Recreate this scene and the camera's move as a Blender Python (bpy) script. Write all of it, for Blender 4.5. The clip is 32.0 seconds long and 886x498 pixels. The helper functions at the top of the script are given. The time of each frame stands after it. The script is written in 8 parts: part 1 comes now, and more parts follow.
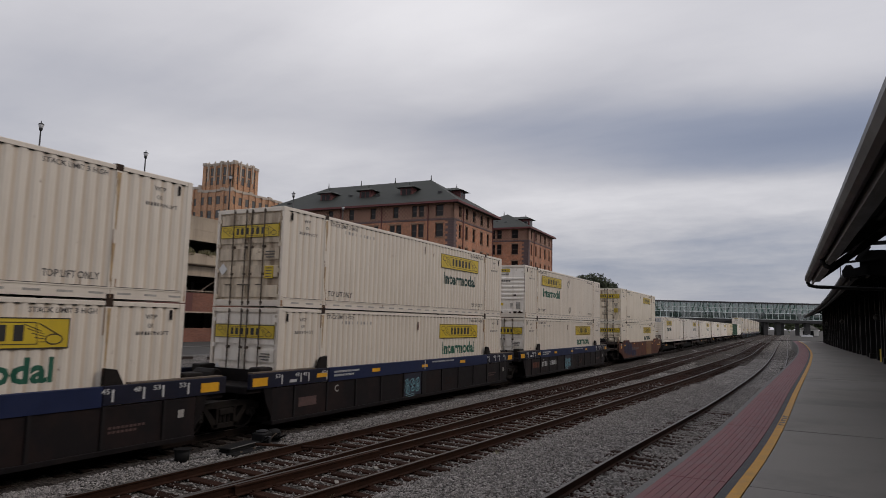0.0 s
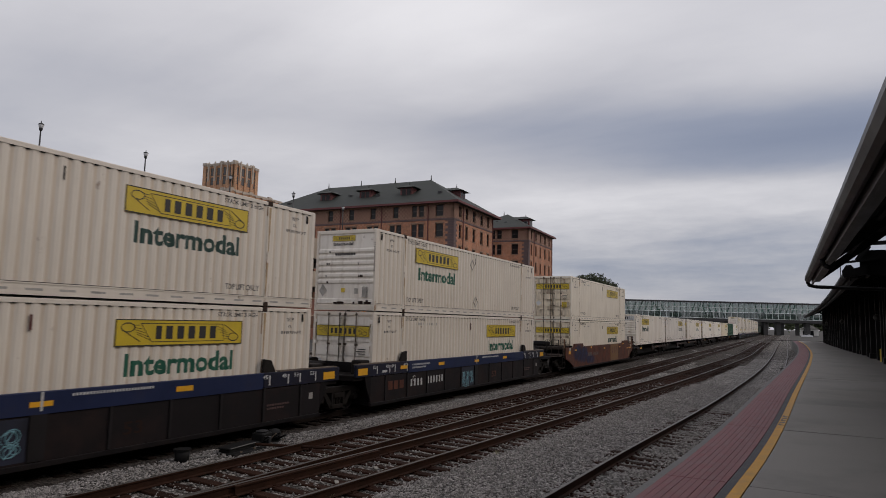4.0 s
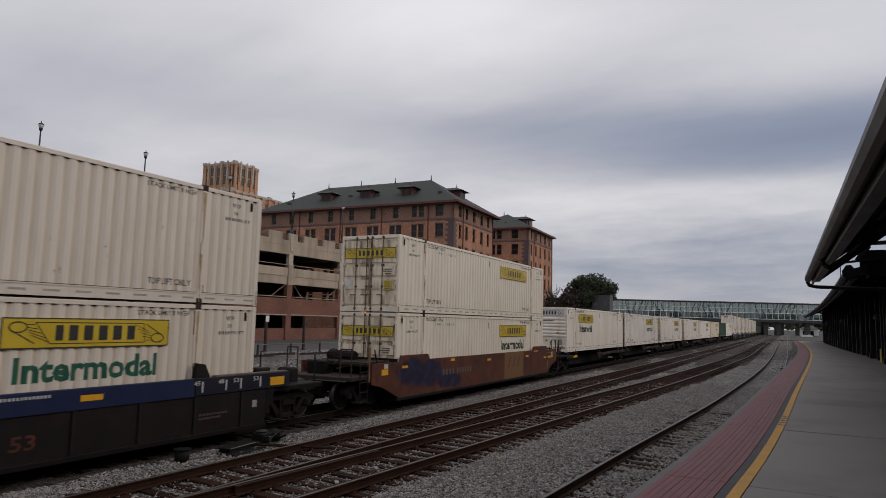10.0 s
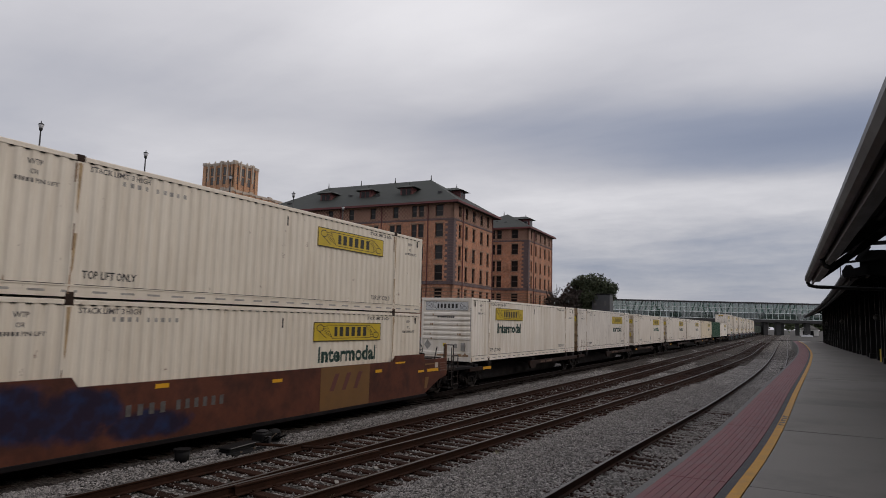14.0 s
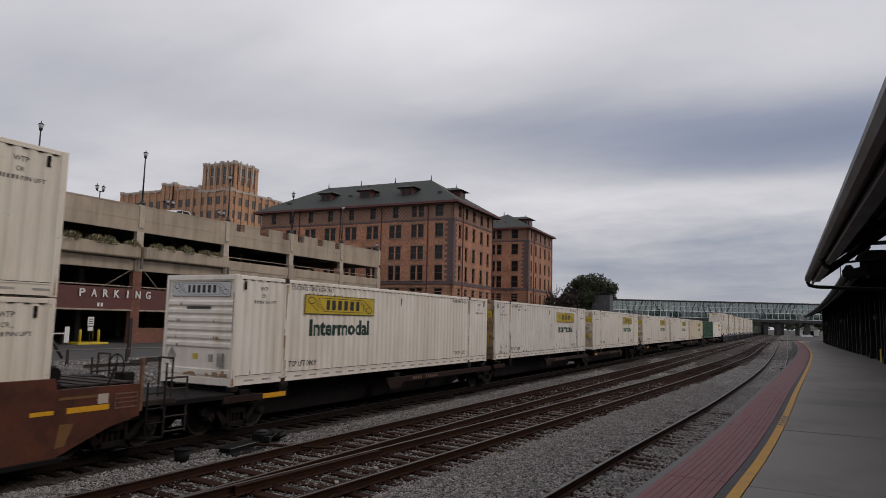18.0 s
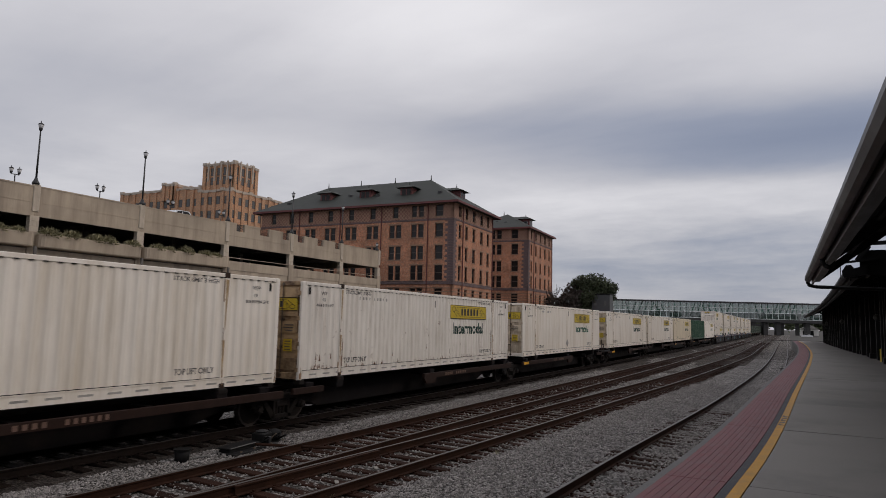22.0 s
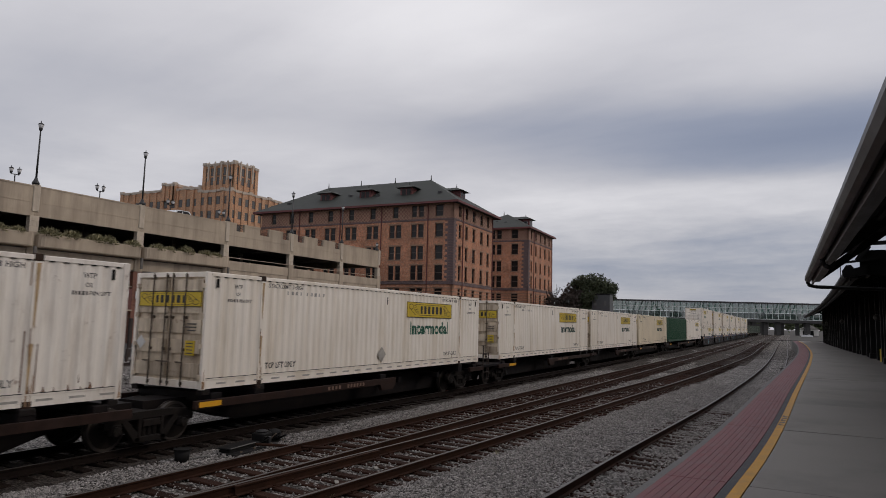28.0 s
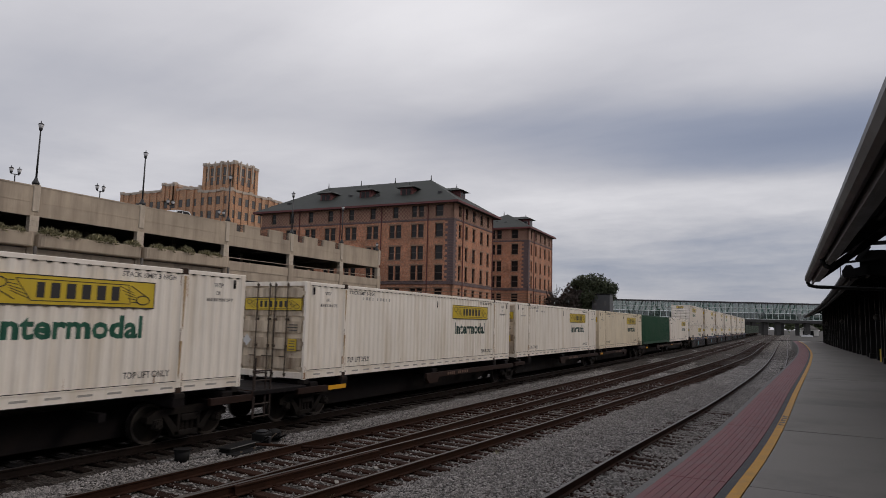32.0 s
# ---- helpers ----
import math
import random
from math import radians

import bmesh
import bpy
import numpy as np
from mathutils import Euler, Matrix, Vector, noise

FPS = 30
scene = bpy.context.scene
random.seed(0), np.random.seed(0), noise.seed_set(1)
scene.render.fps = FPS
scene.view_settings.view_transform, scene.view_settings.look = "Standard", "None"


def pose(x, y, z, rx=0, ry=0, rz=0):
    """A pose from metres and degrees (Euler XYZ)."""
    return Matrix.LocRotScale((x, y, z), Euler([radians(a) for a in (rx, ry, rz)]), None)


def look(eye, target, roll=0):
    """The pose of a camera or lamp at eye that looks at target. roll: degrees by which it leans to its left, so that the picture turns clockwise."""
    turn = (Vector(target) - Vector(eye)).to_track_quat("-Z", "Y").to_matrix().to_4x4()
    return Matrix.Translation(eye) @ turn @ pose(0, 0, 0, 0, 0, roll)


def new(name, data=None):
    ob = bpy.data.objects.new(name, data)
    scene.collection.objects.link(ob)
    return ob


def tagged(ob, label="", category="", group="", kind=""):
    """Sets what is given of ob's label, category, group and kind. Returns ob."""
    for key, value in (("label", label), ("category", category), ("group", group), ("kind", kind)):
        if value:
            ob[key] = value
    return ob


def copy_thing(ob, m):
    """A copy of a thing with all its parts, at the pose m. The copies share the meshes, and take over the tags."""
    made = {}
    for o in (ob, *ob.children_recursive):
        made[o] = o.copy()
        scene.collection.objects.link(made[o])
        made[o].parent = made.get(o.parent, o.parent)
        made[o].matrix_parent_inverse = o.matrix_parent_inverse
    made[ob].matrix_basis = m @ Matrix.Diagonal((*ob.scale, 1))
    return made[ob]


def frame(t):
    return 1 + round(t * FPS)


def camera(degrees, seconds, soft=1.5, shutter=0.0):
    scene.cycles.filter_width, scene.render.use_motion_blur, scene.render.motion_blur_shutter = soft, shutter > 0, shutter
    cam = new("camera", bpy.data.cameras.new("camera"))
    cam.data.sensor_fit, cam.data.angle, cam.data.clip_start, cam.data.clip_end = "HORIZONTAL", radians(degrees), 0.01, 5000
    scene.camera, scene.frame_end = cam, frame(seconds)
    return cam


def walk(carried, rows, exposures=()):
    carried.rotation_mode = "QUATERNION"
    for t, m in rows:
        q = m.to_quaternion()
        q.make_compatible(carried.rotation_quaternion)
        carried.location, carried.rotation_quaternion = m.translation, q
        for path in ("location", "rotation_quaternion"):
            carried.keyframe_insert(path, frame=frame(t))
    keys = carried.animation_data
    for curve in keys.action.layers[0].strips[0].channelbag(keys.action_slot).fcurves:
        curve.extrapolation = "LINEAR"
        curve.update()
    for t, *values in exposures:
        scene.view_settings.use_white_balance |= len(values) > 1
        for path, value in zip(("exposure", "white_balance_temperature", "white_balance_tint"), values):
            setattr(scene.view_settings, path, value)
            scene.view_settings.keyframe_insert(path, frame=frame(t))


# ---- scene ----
# World: y runs along the tracks, z = 0 is the railhead. The camera stands on the platform and does not move.
cam = camera(68.15, 32.0, soft=0.9, shutter=0.4)
EYE = Vector((0.0, 0.0, 3.0))
FORWARD = Vector((-0.46414, 0.87898, 0.10940))
walk(cam, [(0.0, look(EYE, EYE + FORWARD, 1.381)), (32.0, look(EYE, EYE + FORWARD, 1.381))],
     exposures=[(0.0, 0.0, 6600, 11.5), (32.0, 0.0, 6600, 11.5)])


# ---- small tools ----
class Geo:
    """Vertices and faces gathered for one mesh."""

    def __init__(self):
        self.v, self.f = [], []

    def add(self, verts, faces, m=None):
        n = len(self.v)
        self.v += [tuple(m @ Vector(p)) for p in verts] if m is not None else [tuple(p) for p in verts]
        self.f += [tuple(i + n for i in q) for q in faces]
        return self

    def box(self, x0, x1, y0, y1, z0, z1, m=None):
        vs = [(x, y, z) for z in (z0, z1) for y in (y0, y1) for x in (x0, x1)]
        return self.add(vs, [(0, 2, 3, 1), (4, 5, 7, 6), (0, 1, 5, 4), (2, 6, 7, 3), (0, 4, 6, 2), (1, 3, 7, 5)], m)

    def cbox(self, x0, x1, y0, y1, z0, z1, c=0.01, m=None):
        """A box with its upright and top edges cut off."""
        def ring(z, i):
            a, b, d, e = x0 + i, x1 - i, y0 + i, y1 - i
            return [(a + c, d, z), (b - c, d, z), (b, d + c, z), (b, e - c, z), (b - c, e, z), (a + c, e, z), (a, e - c, z), (a, d + c, z)]
        vs = ring(z0, 0) + ring(z1 - c, 0) + ring(z1, c)
        fs = [tuple(range(7, -1, -1)), tuple(range(16, 24))]
        for k in (0, 8):
            fs += [(k + i, k + (i + 1) % 8, k + 8 + (i + 1) % 8, k + 8 + i) for i in range(8)]
        return self.add(vs, fs, m)

    def cyl(self, p, q, r0, r1=None, n=8, caps=True):
        p, q = Vector(p), Vector(q)
        r1 = r0 if r1 is None else r1
        t = (q - p).to_track_quat("Z", "Y").to_matrix()
        ring = [t @ Vector((math.cos(2 * math.pi * i / n), math.sin(2 * math.pi * i / n), 0)) for i in range(n)]
        vs = [p + d * r0 for d in ring] + [q + d * r1 for d in ring]
        fs = [(i, (i + 1) % n, n + (i + 1) % n, n + i) for i in range(n)]
        if caps:
            fs += [tuple(range(n - 1, -1, -1)), tuple(range(n, 2 * n))]
        return self.add(vs, fs)

    def lathe(self, c, prof, n=12, axis="Z"):
        """Turn (radius, height) pairs round an axis through c."""
        vs, fs = [], []
        for r, h in prof:
            for i in range(n):
                a = 2 * math.pi * i / n
                u, w = r * math.cos(a), r * math.sin(a)
                d = (u, w, h) if axis == "Z" else (h, u, w) if axis == "X" else (w, h, u)
                vs.append((c[0] + d[0], c[1] + d[1], c[2] + d[2]))
        for k in range(len(prof) - 1):
            fs += [(k * n + i, k * n + (i + 1) % n, (k + 1) * n + (i + 1) % n, (k + 1) * n + i) for i in range(n)]
        fs += [tuple(range(n - 1, -1, -1)), tuple(range((len(prof) - 1) * n, len(prof) * n))]
        return self.add(vs, fs)

    def prism(self, poly, a, b, axis="X"):
        """A flat outline drawn out between a and b. axis X: outline in y, z; Y: in x, z; Z: in x, y."""
        n = len(poly)
        def put(p, h):
            return (h, p[0], p[1]) if axis == "X" else (p[0], h, p[1]) if axis == "Y" else (p[0], p[1], h)
        vs = [put(p, a) for p in poly] + [put(p, b) for p in poly]
        fs = [tuple(range(n - 1, -1, -1)), tuple(range(n, 2 * n))] + [(i, (i + 1) % n, n + (i + 1) % n, n + i) for i in range(n)]
        return self.add(vs, fs)

    def sweep(self, prof, path):
        """An outline in (side, up) carried along points (x, y, z) that run mostly along y."""
        n, m = len(prof), len(path)
        vs, fs = [], []
        for k, p in enumerate(path):
            a, b = path[max(k - 1, 0)], path[min(k + 1, m - 1)]
            d = Vector((b[0] - a[0], b[1] - a[1], 0)).normalized()
            for s, h in prof:
                vs.append((p[0] + d.y * s, p[1] - d.x * s, p[2] + h))
        for k in range(m - 1):
            fs += [(k * n + i, (k + 1) * n + i, (k + 1) * n + (i + 1) % n, k * n + (i + 1) % n) for i in range(n)]
        fs += [tuple(range(n)), tuple(range(m * n - 1, (m - 1) * n - 1, -1))]
        return self.add(vs, fs)

    def mesh(self, name, mat, smooth=False, fix=True):
        me = bpy.data.meshes.new(name)
        me.from_pydata(self.v, [], self.f)
        if fix:
            bm = bmesh.new()
            bm.from_mesh(me)
            bmesh.ops.recalc_face_normals(bm, faces=bm.faces)
            bm.to_mesh(me)
            bm.free()
        me.materials.append(mat)
        if smooth:
            me.polygons.foreach_set("use_smooth", [True] * len(me.polygons))
        me.update()
        return me


def part(name, geo, material, parent=None, label="", m=None, smooth=False, fix=True, kind=""):
    """One mesh object from a Geo or a mesh, under a thing or a part."""
    me = geo.mesh(name, material, smooth, fix) if isinstance(geo, Geo) else geo
    ob = new(name, me)
    ob.parent = parent
    if m is not None:
        ob.matrix_basis = m
    return tagged(ob, label, kind=kind)


def thing(name, label, category, group="", m=None, kind=""):
    ob = new(name)
    ob.empty_display_size = 0.2
    if m is not None:
        ob.matrix_basis = m
    return tagged(ob, label, category, group, kind)


def glide(points):
    """A smooth function x(y) through a few (y, x) pairs (monotone cubic pieces)."""
    ys = [p[0] for p in points]
    xs = [p[1] for p in points]
    n = len(ys)
    s = [(xs[i + 1] - xs[i]) / (ys[i + 1] - ys[i]) for i in range(n - 1)]
    g = [s[0]] + [(s[i - 1] + s[i]) / 2 for i in range(1, n - 1)] + [s[-1]]
    def at(y):
        if y <= ys[0]:
            return xs[0] + g[0] * (y - ys[0])
        if y >= ys[-1]:
            return xs[-1] + g[-1] * (y - ys[-1])
        i = max(k for k in range(n - 1) if ys[k] <= y)
        h = ys[i + 1] - ys[i]
        t = (y - ys[i]) / h
        return ((2 * t ** 3 - 3 * t * t + 1) * xs[i] + (t ** 3 - 2 * t * t + t) * h * g[i]
                + (3 * t * t - 2 * t ** 3) * xs[i + 1] + (t ** 3 - t * t) * h * g[i + 1])
    return at


GLYPHS = {}


def lettering(body, width, height):
    """Flat letters as (verts, faces), their lower left corner at 0, 0, fitted to width and height."""
    if body not in GLYPHS:
        cu = bpy.data.curves.new("letters", "FONT")
        cu.body, cu.resolution_u, cu.offset = body, 2, 0.034 if body == "Intermodal" else 0.016
        ob = bpy.data.objects.new("letters", cu)
        me = bpy.data.meshes.new_from_object(ob)
        GLYPHS[body] = ([tuple(v.co) for v in me.vertices], [tuple(q.vertices) for q in me.polygons])
        bpy.data.objects.remove(ob)
        bpy.data.meshes.remove(me)
        bpy.data.curves.remove(cu)
    vs, fs = GLYPHS[body]
    x0, x1 = min(v[0] for v in vs), max(v[0] for v in vs)
    y0, y1 = min(v[1] for v in vs), max(v[1] for v in vs)
    return [((v[0] - x0) / (x1 - x0) * width, (v[1] - y0) / (y1 - y0) * height) for v in vs], fs


def side_letters(geo, body, x, y, z, width, height):
    """Letters on a face that looks to +x, reading along +y."""
    vs, fs = lettering(body, width, height)
    return geo.add([(x, y + a, z + b) for a, b in vs], fs)


def end_letters(geo, body, x, y, z, width, height):
    """Letters on a face that looks to -y, reading along +x."""
    vs, fs = lettering(body, width, height)
    return geo.add([(x + a, y, z + b) for a, b in vs], fs)


# ---- world and sun ----
def build_world():
    world = bpy.data.worlds.new("overcast_sky")
    scene.world = world
    world.use_nodes = True
    nt = world.node_tree
    nt.nodes.clear()
    N, L = nt.nodes.new, nt.links.new
    def math_node(op, a, b=None, clamp=False):
        n = N("ShaderNodeMath")
        n.operation, n.use_clamp = op, clamp
        for i, val in enumerate((a, b)):
            if val is None:
                continue
            if isinstance(val, (int, float)):
                n.inputs[i].default_value = val
            else:
                L(val, n.inputs[i])
        return n.outputs[0]
    def ramp(value, stops):
        n = N("ShaderNodeValToRGB")
        el = n.color_ramp.elements
        while len(el) < len(stops):
            el.new(0.5)
        for e, (pos, col) in zip(el, stops):
            e.position, e.color = pos, (*col, 1)
        n.color_ramp.interpolation = "B_SPLINE" if len(stops) > 3 else "EASE"
        L(value, n.inputs[0])
        return n.outputs[0]
    out, bg, sky = N("ShaderNodeOutputWorld"), N("ShaderNodeBackground"), N("ShaderNodeTexSky")
    sky.sky_type, sky.sun_disc = "NISHITA", False
    sky.sun_elevation, sky.sun_rotation = radians(34), radians(56)
    co = N("ShaderNodeTexCoord")
    sep = N("ShaderNodeSeparateXYZ")
    L(co.outputs["Generated"], sep.inputs[0])
    up = math_node("MAXIMUM", sep.outputs[2], 0.0)
    # a cloud sheet seen in perspective
    h = math_node("ADD", up, 0.12)
    comb = N("ShaderNodeCombineXYZ")
    L(math_node("DIVIDE", sep.outputs[0], h), comb.inputs[0])
    L(math_node("DIVIDE", sep.outputs[1], h), comb.inputs[1])
    def clouds(scale, detail, rough, shift, warp=0.6):
        mp = N("ShaderNodeMapping")
        mp.inputs["Location"].default_value = shift
        mp.inputs["Rotation"].default_value = (0, 0, 0.5)
        mp.inputs["Scale"].default_value = (0.55, 1.0, 1.0)
        L(comb.outputs[0], mp.inputs[0])
        n = N("ShaderNodeTexNoise")
        n.inputs["Scale"].default_value, n.inputs["Detail"].default_value = scale, detail
        n.inputs["Roughness"].default_value, n.inputs["Distortion"].default_value = rough, warp
        L(mp.outputs[0], n.inputs["Vector"])
        return n.outputs["Fac"]
    big = clouds(0.42, 3, 0.45, (SKY_SHIFT[0], SKY_SHIFT[1], 0.0))
    fine = clouds(1.5, 5, 0.5, (1.0, 4.0, 2.0), 0.3)
    streak = clouds(3.4, 4, 0.55, (3.0, 1.0, 5.0), 0.2)
    # cloud tone: broad shapes, finer shapes and thin streaks near the horizon
    along = N("ShaderNodeMath")
    along.operation = "ARCTAN2"
    L(sep.outputs[0], along.inputs[0])
    L(sep.outputs[1], along.inputs[1])
    wob = math_node("MULTIPLY", math_node("SUBTRACT", fine, 0.5), 0.22)
    wob2 = math_node("MULTIPLY", math_node("SUBTRACT", big, 0.5), 0.22)
    def bank(azimuth, sine, wide, tall, soft_=1.0):
        """A cloud bank: 1 in its middle, 0 outside; azimuth in radians from the track's line, sine of the height."""
        a = math_node("DIVIDE", math_node("SUBTRACT", math_node("ADD", along.outputs[0], wob2), azimuth), wide)
        b = math_node("DIVIDE", math_node("SUBTRACT", math_node("ADD", sep.outputs[2], math_node("MULTIPLY", wob, 0.22)), sine), tall)
        r = math_node("ADD", math_node("MULTIPLY", a, a), math_node("MULTIPLY", b, b))
        return math_node("POWER", 2.718, math_node("MULTIPLY", r, -soft_))
    tone_v = math_node("ADD", 0.56, math_node("MULTIPLY", math_node("SUBTRACT", fine, 0.5), 0.30))
    tone_v = math_node("ADD", tone_v, math_node("MULTIPLY", math_node("SUBTRACT", big, 0.5), 0.25))
    tone_v = math_node("ADD", tone_v, math_node("MULTIPLY", math_node("SUBTRACT", streak, 0.5), 0.09))
    # long thin layers of cloud over the horizon
    lc = N("ShaderNodeCombineXYZ")
    L(math_node("MULTIPLY", along.outputs[0], 3.6), lc.inputs[0])
    L(math_node("MULTIPLY", math_node("ADD", sep.outputs[2], math_node("MULTIPLY", wob, 0.16)), 15.0), lc.inputs[1])
    layer = N("ShaderNodeTexNoise")
    layer.inputs["Scale"].default_value, layer.inputs["Detail"].default_value, layer.inputs["Roughness"].default_value = 1.3, 6.0, 0.62
    L(lc.outputs[0], layer.inputs["Vector"])
    low = N("ShaderNodeMapRange")
    low.inputs[1].default_value, low.inputs[2].default_value, low.inputs[3].default_value, low.inputs[4].default_value = 0.13, 0.27, 0.52, 0.06
    L(sep.outputs[2], low.inputs[0])
    tone_v = math_node("ADD", tone_v, math_node("MULTIPLY", math_node("SUBTRACT", layer.outputs["Fac"], 0.5), low.outputs[0]))
    for azimuth, sine, wide, tall, amount in ((-0.02, 0.258, 0.26, 0.046, -0.40), (-0.36, 0.29, 0.26, 0.05, -0.14), (0.35, 0.24, 0.30, 0.05, -0.22), (-0.12, 0.182, 0.30, 0.034, 0.17), (-0.50, 0.44, 0.26, 0.09, 0.24), (-0.62, 0.24, 0.22, 0.03, 0.06), (-0.92, 0.31, 0.22, 0.05, -0.10),
                                              (-1.02, 0.21, 0.34, 0.06, -0.07), (-0.05, 0.39, 0.25, 0.06, 0.05), (0.9, 0.3, 0.3, 0.06, -0.15), (1.9, 0.25, 0.4, 0.06, -0.15), (2.9, 0.3, 0.4, 0.07, -0.15), (-2.2, 0.28, 0.35, 0.06, -0.15), (-0.2, 0.06, 0.9, 0.07, -0.10), (0.05, 0.08, 0.32, 0.09, -0.13)):
        tone_v = math_node("ADD", tone_v, math_node("MULTIPLY", bank(azimuth, sine, wide, tall), amount))
    belt = ramp(math_node("MAXIMUM", tone_v, 0.0), [(0.0, (0.20, 0.235, 0.33)), (0.25, (0.275, 0.31, 0.402)), (0.42, (0.432, 0.446, 0.502)), (0.58, (0.578, 0.58, 0.617)), (0.78, (0.78, 0.78, 0.81)), (1.0, (0.92, 0.92, 0.94))])
    lift = math_node("ADD", 1.0, math_node("MULTIPLY", math_node("POWER", up, 2.0), SKY_LIFT))
    tone = N("ShaderNodeMix")
    tone.data_type, tone.blend_type = "RGBA", "MULTIPLY"
    tone.inputs[0].default_value = 1.0
    L(belt, tone.inputs[6])
    g = N("ShaderNodeCombineColor")
    for i in range(3):
        L(lift, g.inputs[i])
    L(g.outputs[0], tone.inputs[7])
    # thin light through the cloud from the sky above it
    blue = N("ShaderNodeMix")
    blue.data_type, blue.blend_type = "RGBA", "MULTIPLY"
    blue.inputs[0].default_value = 1.0
    L(sky.outputs[0], blue.inputs[6])
    blue.inputs[7].default_value = (0.08, 0.08, 0.08, 1)
    mix = N("ShaderNodeMix")
    mix.data_type = "RGBA"
    mix.inputs[0].default_value = 0.9
    L(blue.outputs[2], mix.inputs[6])
    L(tone.outputs[2], mix.inputs[7])
    L(mix.outputs[2], bg.inputs[0])
    bg.inputs[1].default_value = 1.0
    L(bg.outputs[0], out.inputs[0])
    sun = new("sun", bpy.data.lights.new("sun", "SUN"))
    sun.data.energy, sun.data.angle, sun.data.color = 0.70, radians(14), (1.0, 0.885, 0.755)
    sun.matrix_basis = look((70, 47, 57), (0, 0, 0))


SKY_SHIFT = (0.0, 0.0)
SKY_LIFT = 0.45
build_world()


# ---- materials ----
def material(name, color, rough=0.7, metal=0.0, vary=0.15, scale=6.0, fine=60.0, bump=0.15, dirt=None, dirt_amount=0.0, dirt_scale=1.5, streak=False,
             rust=0.0, dirt_from=0.48, dirt_to=0.75, per_object=0.0, island=0.0, stretch=(1, 1, 1), spec=0.5):
    """A painted, cast or mineral surface: broad and fine changes of tone, dirt or streaks, rust spots and a fine relief."""
    ma = bpy.data.materials.new(name)
    ma.use_nodes = True
    nt = ma.node_tree
    N, L = nt.nodes.new, nt.links.new
    b = nt.nodes["Principled BSDF"]
    b.inputs["Metallic"].default_value = metal
    b.inputs["Specular IOR Level"].default_value = spec
    co = N("ShaderNodeTexCoord")
    mp = N("ShaderNodeMapping")
    mp.inputs["Scale"].default_value = stretch
    L(co.outputs["Object"], mp.inputs[0])
    oi = N("ShaderNodeObjectInfo")
    if per_object or dirt_amount:
        off = N("ShaderNodeVectorMath")
        off.operation = "ADD"
        sc = N("ShaderNodeMath")
        sc.operation = "MULTIPLY"
        sc.inputs[1].default_value = 57.0
        L(oi.outputs["Random"], sc.inputs[0])
        L(mp.outputs[0], off.inputs[0])
        L(sc.outputs[0], off.inputs[1])
        vec = off.outputs[0]
    else:
        vec = mp.outputs[0]
    def noise_tex(s, detail=4.0, rough_=0.6, v=None):
        n = N("ShaderNodeTexNoise")
        n.inputs["Scale"].default_value, n.inputs["Detail"].default_value, n.inputs["Roughness"].default_value = s, detail, rough_
        L(v or vec, n.inputs["Vector"])
        return n.outputs["Fac"]
    def between(fac, lo, hi, a=0.0, z=1.0):
        n = N("ShaderNodeMapRange")
        n.inputs[1].default_value, n.inputs[2].default_value, n.inputs[3].default_value, n.inputs[4].default_value = lo, hi, a, z
        L(fac, n.inputs[0])
        return n.outputs[0]
    def mixed(fac, a, c, blend="MIX"):
        n = N("ShaderNodeMix")
        n.data_type, n.blend_type = "RGBA", blend
        L(fac, n.inputs[0]) if not isinstance(fac, float) else None
        if isinstance(fac, float):
            n.inputs[0].default_value = fac
        for i, val in ((6, a), (7, c)):
            if isinstance(val, tuple):
                n.inputs[i].default_value = (*val[:3], 1)
            else:
                L(val, n.inputs[i])
        return n.outputs[2]
    lo, hi = tuple(c * (1 - vary) for c in color), tuple(min(c * (1 + vary), 0.95) for c in color)
    broad, small = noise_tex(scale), noise_tex(fine, 3.0)
    col = mixed(between(broad, 0.3, 0.7), lo, hi)
    col = mixed(between(small, 0.3, 0.7, 0.0, 0.6), col, mixed(1.0, col, tuple(1 - vary * 0.9 for _ in range(3)), "MULTIPLY"))
    if per_object or island:
        if island:
            src = N("ShaderNodeNewGeometry").outputs["Random Per Island"]
        else:
            src = oi.outputs["Random"]
        k = max(per_object, island)
        g = N("ShaderNodeCombineColor")
        tone = between(src, 0, 1, 1 - k, 1 + k * 0.6)
        for i in range(3):
            L(tone, g.inputs[i])
        col = mixed(1.0, col, g.outputs[0], "MULTIPLY")
    if dirt_amount:
        dv = N("ShaderNodeMapping")
        dv.inputs["Scale"].default_value = (1, 1, 0.12) if streak else (1, 1, 1)
        L(vec, dv.inputs[0])
        d = noise_tex(dirt_scale * (3 if streak else 1), 5.0, 0.65, dv.outputs[0])
        col = mixed(between(d, dirt_from, dirt_to, 0.0, dirt_amount), col, dirt)
    if rust:
        r = noise_tex(2.3, 6.0, 0.75)
        col = mixed(between(r, 0.66 - rust * 0.1, 0.72, 0.0, 0.9), col, (0.16, 0.07, 0.035))
    L(col, b.inputs["Base Color"])
    L(between(broad, 0.2, 0.8, max(rough - 0.1, 0.05), min(rough + 0.1, 1.0)), b.inputs["Roughness"])
    if bump:
        bn = N("ShaderNodeBump")
        bn.inputs["Strength"].default_value, bn.inputs["Distance"].default_value = bump, 0.02
        L(small, bn.inputs["Height"])
        L(bn.outputs[0], b.inputs["Normal"])
    return ma


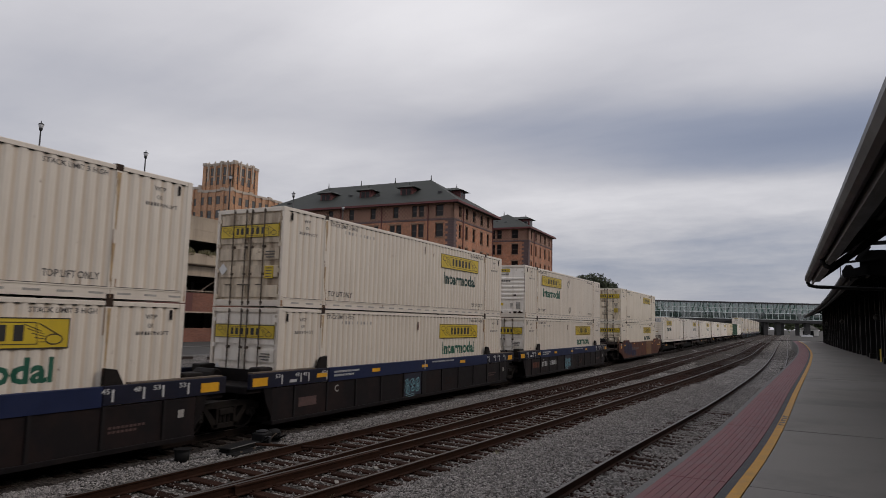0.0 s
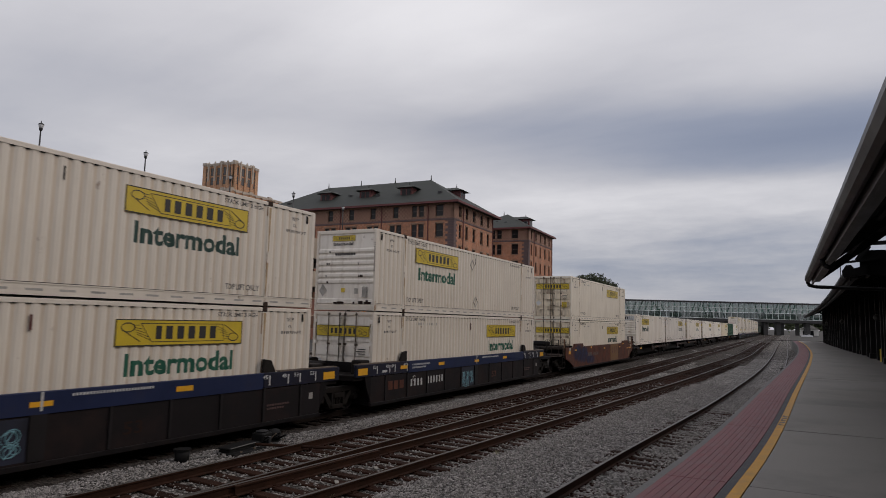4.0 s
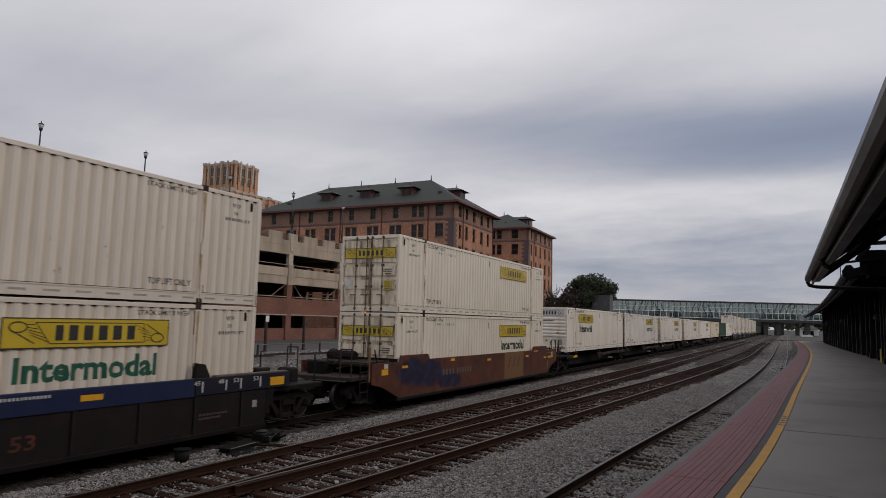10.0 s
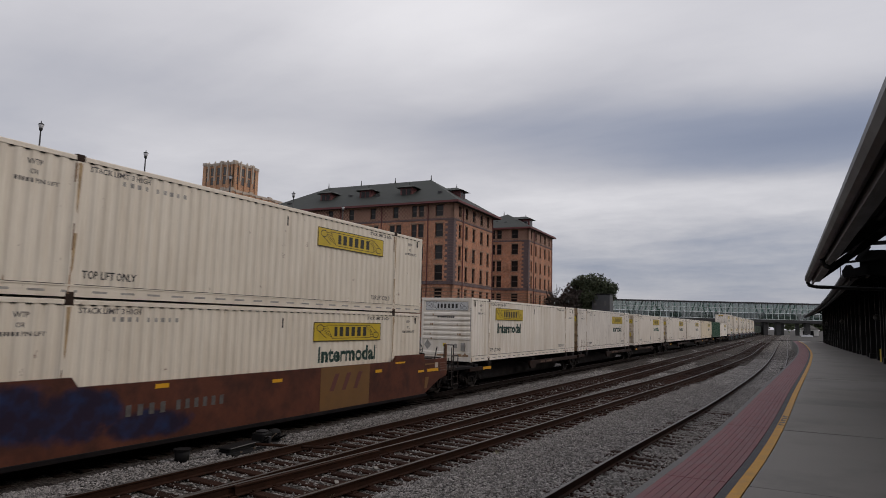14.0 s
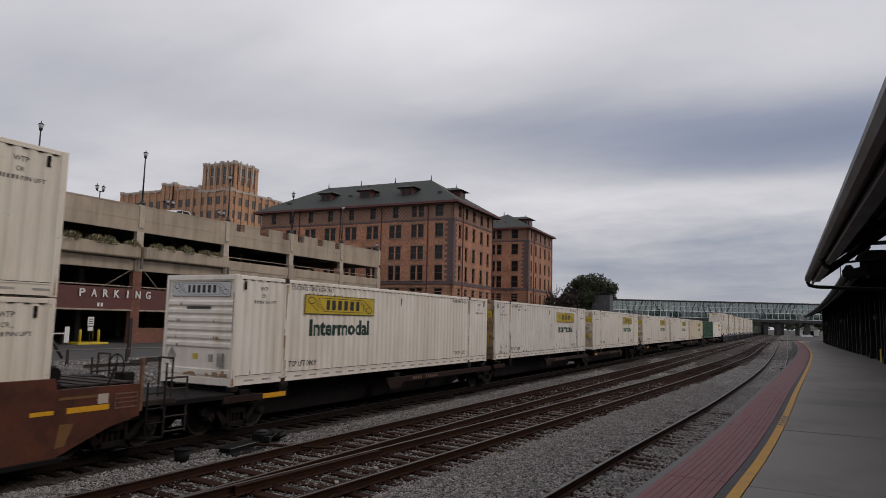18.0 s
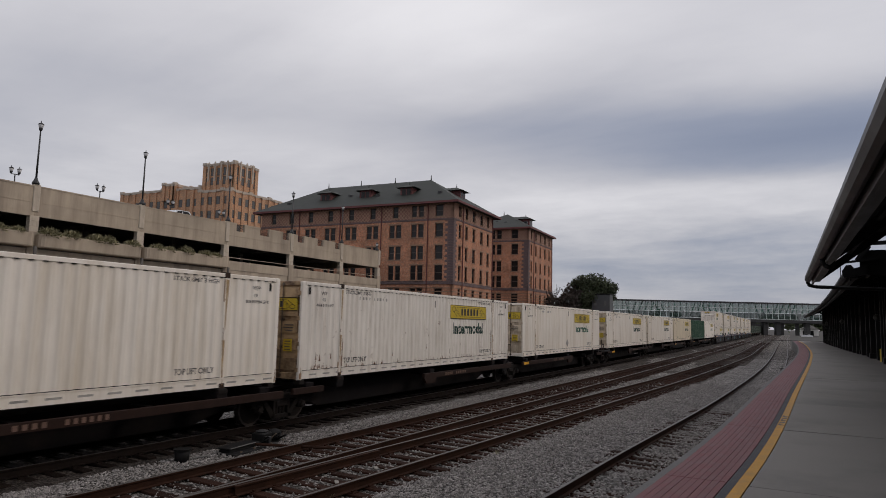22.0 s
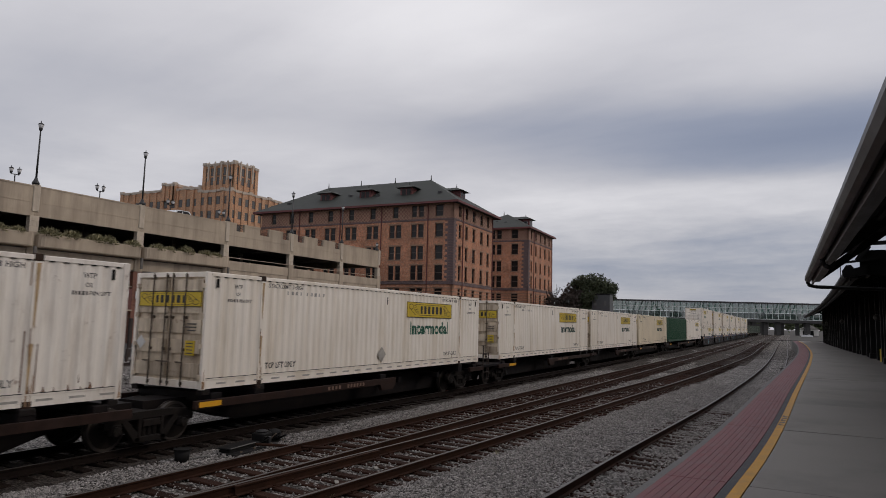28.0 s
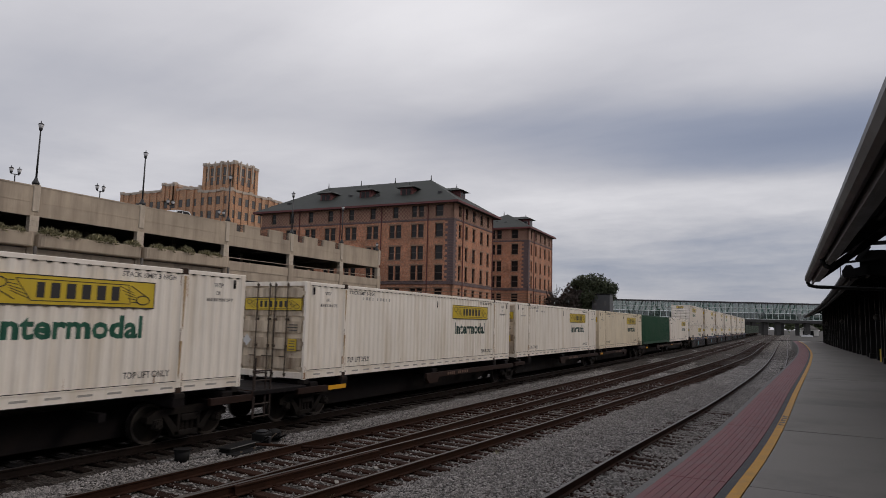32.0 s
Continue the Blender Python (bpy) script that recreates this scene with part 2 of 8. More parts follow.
def brick_material(name, color, mortar, w=0.22, h=0.075, diaper=False, speckle=0.37):
    """Brickwork with courses; diaper: dark headers in a lozenge pattern."""
    ma = bpy.data.materials.new(name)
    ma.use_nodes = True
    nt = ma.node_tree
    N, L = nt.nodes.new, nt.links.new
    b = nt.nodes["Principled BSDF"]
    b.inputs["Roughness"].default_value = 0.85
    co = N("ShaderNodeTexCoord")
    sep = N("ShaderNodeSeparateXYZ")
    L(co.outputs["Object"], sep.inputs[0])
    add = N("ShaderNodeMath")
    L(sep.outputs[0], add.inputs[0])
    L(sep.outputs[1], add.inputs[1])
    cb = N("ShaderNodeCombineXYZ")
    L(add.outputs[0], cb.inputs[0])
    L(sep.outputs[2], cb.inputs[1])
    br = N("ShaderNodeTexBrick")
    br.inputs["Scale"].default_value = 1.0
    br.inputs["Brick Width"].default_value, br.inputs["Row Height"].default_value = w, h
    br.inputs["Mortar Size"].default_value = 0.008
    br.inputs["Color1"].default_value = (*[c * 0.8 for c in color], 1)
    br.inputs["Color2"].default_value = (*[c * 1.2 for c in color], 1)
    br.inputs["Mortar"].default_value = (*mortar, 1)
    L(cb.outputs[0], br.inputs["Vector"])
    col = br.outputs["Color"]
    n = N("ShaderNodeTexNoise")
    n.inputs["Scale"].default_value, n.inputs["Detail"].default_value = 0.35, 6.0
    L(co.outputs["Object"], n.inputs["Vector"])
    mr = N("ShaderNodeMapRange")
    mr.inputs[1].default_value, mr.inputs[2].default_value, mr.inputs[3].default_value, mr.inputs[4].default_value = 0.3, 0.7, 0.75, 1.15
    L(n.outputs["Fac"], mr.inputs[0])
    g = N("ShaderNodeCombineColor")
    for i in range(3):
        L(mr.outputs[0], g.inputs[i])
    mx = N("ShaderNodeMix")
    mx.data_type, mx.blend_type = "RGBA", "MULTIPLY"
    mx.inputs[0].default_value = 1.0
    L(col, mx.inputs[6])
    L(g.outputs[0], mx.inputs[7])
    sp = N("ShaderNodeTexNoise")
    sp.inputs["Scale"].default_value, sp.inputs["Detail"].default_value, sp.inputs["Roughness"].default_value = 2.6, 3.0, 0.8
    L(co.outputs["Object"], sp.inputs["Vector"])
    sr = N("ShaderNodeMapRange")
    sr.inputs[1].default_value, sr.inputs[2].default_value, sr.inputs[3].default_value, sr.inputs[4].default_value = 0.32, 0.68, 1 - speckle, 1 + speckle
    L(sp.outputs["Fac"], sr.inputs[0])
    sg = N("ShaderNodeCombineColor")
    for i in range(3):
        L(sr.outputs[0], sg.inputs[i])
    sm = N("ShaderNodeMix")
    sm.data_type, sm.blend_type = "RGBA", "MULTIPLY"
    sm.inputs[0].default_value = 1.0
    L(mx.outputs[2], sm.inputs[6])
    L(sg.outputs[0], sm.inputs[7])
    col = sm.outputs[2]
    if diaper:
        lines = []
        for op in ("ADD", "SUBTRACT"):
            a, d, f = N("ShaderNodeMath"), N("ShaderNodeMath"), N("ShaderNodeMath")
            a.operation, d.operation, f.operation = op, "PINGPONG", "LESS_THAN"
            L(add.outputs[0], a.inputs[0])
            L(sep.outputs[2], a.inputs[1])
            L(a.outputs[0], d.inputs[0])
            d.inputs[1].default_value, f.inputs[1].default_value = 0.36, 0.085
            L(d.outputs[0], f.inputs[0])
            lines.append(f.outputs[0])
        mx2 = N("ShaderNodeMath")
        mx2.operation = "MAXIMUM"
        L(lines[0], mx2.inputs[0])
        L(lines[1], mx2.inputs[1])
        m2 = N("ShaderNodeMix")
        m2.data_type = "RGBA"
        L(mx2.outputs[0], m2.inputs[0])
        L(col, m2.inputs[6])
        m2.inputs[7].default_value = (0.34, 0.22, 0.15, 1)
        col = m2.outputs[2]
    L(col, b.inputs["Base Color"])
    return ma


def spray_over(ma, spots, color_a, color_b):
    """Soft-edged sprayed clouds of two colours over a finished paint; spots: (y, z, half length, half height) in the sheet's own space."""
    nt = ma.node_tree
    N, L = nt.nodes.new, nt.links.new
    b = nt.nodes["Principled BSDF"]
    under = b.inputs["Base Color"].links[0].from_socket
    co, sep = N("ShaderNodeTexCoord"), N("ShaderNodeSeparateXYZ")
    L(co.outputs["Object"], sep.inputs[0])
    def calc(op, a, c):
        n = N("ShaderNodeMath")
        n.operation = op
        for k, val in enumerate((a, c)):
            if isinstance(val, (int, float)):
                n.inputs[k].default_value = val
            else:
                L(val, n.inputs[k])
        return n.outputs[0]
    nz = N("ShaderNodeTexNoise")
    nz.inputs["Scale"].default_value, nz.inputs["Detail"].default_value, nz.inputs["Roughness"].default_value = 1.7, 5.0, 0.6
    L(co.outputs["Object"], nz.inputs["Vector"])
    total = None
    for y, z, hy, hz in spots:
        p = calc("DIVIDE", calc("SUBTRACT", sep.outputs[1], y), hy)
        q = calc("DIVIDE", calc("SUBTRACT", sep.outputs[2], z), hz)
        r = calc("SUBTRACT", 1.15, calc("ADD", calc("MULTIPLY", p, p), calc("MULTIPLY", q, q)))
        total = r if total is None else calc("MAXIMUM", total, r)
    total = calc("ADD", total, calc("MULTIPLY", calc("SUBTRACT", nz.outputs["Fac"], 0.5), 1.8))
    mr = N("ShaderNodeMapRange")
    mr.inputs[1].default_value, mr.inputs[2].default_value, mr.inputs[3].default_value, mr.inputs[4].default_value = 0.15, 0.65, 0.0, 0.92
    L(total, mr.inputs[0])
    two, mx = N("ShaderNodeMix"), N("ShaderNodeMix")
    for n in (two, mx):
        n.data_type = "RGBA"
    n2 = N("ShaderNodeTexNoise")
    n2.inputs["Scale"].default_value, n2.inputs["Detail"].default_value = 2.6, 3.0
    L(co.outputs["Object"], n2.inputs["Vector"])
    m2 = N("ShaderNodeMapRange")
    m2.inputs[1].default_value, m2.inputs[2].default_value = 0.45, 0.7
    L(n2.outputs["Fac"], m2.inputs[0])
    L(m2.outputs[0], two.inputs[0])
    two.inputs[6].default_value, two.inputs[7].default_value = (*color_a, 1), (*color_b, 1)
    L(mr.outputs[0], mx.inputs[0])
    L(under, mx.inputs[6])
    L(two.outputs[2], mx.inputs[7])
    L(mx.outputs[2], b.inputs["Base Color"])
    return ma


def glass_material(name, color, rough=0.08, alpha=None):
    ma = bpy.data.materials.new(name)
    ma.use_nodes = True
    b = ma.node_tree.nodes["Principled BSDF"]
    b.inputs["Base Color"].default_value = (*color, 1)
    b.inputs["Roughness"].default_value = rough
    b.inputs["Specular IOR Level"].default_value = 0.22
    if alpha is not None:
        b.inputs["Alpha"].default_value = alpha
    return ma


WHITE = material("container_white_paint", (0.70, 0.632, 0.545), 0.5, vary=0.04, scale=0.5, fine=25, bump=0.05, dirt=(0.50, 0.42, 0.34), dirt_amount=0.35, dirt_from=0.42, dirt_to=0.8, streak=True, rust=0.12)
WHITE_DIRTY = material("weathered_container_paint", (0.80, 0.748, 0.68), 0.55, vary=0.07, scale=0.6, fine=25, bump=0.06, dirt=(0.36, 0.28, 0.21), dirt_amount=0.5, streak=True, rust=0.4)
DOOR_WHITE = material("grimy_door_paint", (0.67, 0.57, 0.44), 0.55, vary=0.12, scale=1.6, fine=25, bump=0.06, dirt=(0.15, 0.095, 0.055), dirt_amount=0.9, dirt_from=0.42, dirt_to=0.68, dirt_scale=0.7, streak=True, rust=0.5)
CREAM = material("cream_container_paint", (0.74, 0.64, 0.48), 0.55, vary=0.06, scale=0.6, fine=25, bump=0.06, dirt=(0.36, 0.28, 0.21), dirt_amount=0.4, streak=True, rust=0.2)
WARM = material("warm_white_container_paint", (0.79, 0.715, 0.60), 0.5, vary=0.05, scale=0.5, fine=25, bump=0.05, dirt=(0.52, 0.42, 0.30), dirt_amount=0.4, dirt_from=0.44, dirt_to=0.75, streak=True, rust=0.15)
DOOR_CREAM = material("grimy_cream_door_paint", (0.80, 0.69, 0.53), 0.55, vary=0.12, scale=1.6, fine=25, bump=0.06, dirt=(0.17, 0.10, 0.055), dirt_amount=0.9, dirt_from=0.47, dirt_to=0.68, dirt_scale=0.9, streak=True, rust=0.6)
GREEN = material("green_container_paint", (0.012, 0.062, 0.03), 0.5, vary=0.1, scale=0.8, fine=25, bump=0.05, dirt=(0.1, 0.1, 0.08), dirt_amount=0.3, streak=True, spec=0.2)
RECESS_TAN = material("tan_recess_paint", (0.60, 0.505, 0.40), 0.6, vary=0.08, scale=0.6, fine=25, bump=0.05, dirt=(0.42, 0.33, 0.25), dirt_amount=0.4, streak=True)
OCHRE_RUN = material("ochre_rust_run", (0.46, 0.32, 0.17), 0.65, vary=0.3, scale=5, bump=0.0)
RUST_CAST = material("rusty_casting_steel", (0.040, 0.025, 0.018), 0.75, vary=0.4, scale=8, rust=0.4, spec=0.15)
CASTING = material("dark_casting_steel", (0.015, 0.012, 0.011), 0.7, vary=0.3, scale=9, rust=0.3, spec=0.15)
YELLOW = material("yellow_sign_film", (0.60, 0.43, 0.025), 0.45, vary=0.08, scale=1.5, bump=0.03, dirt=(0.35, 0.25, 0.05), dirt_amount=0.3, streak=True)
SILVER = material("pale_sign_film", (0.62, 0.62, 0.62), 0.45, vary=0.06, scale=1.5, bump=0.03)
BLACK = material("black_lettering", (0.022, 0.02, 0.02), 0.55, vary=0.15, bump=0.0)
FADED = material("faded_black_lettering", (0.10, 0.09, 0.085), 0.6, vary=0.3, scale=7, bump=0.0)
GREYMARK = material("grey_worn_marking", (0.36, 0.34, 0.31), 0.6, vary=0.3, scale=5, bump=0.0)
LETTER_GREEN = material("green_lettering", (0.012, 0.098, 0.060), 0.5, vary=0.1, bump=0.0)
LETTER_DARK = material("dark_green_lettering", (0.012, 0.045, 0.035), 0.5, vary=0.1, bump=0.0)
BLUE_SILL = material("dark_blue_car_paint", (0.011, 0.019, 0.062), 0.55, vary=0.2, scale=1.5, dirt=(0.02, 0.018, 0.025), dirt_amount=0.5, bump=0.08, spec=0.25)
SILL_END = material("grimy_dark_blue_steel", (0.011, 0.012, 0.026), 0.6, vary=0.3, scale=2, dirt=(0.02, 0.015, 0.014), dirt_amount=0.6, bump=0.1, spec=0.2)
DARK_CAR = material("grimy_black_car_steel", (0.0066, 0.0050, 0.0058), 0.7, vary=0.3, scale=2.5, dirt=(0.024, 0.016, 0.013), dirt_amount=0.4, bump=0.12, spec=0.15)
BROWN_CAR = material("faded_brown_car_paint", (0.112, 0.038, 0.023), 0.6, vary=0.2, scale=1.2, dirt=(0.028, 0.015, 0.014), dirt_amount=0.7, dirt_from=0.42, dirt_to=0.66, bump=0.1, spec=0.2)
BROWN_SPRAYED = spray_over(material("faded_brown_side_paint", (0.112, 0.038, 0.023), 0.6, vary=0.2, scale=1.2, dirt=(0.032, 0.017, 0.015), dirt_amount=0.7, dirt_from=0.42, dirt_to=0.66, bump=0.1, spec=0.2),
                           ((-7.3, 1.1, 1.2, 0.6), (-5.9, 0.95, 1.3, 0.6), (-4.2, 0.6, 1.3, 0.35)), (0.014, 0.011, 0.030), (0.012, 0.028, 0.085))
RUSTY = material("rusty_spine_steel", (0.023, 0.0105, 0.0072), 0.75, vary=0.3, scale=3, dirt=(0.03, 0.02, 0.018), dirt_amount=0.5, bump=0.15, spec=0.2)
TRUCK = material("dusty_bogie_steel", (0.0115, 0.0092, 0.0082), 0.75, vary=0.35, scale=5, dirt=(0.026, 0.017, 0.013), dirt_amount=0.4, bump=0.15, spec=0.15)
FAINT = material("faint_grey_lettering", (0.33, 0.31, 0.29), 0.6, vary=0.3, scale=7, bump=0.0)
DULL_GREEN = material("dull_green_paint", (0.018, 0.035, 0.02), 0.6, vary=0.2, scale=0.8, bump=0.05)
WHEEL = material("wheel_steel", (0.016, 0.012, 0.010), 0.55, metal=0.4, vary=0.3, scale=6, bump=0.1)
REFLECT = material("yellow_reflector", (0.72, 0.36, 0.02), 0.4, vary=0.08, scale=8, bump=0.0)
MARK_WHITE = material("white_stencil", (0.5, 0.5, 0.5), 0.6, vary=0.2, scale=9, bump=0.0)
GRAFFITI = material("pale_blue_spray_paint", (0.13, 0.27, 0.31), 0.6, vary=0.15, scale=5, bump=0.0)
GRAFFITI_DARK = material("dark_blue_spray_paint", (0.010, 0.013, 0.030), 0.6, vary=0.5, scale=1.6, bump=0.0)
ORANGE = material("ochre_panel_paint", (0.165, 0.080, 0.022), 0.6, vary=0.15, scale=2, bump=0.05)
RAIL = material("rail_web_rust", (0.031, 0.0135, 0.008), 0.7, vary=0.3, scale=3, bump=0.15, spec=0.1)
# rail and tie copies under the train: soot plus its shade in the colour
RAIL_SHADED = material("sooty_shaded_rail_steel", (0.013, 0.0085, 0.007), 0.75, vary=0.3, scale=3, bump=0.15, spec=0.1)
TIE_SHADED = material("shaded_black_timber", (0.014, 0.009, 0.007), 0.85, vary=0.35, scale=3, fine=30, per_object=0.3, bump=0.4, stretch=(1, 6, 6), spec=0.1)
RAIL_TOP = material("worn_rail_head", (0.085, 0.074, 0.068), 0.42, metal=0.6, vary=0.12, scale=2, bump=0.03)
TIE = material("creosoted_timber", (0.031, 0.0135, 0.0085), 0.85, vary=0.35, scale=3, fine=30, per_object=0.35, bump=0.4, stretch=(1, 6, 6), spec=0.1)
CONCRETE = material("platform_concrete", (0.213, 0.198, 0.182), 0.8, vary=0.10, scale=0.5, fine=45, dirt=(0.125, 0.118, 0.112), dirt_amount=0.75, dirt_scale=0.4, per_object=0.06, bump=0.15)
KERB = material("pale_kerb_concrete", (0.125, 0.122, 0.118), 0.8, vary=0.15, scale=2, bump=0.2)
RED_TILE = material("red_edge_tile", (0.152, 0.044, 0.047), 0.65, vary=0.15, scale=3, per_object=0.08, bump=0.15)
BLACK_STRIP = material("black_edge_strip", (0.03, 0.03, 0.036), 0.7, vary=0.2, scale=4, bump=0.2)
YELLOW_LINE = material("yellow_line_paint", (0.47, 0.235, 0.02), 0.65, vary=0.15, scale=5, dirt=(0.2, 0.13, 0.05), dirt_amount=0.4, dirt_scale=4, bump=0.1)
GARAGE = material("precast_concrete", (0.43, 0.352, 0.268), 0.85, vary=0.14, scale=0.35, fine=20, dirt=(0.17, 0.135, 0.105), dirt_amount=0.7, dirt_scale=0.26, streak=True, dirt_from=0.44, dirt_to=0.76, bump=0.1)
GRILLE = material("worn_grille_paint", (0.15, 0.085, 0.06), 0.7, vary=0.2, scale=8, bump=0.0)
BRICK_SILL = material("brown_brick_sill", (0.27, 0.17, 0.115), 0.85, vary=0.15, scale=2, bump=0.05)
CONE = material("orange_cone_plastic", (0.6, 0.12, 0.03), 0.5, vary=0.08, bump=0.0)
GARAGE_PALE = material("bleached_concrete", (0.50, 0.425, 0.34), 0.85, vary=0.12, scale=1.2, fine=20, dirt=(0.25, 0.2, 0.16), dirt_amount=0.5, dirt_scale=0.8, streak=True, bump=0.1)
RED_GROUT = material("dark_red_grout", (0.105, 0.038, 0.040), 0.8, vary=0.2, scale=3, bump=0.1)
RUST_STAIN = material("thin_rust_run", (0.36, 0.22, 0.12), 0.65, vary=0.35, scale=5, bump=0.0)
CLEAN = material("cream_white_container_paint", (0.86, 0.795, 0.71), 0.5, vary=0.05, scale=0.5, fine=25, bump=0.05, dirt=(0.56, 0.46, 0.33), dirt_amount=0.5, dirt_scale=0.6, streak=True, dirt_from=0.45, dirt_to=0.68)
RUST_DARK = material("brown_rust_scuff", (0.19, 0.10, 0.055), 0.75, vary=0.4, scale=7, bump=0.0)
DOOR_RUSTY = material("rusted_door_paint", (0.50, 0.35, 0.20), 0.65, vary=0.2, scale=1.6, fine=25, bump=0.08, dirt=(0.075, 0.036, 0.02), dirt_amount=0.95, dirt_scale=1.1, dirt_from=0.42, dirt_to=0.62)
WELL_SIDE = material("stained_well_side", (0.0085, 0.0062, 0.0072), 0.65, vary=0.3, scale=1.5, dirt=(0.030, 0.015, 0.012), dirt_amount=0.65, dirt_scale=0.9, dirt_from=0.45, dirt_to=0.75, bump=0.1, spec=0.2)
PINK_MARK = material("worn_pink_stencil", (0.085, 0.045, 0.040), 0.7, vary=0.4, scale=6, bump=0.0)
CAR_RIB = material("worn_black_rib", (0.011, 0.0088, 0.0098), 0.6, vary=0.3, scale=2.5, bump=0.1, spec=0.25)
LOCK_ROD = material("worn_lock_rod_steel", (0.115, 0.088, 0.066), 0.6, vary=0.4, scale=3, rust=0.5, bump=0.05, spec=0.25)
DECK = material("dusty_car_deck", (0.040, 0.030, 0.026), 0.75, vary=0.3, scale=3, bump=0.1, spec=0.15)
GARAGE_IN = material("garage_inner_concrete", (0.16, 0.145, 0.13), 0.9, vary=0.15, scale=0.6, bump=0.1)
FASCIA = material("dark_red_fascia_paint", (0.115, 0.034, 0.028), 0.6, vary=0.12, scale=0.8, dirt=(0.05, 0.025, 0.02), dirt_amount=0.4, bump=0.05)
SCRAP = material("dull_paper_scrap", (0.25, 0.235, 0.21), 0.8, vary=0.2, bump=0.0)
SIGN_WHITE = material("white_sign_letters", (0.75, 0.73, 0.70), 0.5, vary=0.05, bump=0.0)
IRON = material("black_painted_iron", (0.02, 0.02, 0.022), 0.5, vary=0.2, scale=8, bump=0.05)
LANTERN = material("frosted_lantern_glass", (0.55, 0.55, 0.56), 0.3, vary=0.05, bump=0.0)
BRICK = brick_material("orange_red_brick", (0.44, 0.185, 0.10), (0.36, 0.25, 0.185))
BRICK_DARK = brick_material("patterned_brick", (0.23, 0.10, 0.075), (0.19, 0.12, 0.10), diaper=True)
BRICK_QUOIN = brick_material("purple_grey_brick", (0.125, 0.082, 0.082), (0.17, 0.13, 0.125))
BRICK_TAN = brick_material("tan_tower_brick", (0.56, 0.30, 0.165), (0.36, 0.27, 0.20), speckle=0.22)
BRICK_GARAGE = brick_material("garage_brick", (0.19, 0.074, 0.047), (0.16, 0.095, 0.075), speckle=0.1)
STONE = material("pale_stone_trim", (0.48, 0.41, 0.34), 0.8, vary=0.1, scale=1.0, bump=0.1)
SLATE = material("green_grey_slate", (0.034, 0.038, 0.033), 0.75, vary=0.18, scale=0.5, fine=6, bump=0.3, stretch=(1, 1, 3))
EAVE_RED = material("dark_red_eave_paint", (0.125, 0.032, 0.032), 0.6, vary=0.15, scale=2, bump=0.05)
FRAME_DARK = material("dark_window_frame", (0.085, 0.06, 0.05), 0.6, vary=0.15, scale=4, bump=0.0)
PANE = glass_material("dark_window_glass", (0.018, 0.017, 0.018), 0.12)
PANE_TOWER = glass_material("grey_window_glass", (0.12, 0.12, 0.12), 0.2)
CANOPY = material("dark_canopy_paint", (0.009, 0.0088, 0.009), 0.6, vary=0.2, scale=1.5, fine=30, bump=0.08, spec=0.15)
CANOPY_EDGE = material("grey_brown_gutter_metal", (0.036, 0.034, 0.031), 0.5, vary=0.15, scale=1.2, dirt=(0.04, 0.036, 0.032), dirt_amount=0.5, streak=True, bump=0.05)
BRIDGE_STEEL = material("pale_bridge_steel", (0.70, 0.74, 0.71), 0.6, vary=0.08, scale=0.3, bump=0.0)
BRIDGE_DARK = material("dark_bridge_deck", (0.045, 0.043, 0.042), 0.7, vary=0.2, scale=0.3, bump=0.0)
BRIDGE_GLASS = glass_material("green_bridge_glass", (0.05, 0.13, 0.095), 0.3, 0.52)
BRIDGE_GLASS_LOW = glass_material("dull_green_bridge_glass", (0.04, 0.07, 0.06), 0.3, 0.66)
ASPHALT = material("worn_asphalt", (0.055, 0.052, 0.05), 0.9, vary=0.2, scale=0.3, fine=40, bump=0.2)
LEAF = material("dark_green_foliage", (0.072, 0.088, 0.043), 0.7, vary=0.4, scale=0.8, island=0.5, bump=0.0)
LEAF_BROWN = material("brown_bare_twigs", (0.085, 0.066, 0.055), 0.8, vary=0.3, scale=0.8, island=0.4, bump=0.0)
PLANTER_LEAF = material("olive_planter_foliage", (0.27, 0.245, 0.135), 0.7, vary=0.35, scale=2, island=0.5, bump=0.0)
BARK = material("grey_bark", (0.07, 0.055, 0.045), 0.9, vary=0.3, scale=4, bump=0.3)
KIOSK = material("dull_grey_metal_cladding", (0.060, 0.063, 0.067), 0.5, vary=0.15, scale=1.5, bump=0.05)
POST_BROWN = material("weathered_brown_steel", (0.03, 0.018, 0.014), 0.75, vary=0.3, scale=3, bump=0.15)
YELLOW_POST = material("yellow_bollard_paint", (0.62, 0.45, 0.03), 0.5, vary=0.1, scale=4, bump=0.03)
CAR_WHITE = material("white_car_paint", (0.72, 0.73, 0.75), 0.25, vary=0.03, bump=0.0)
LAMP_ORANGE = bpy.data.materials.new("glowing_orange_lens")
LAMP_ORANGE.use_nodes = True
LAMP_ORANGE.node_tree.nodes["Principled BSDF"].inputs["Base Color"].default_value = (0.5, 0.15, 0.02, 1)
LAMP_ORANGE.node_tree.nodes["Principled BSDF"].inputs["Emission Color"].default_value = (1.0, 0.26, 0.03, 1)
LAMP_ORANGE.node_tree.nodes["Principled BSDF"].inputs["Emission Strength"].default_value = 1.2


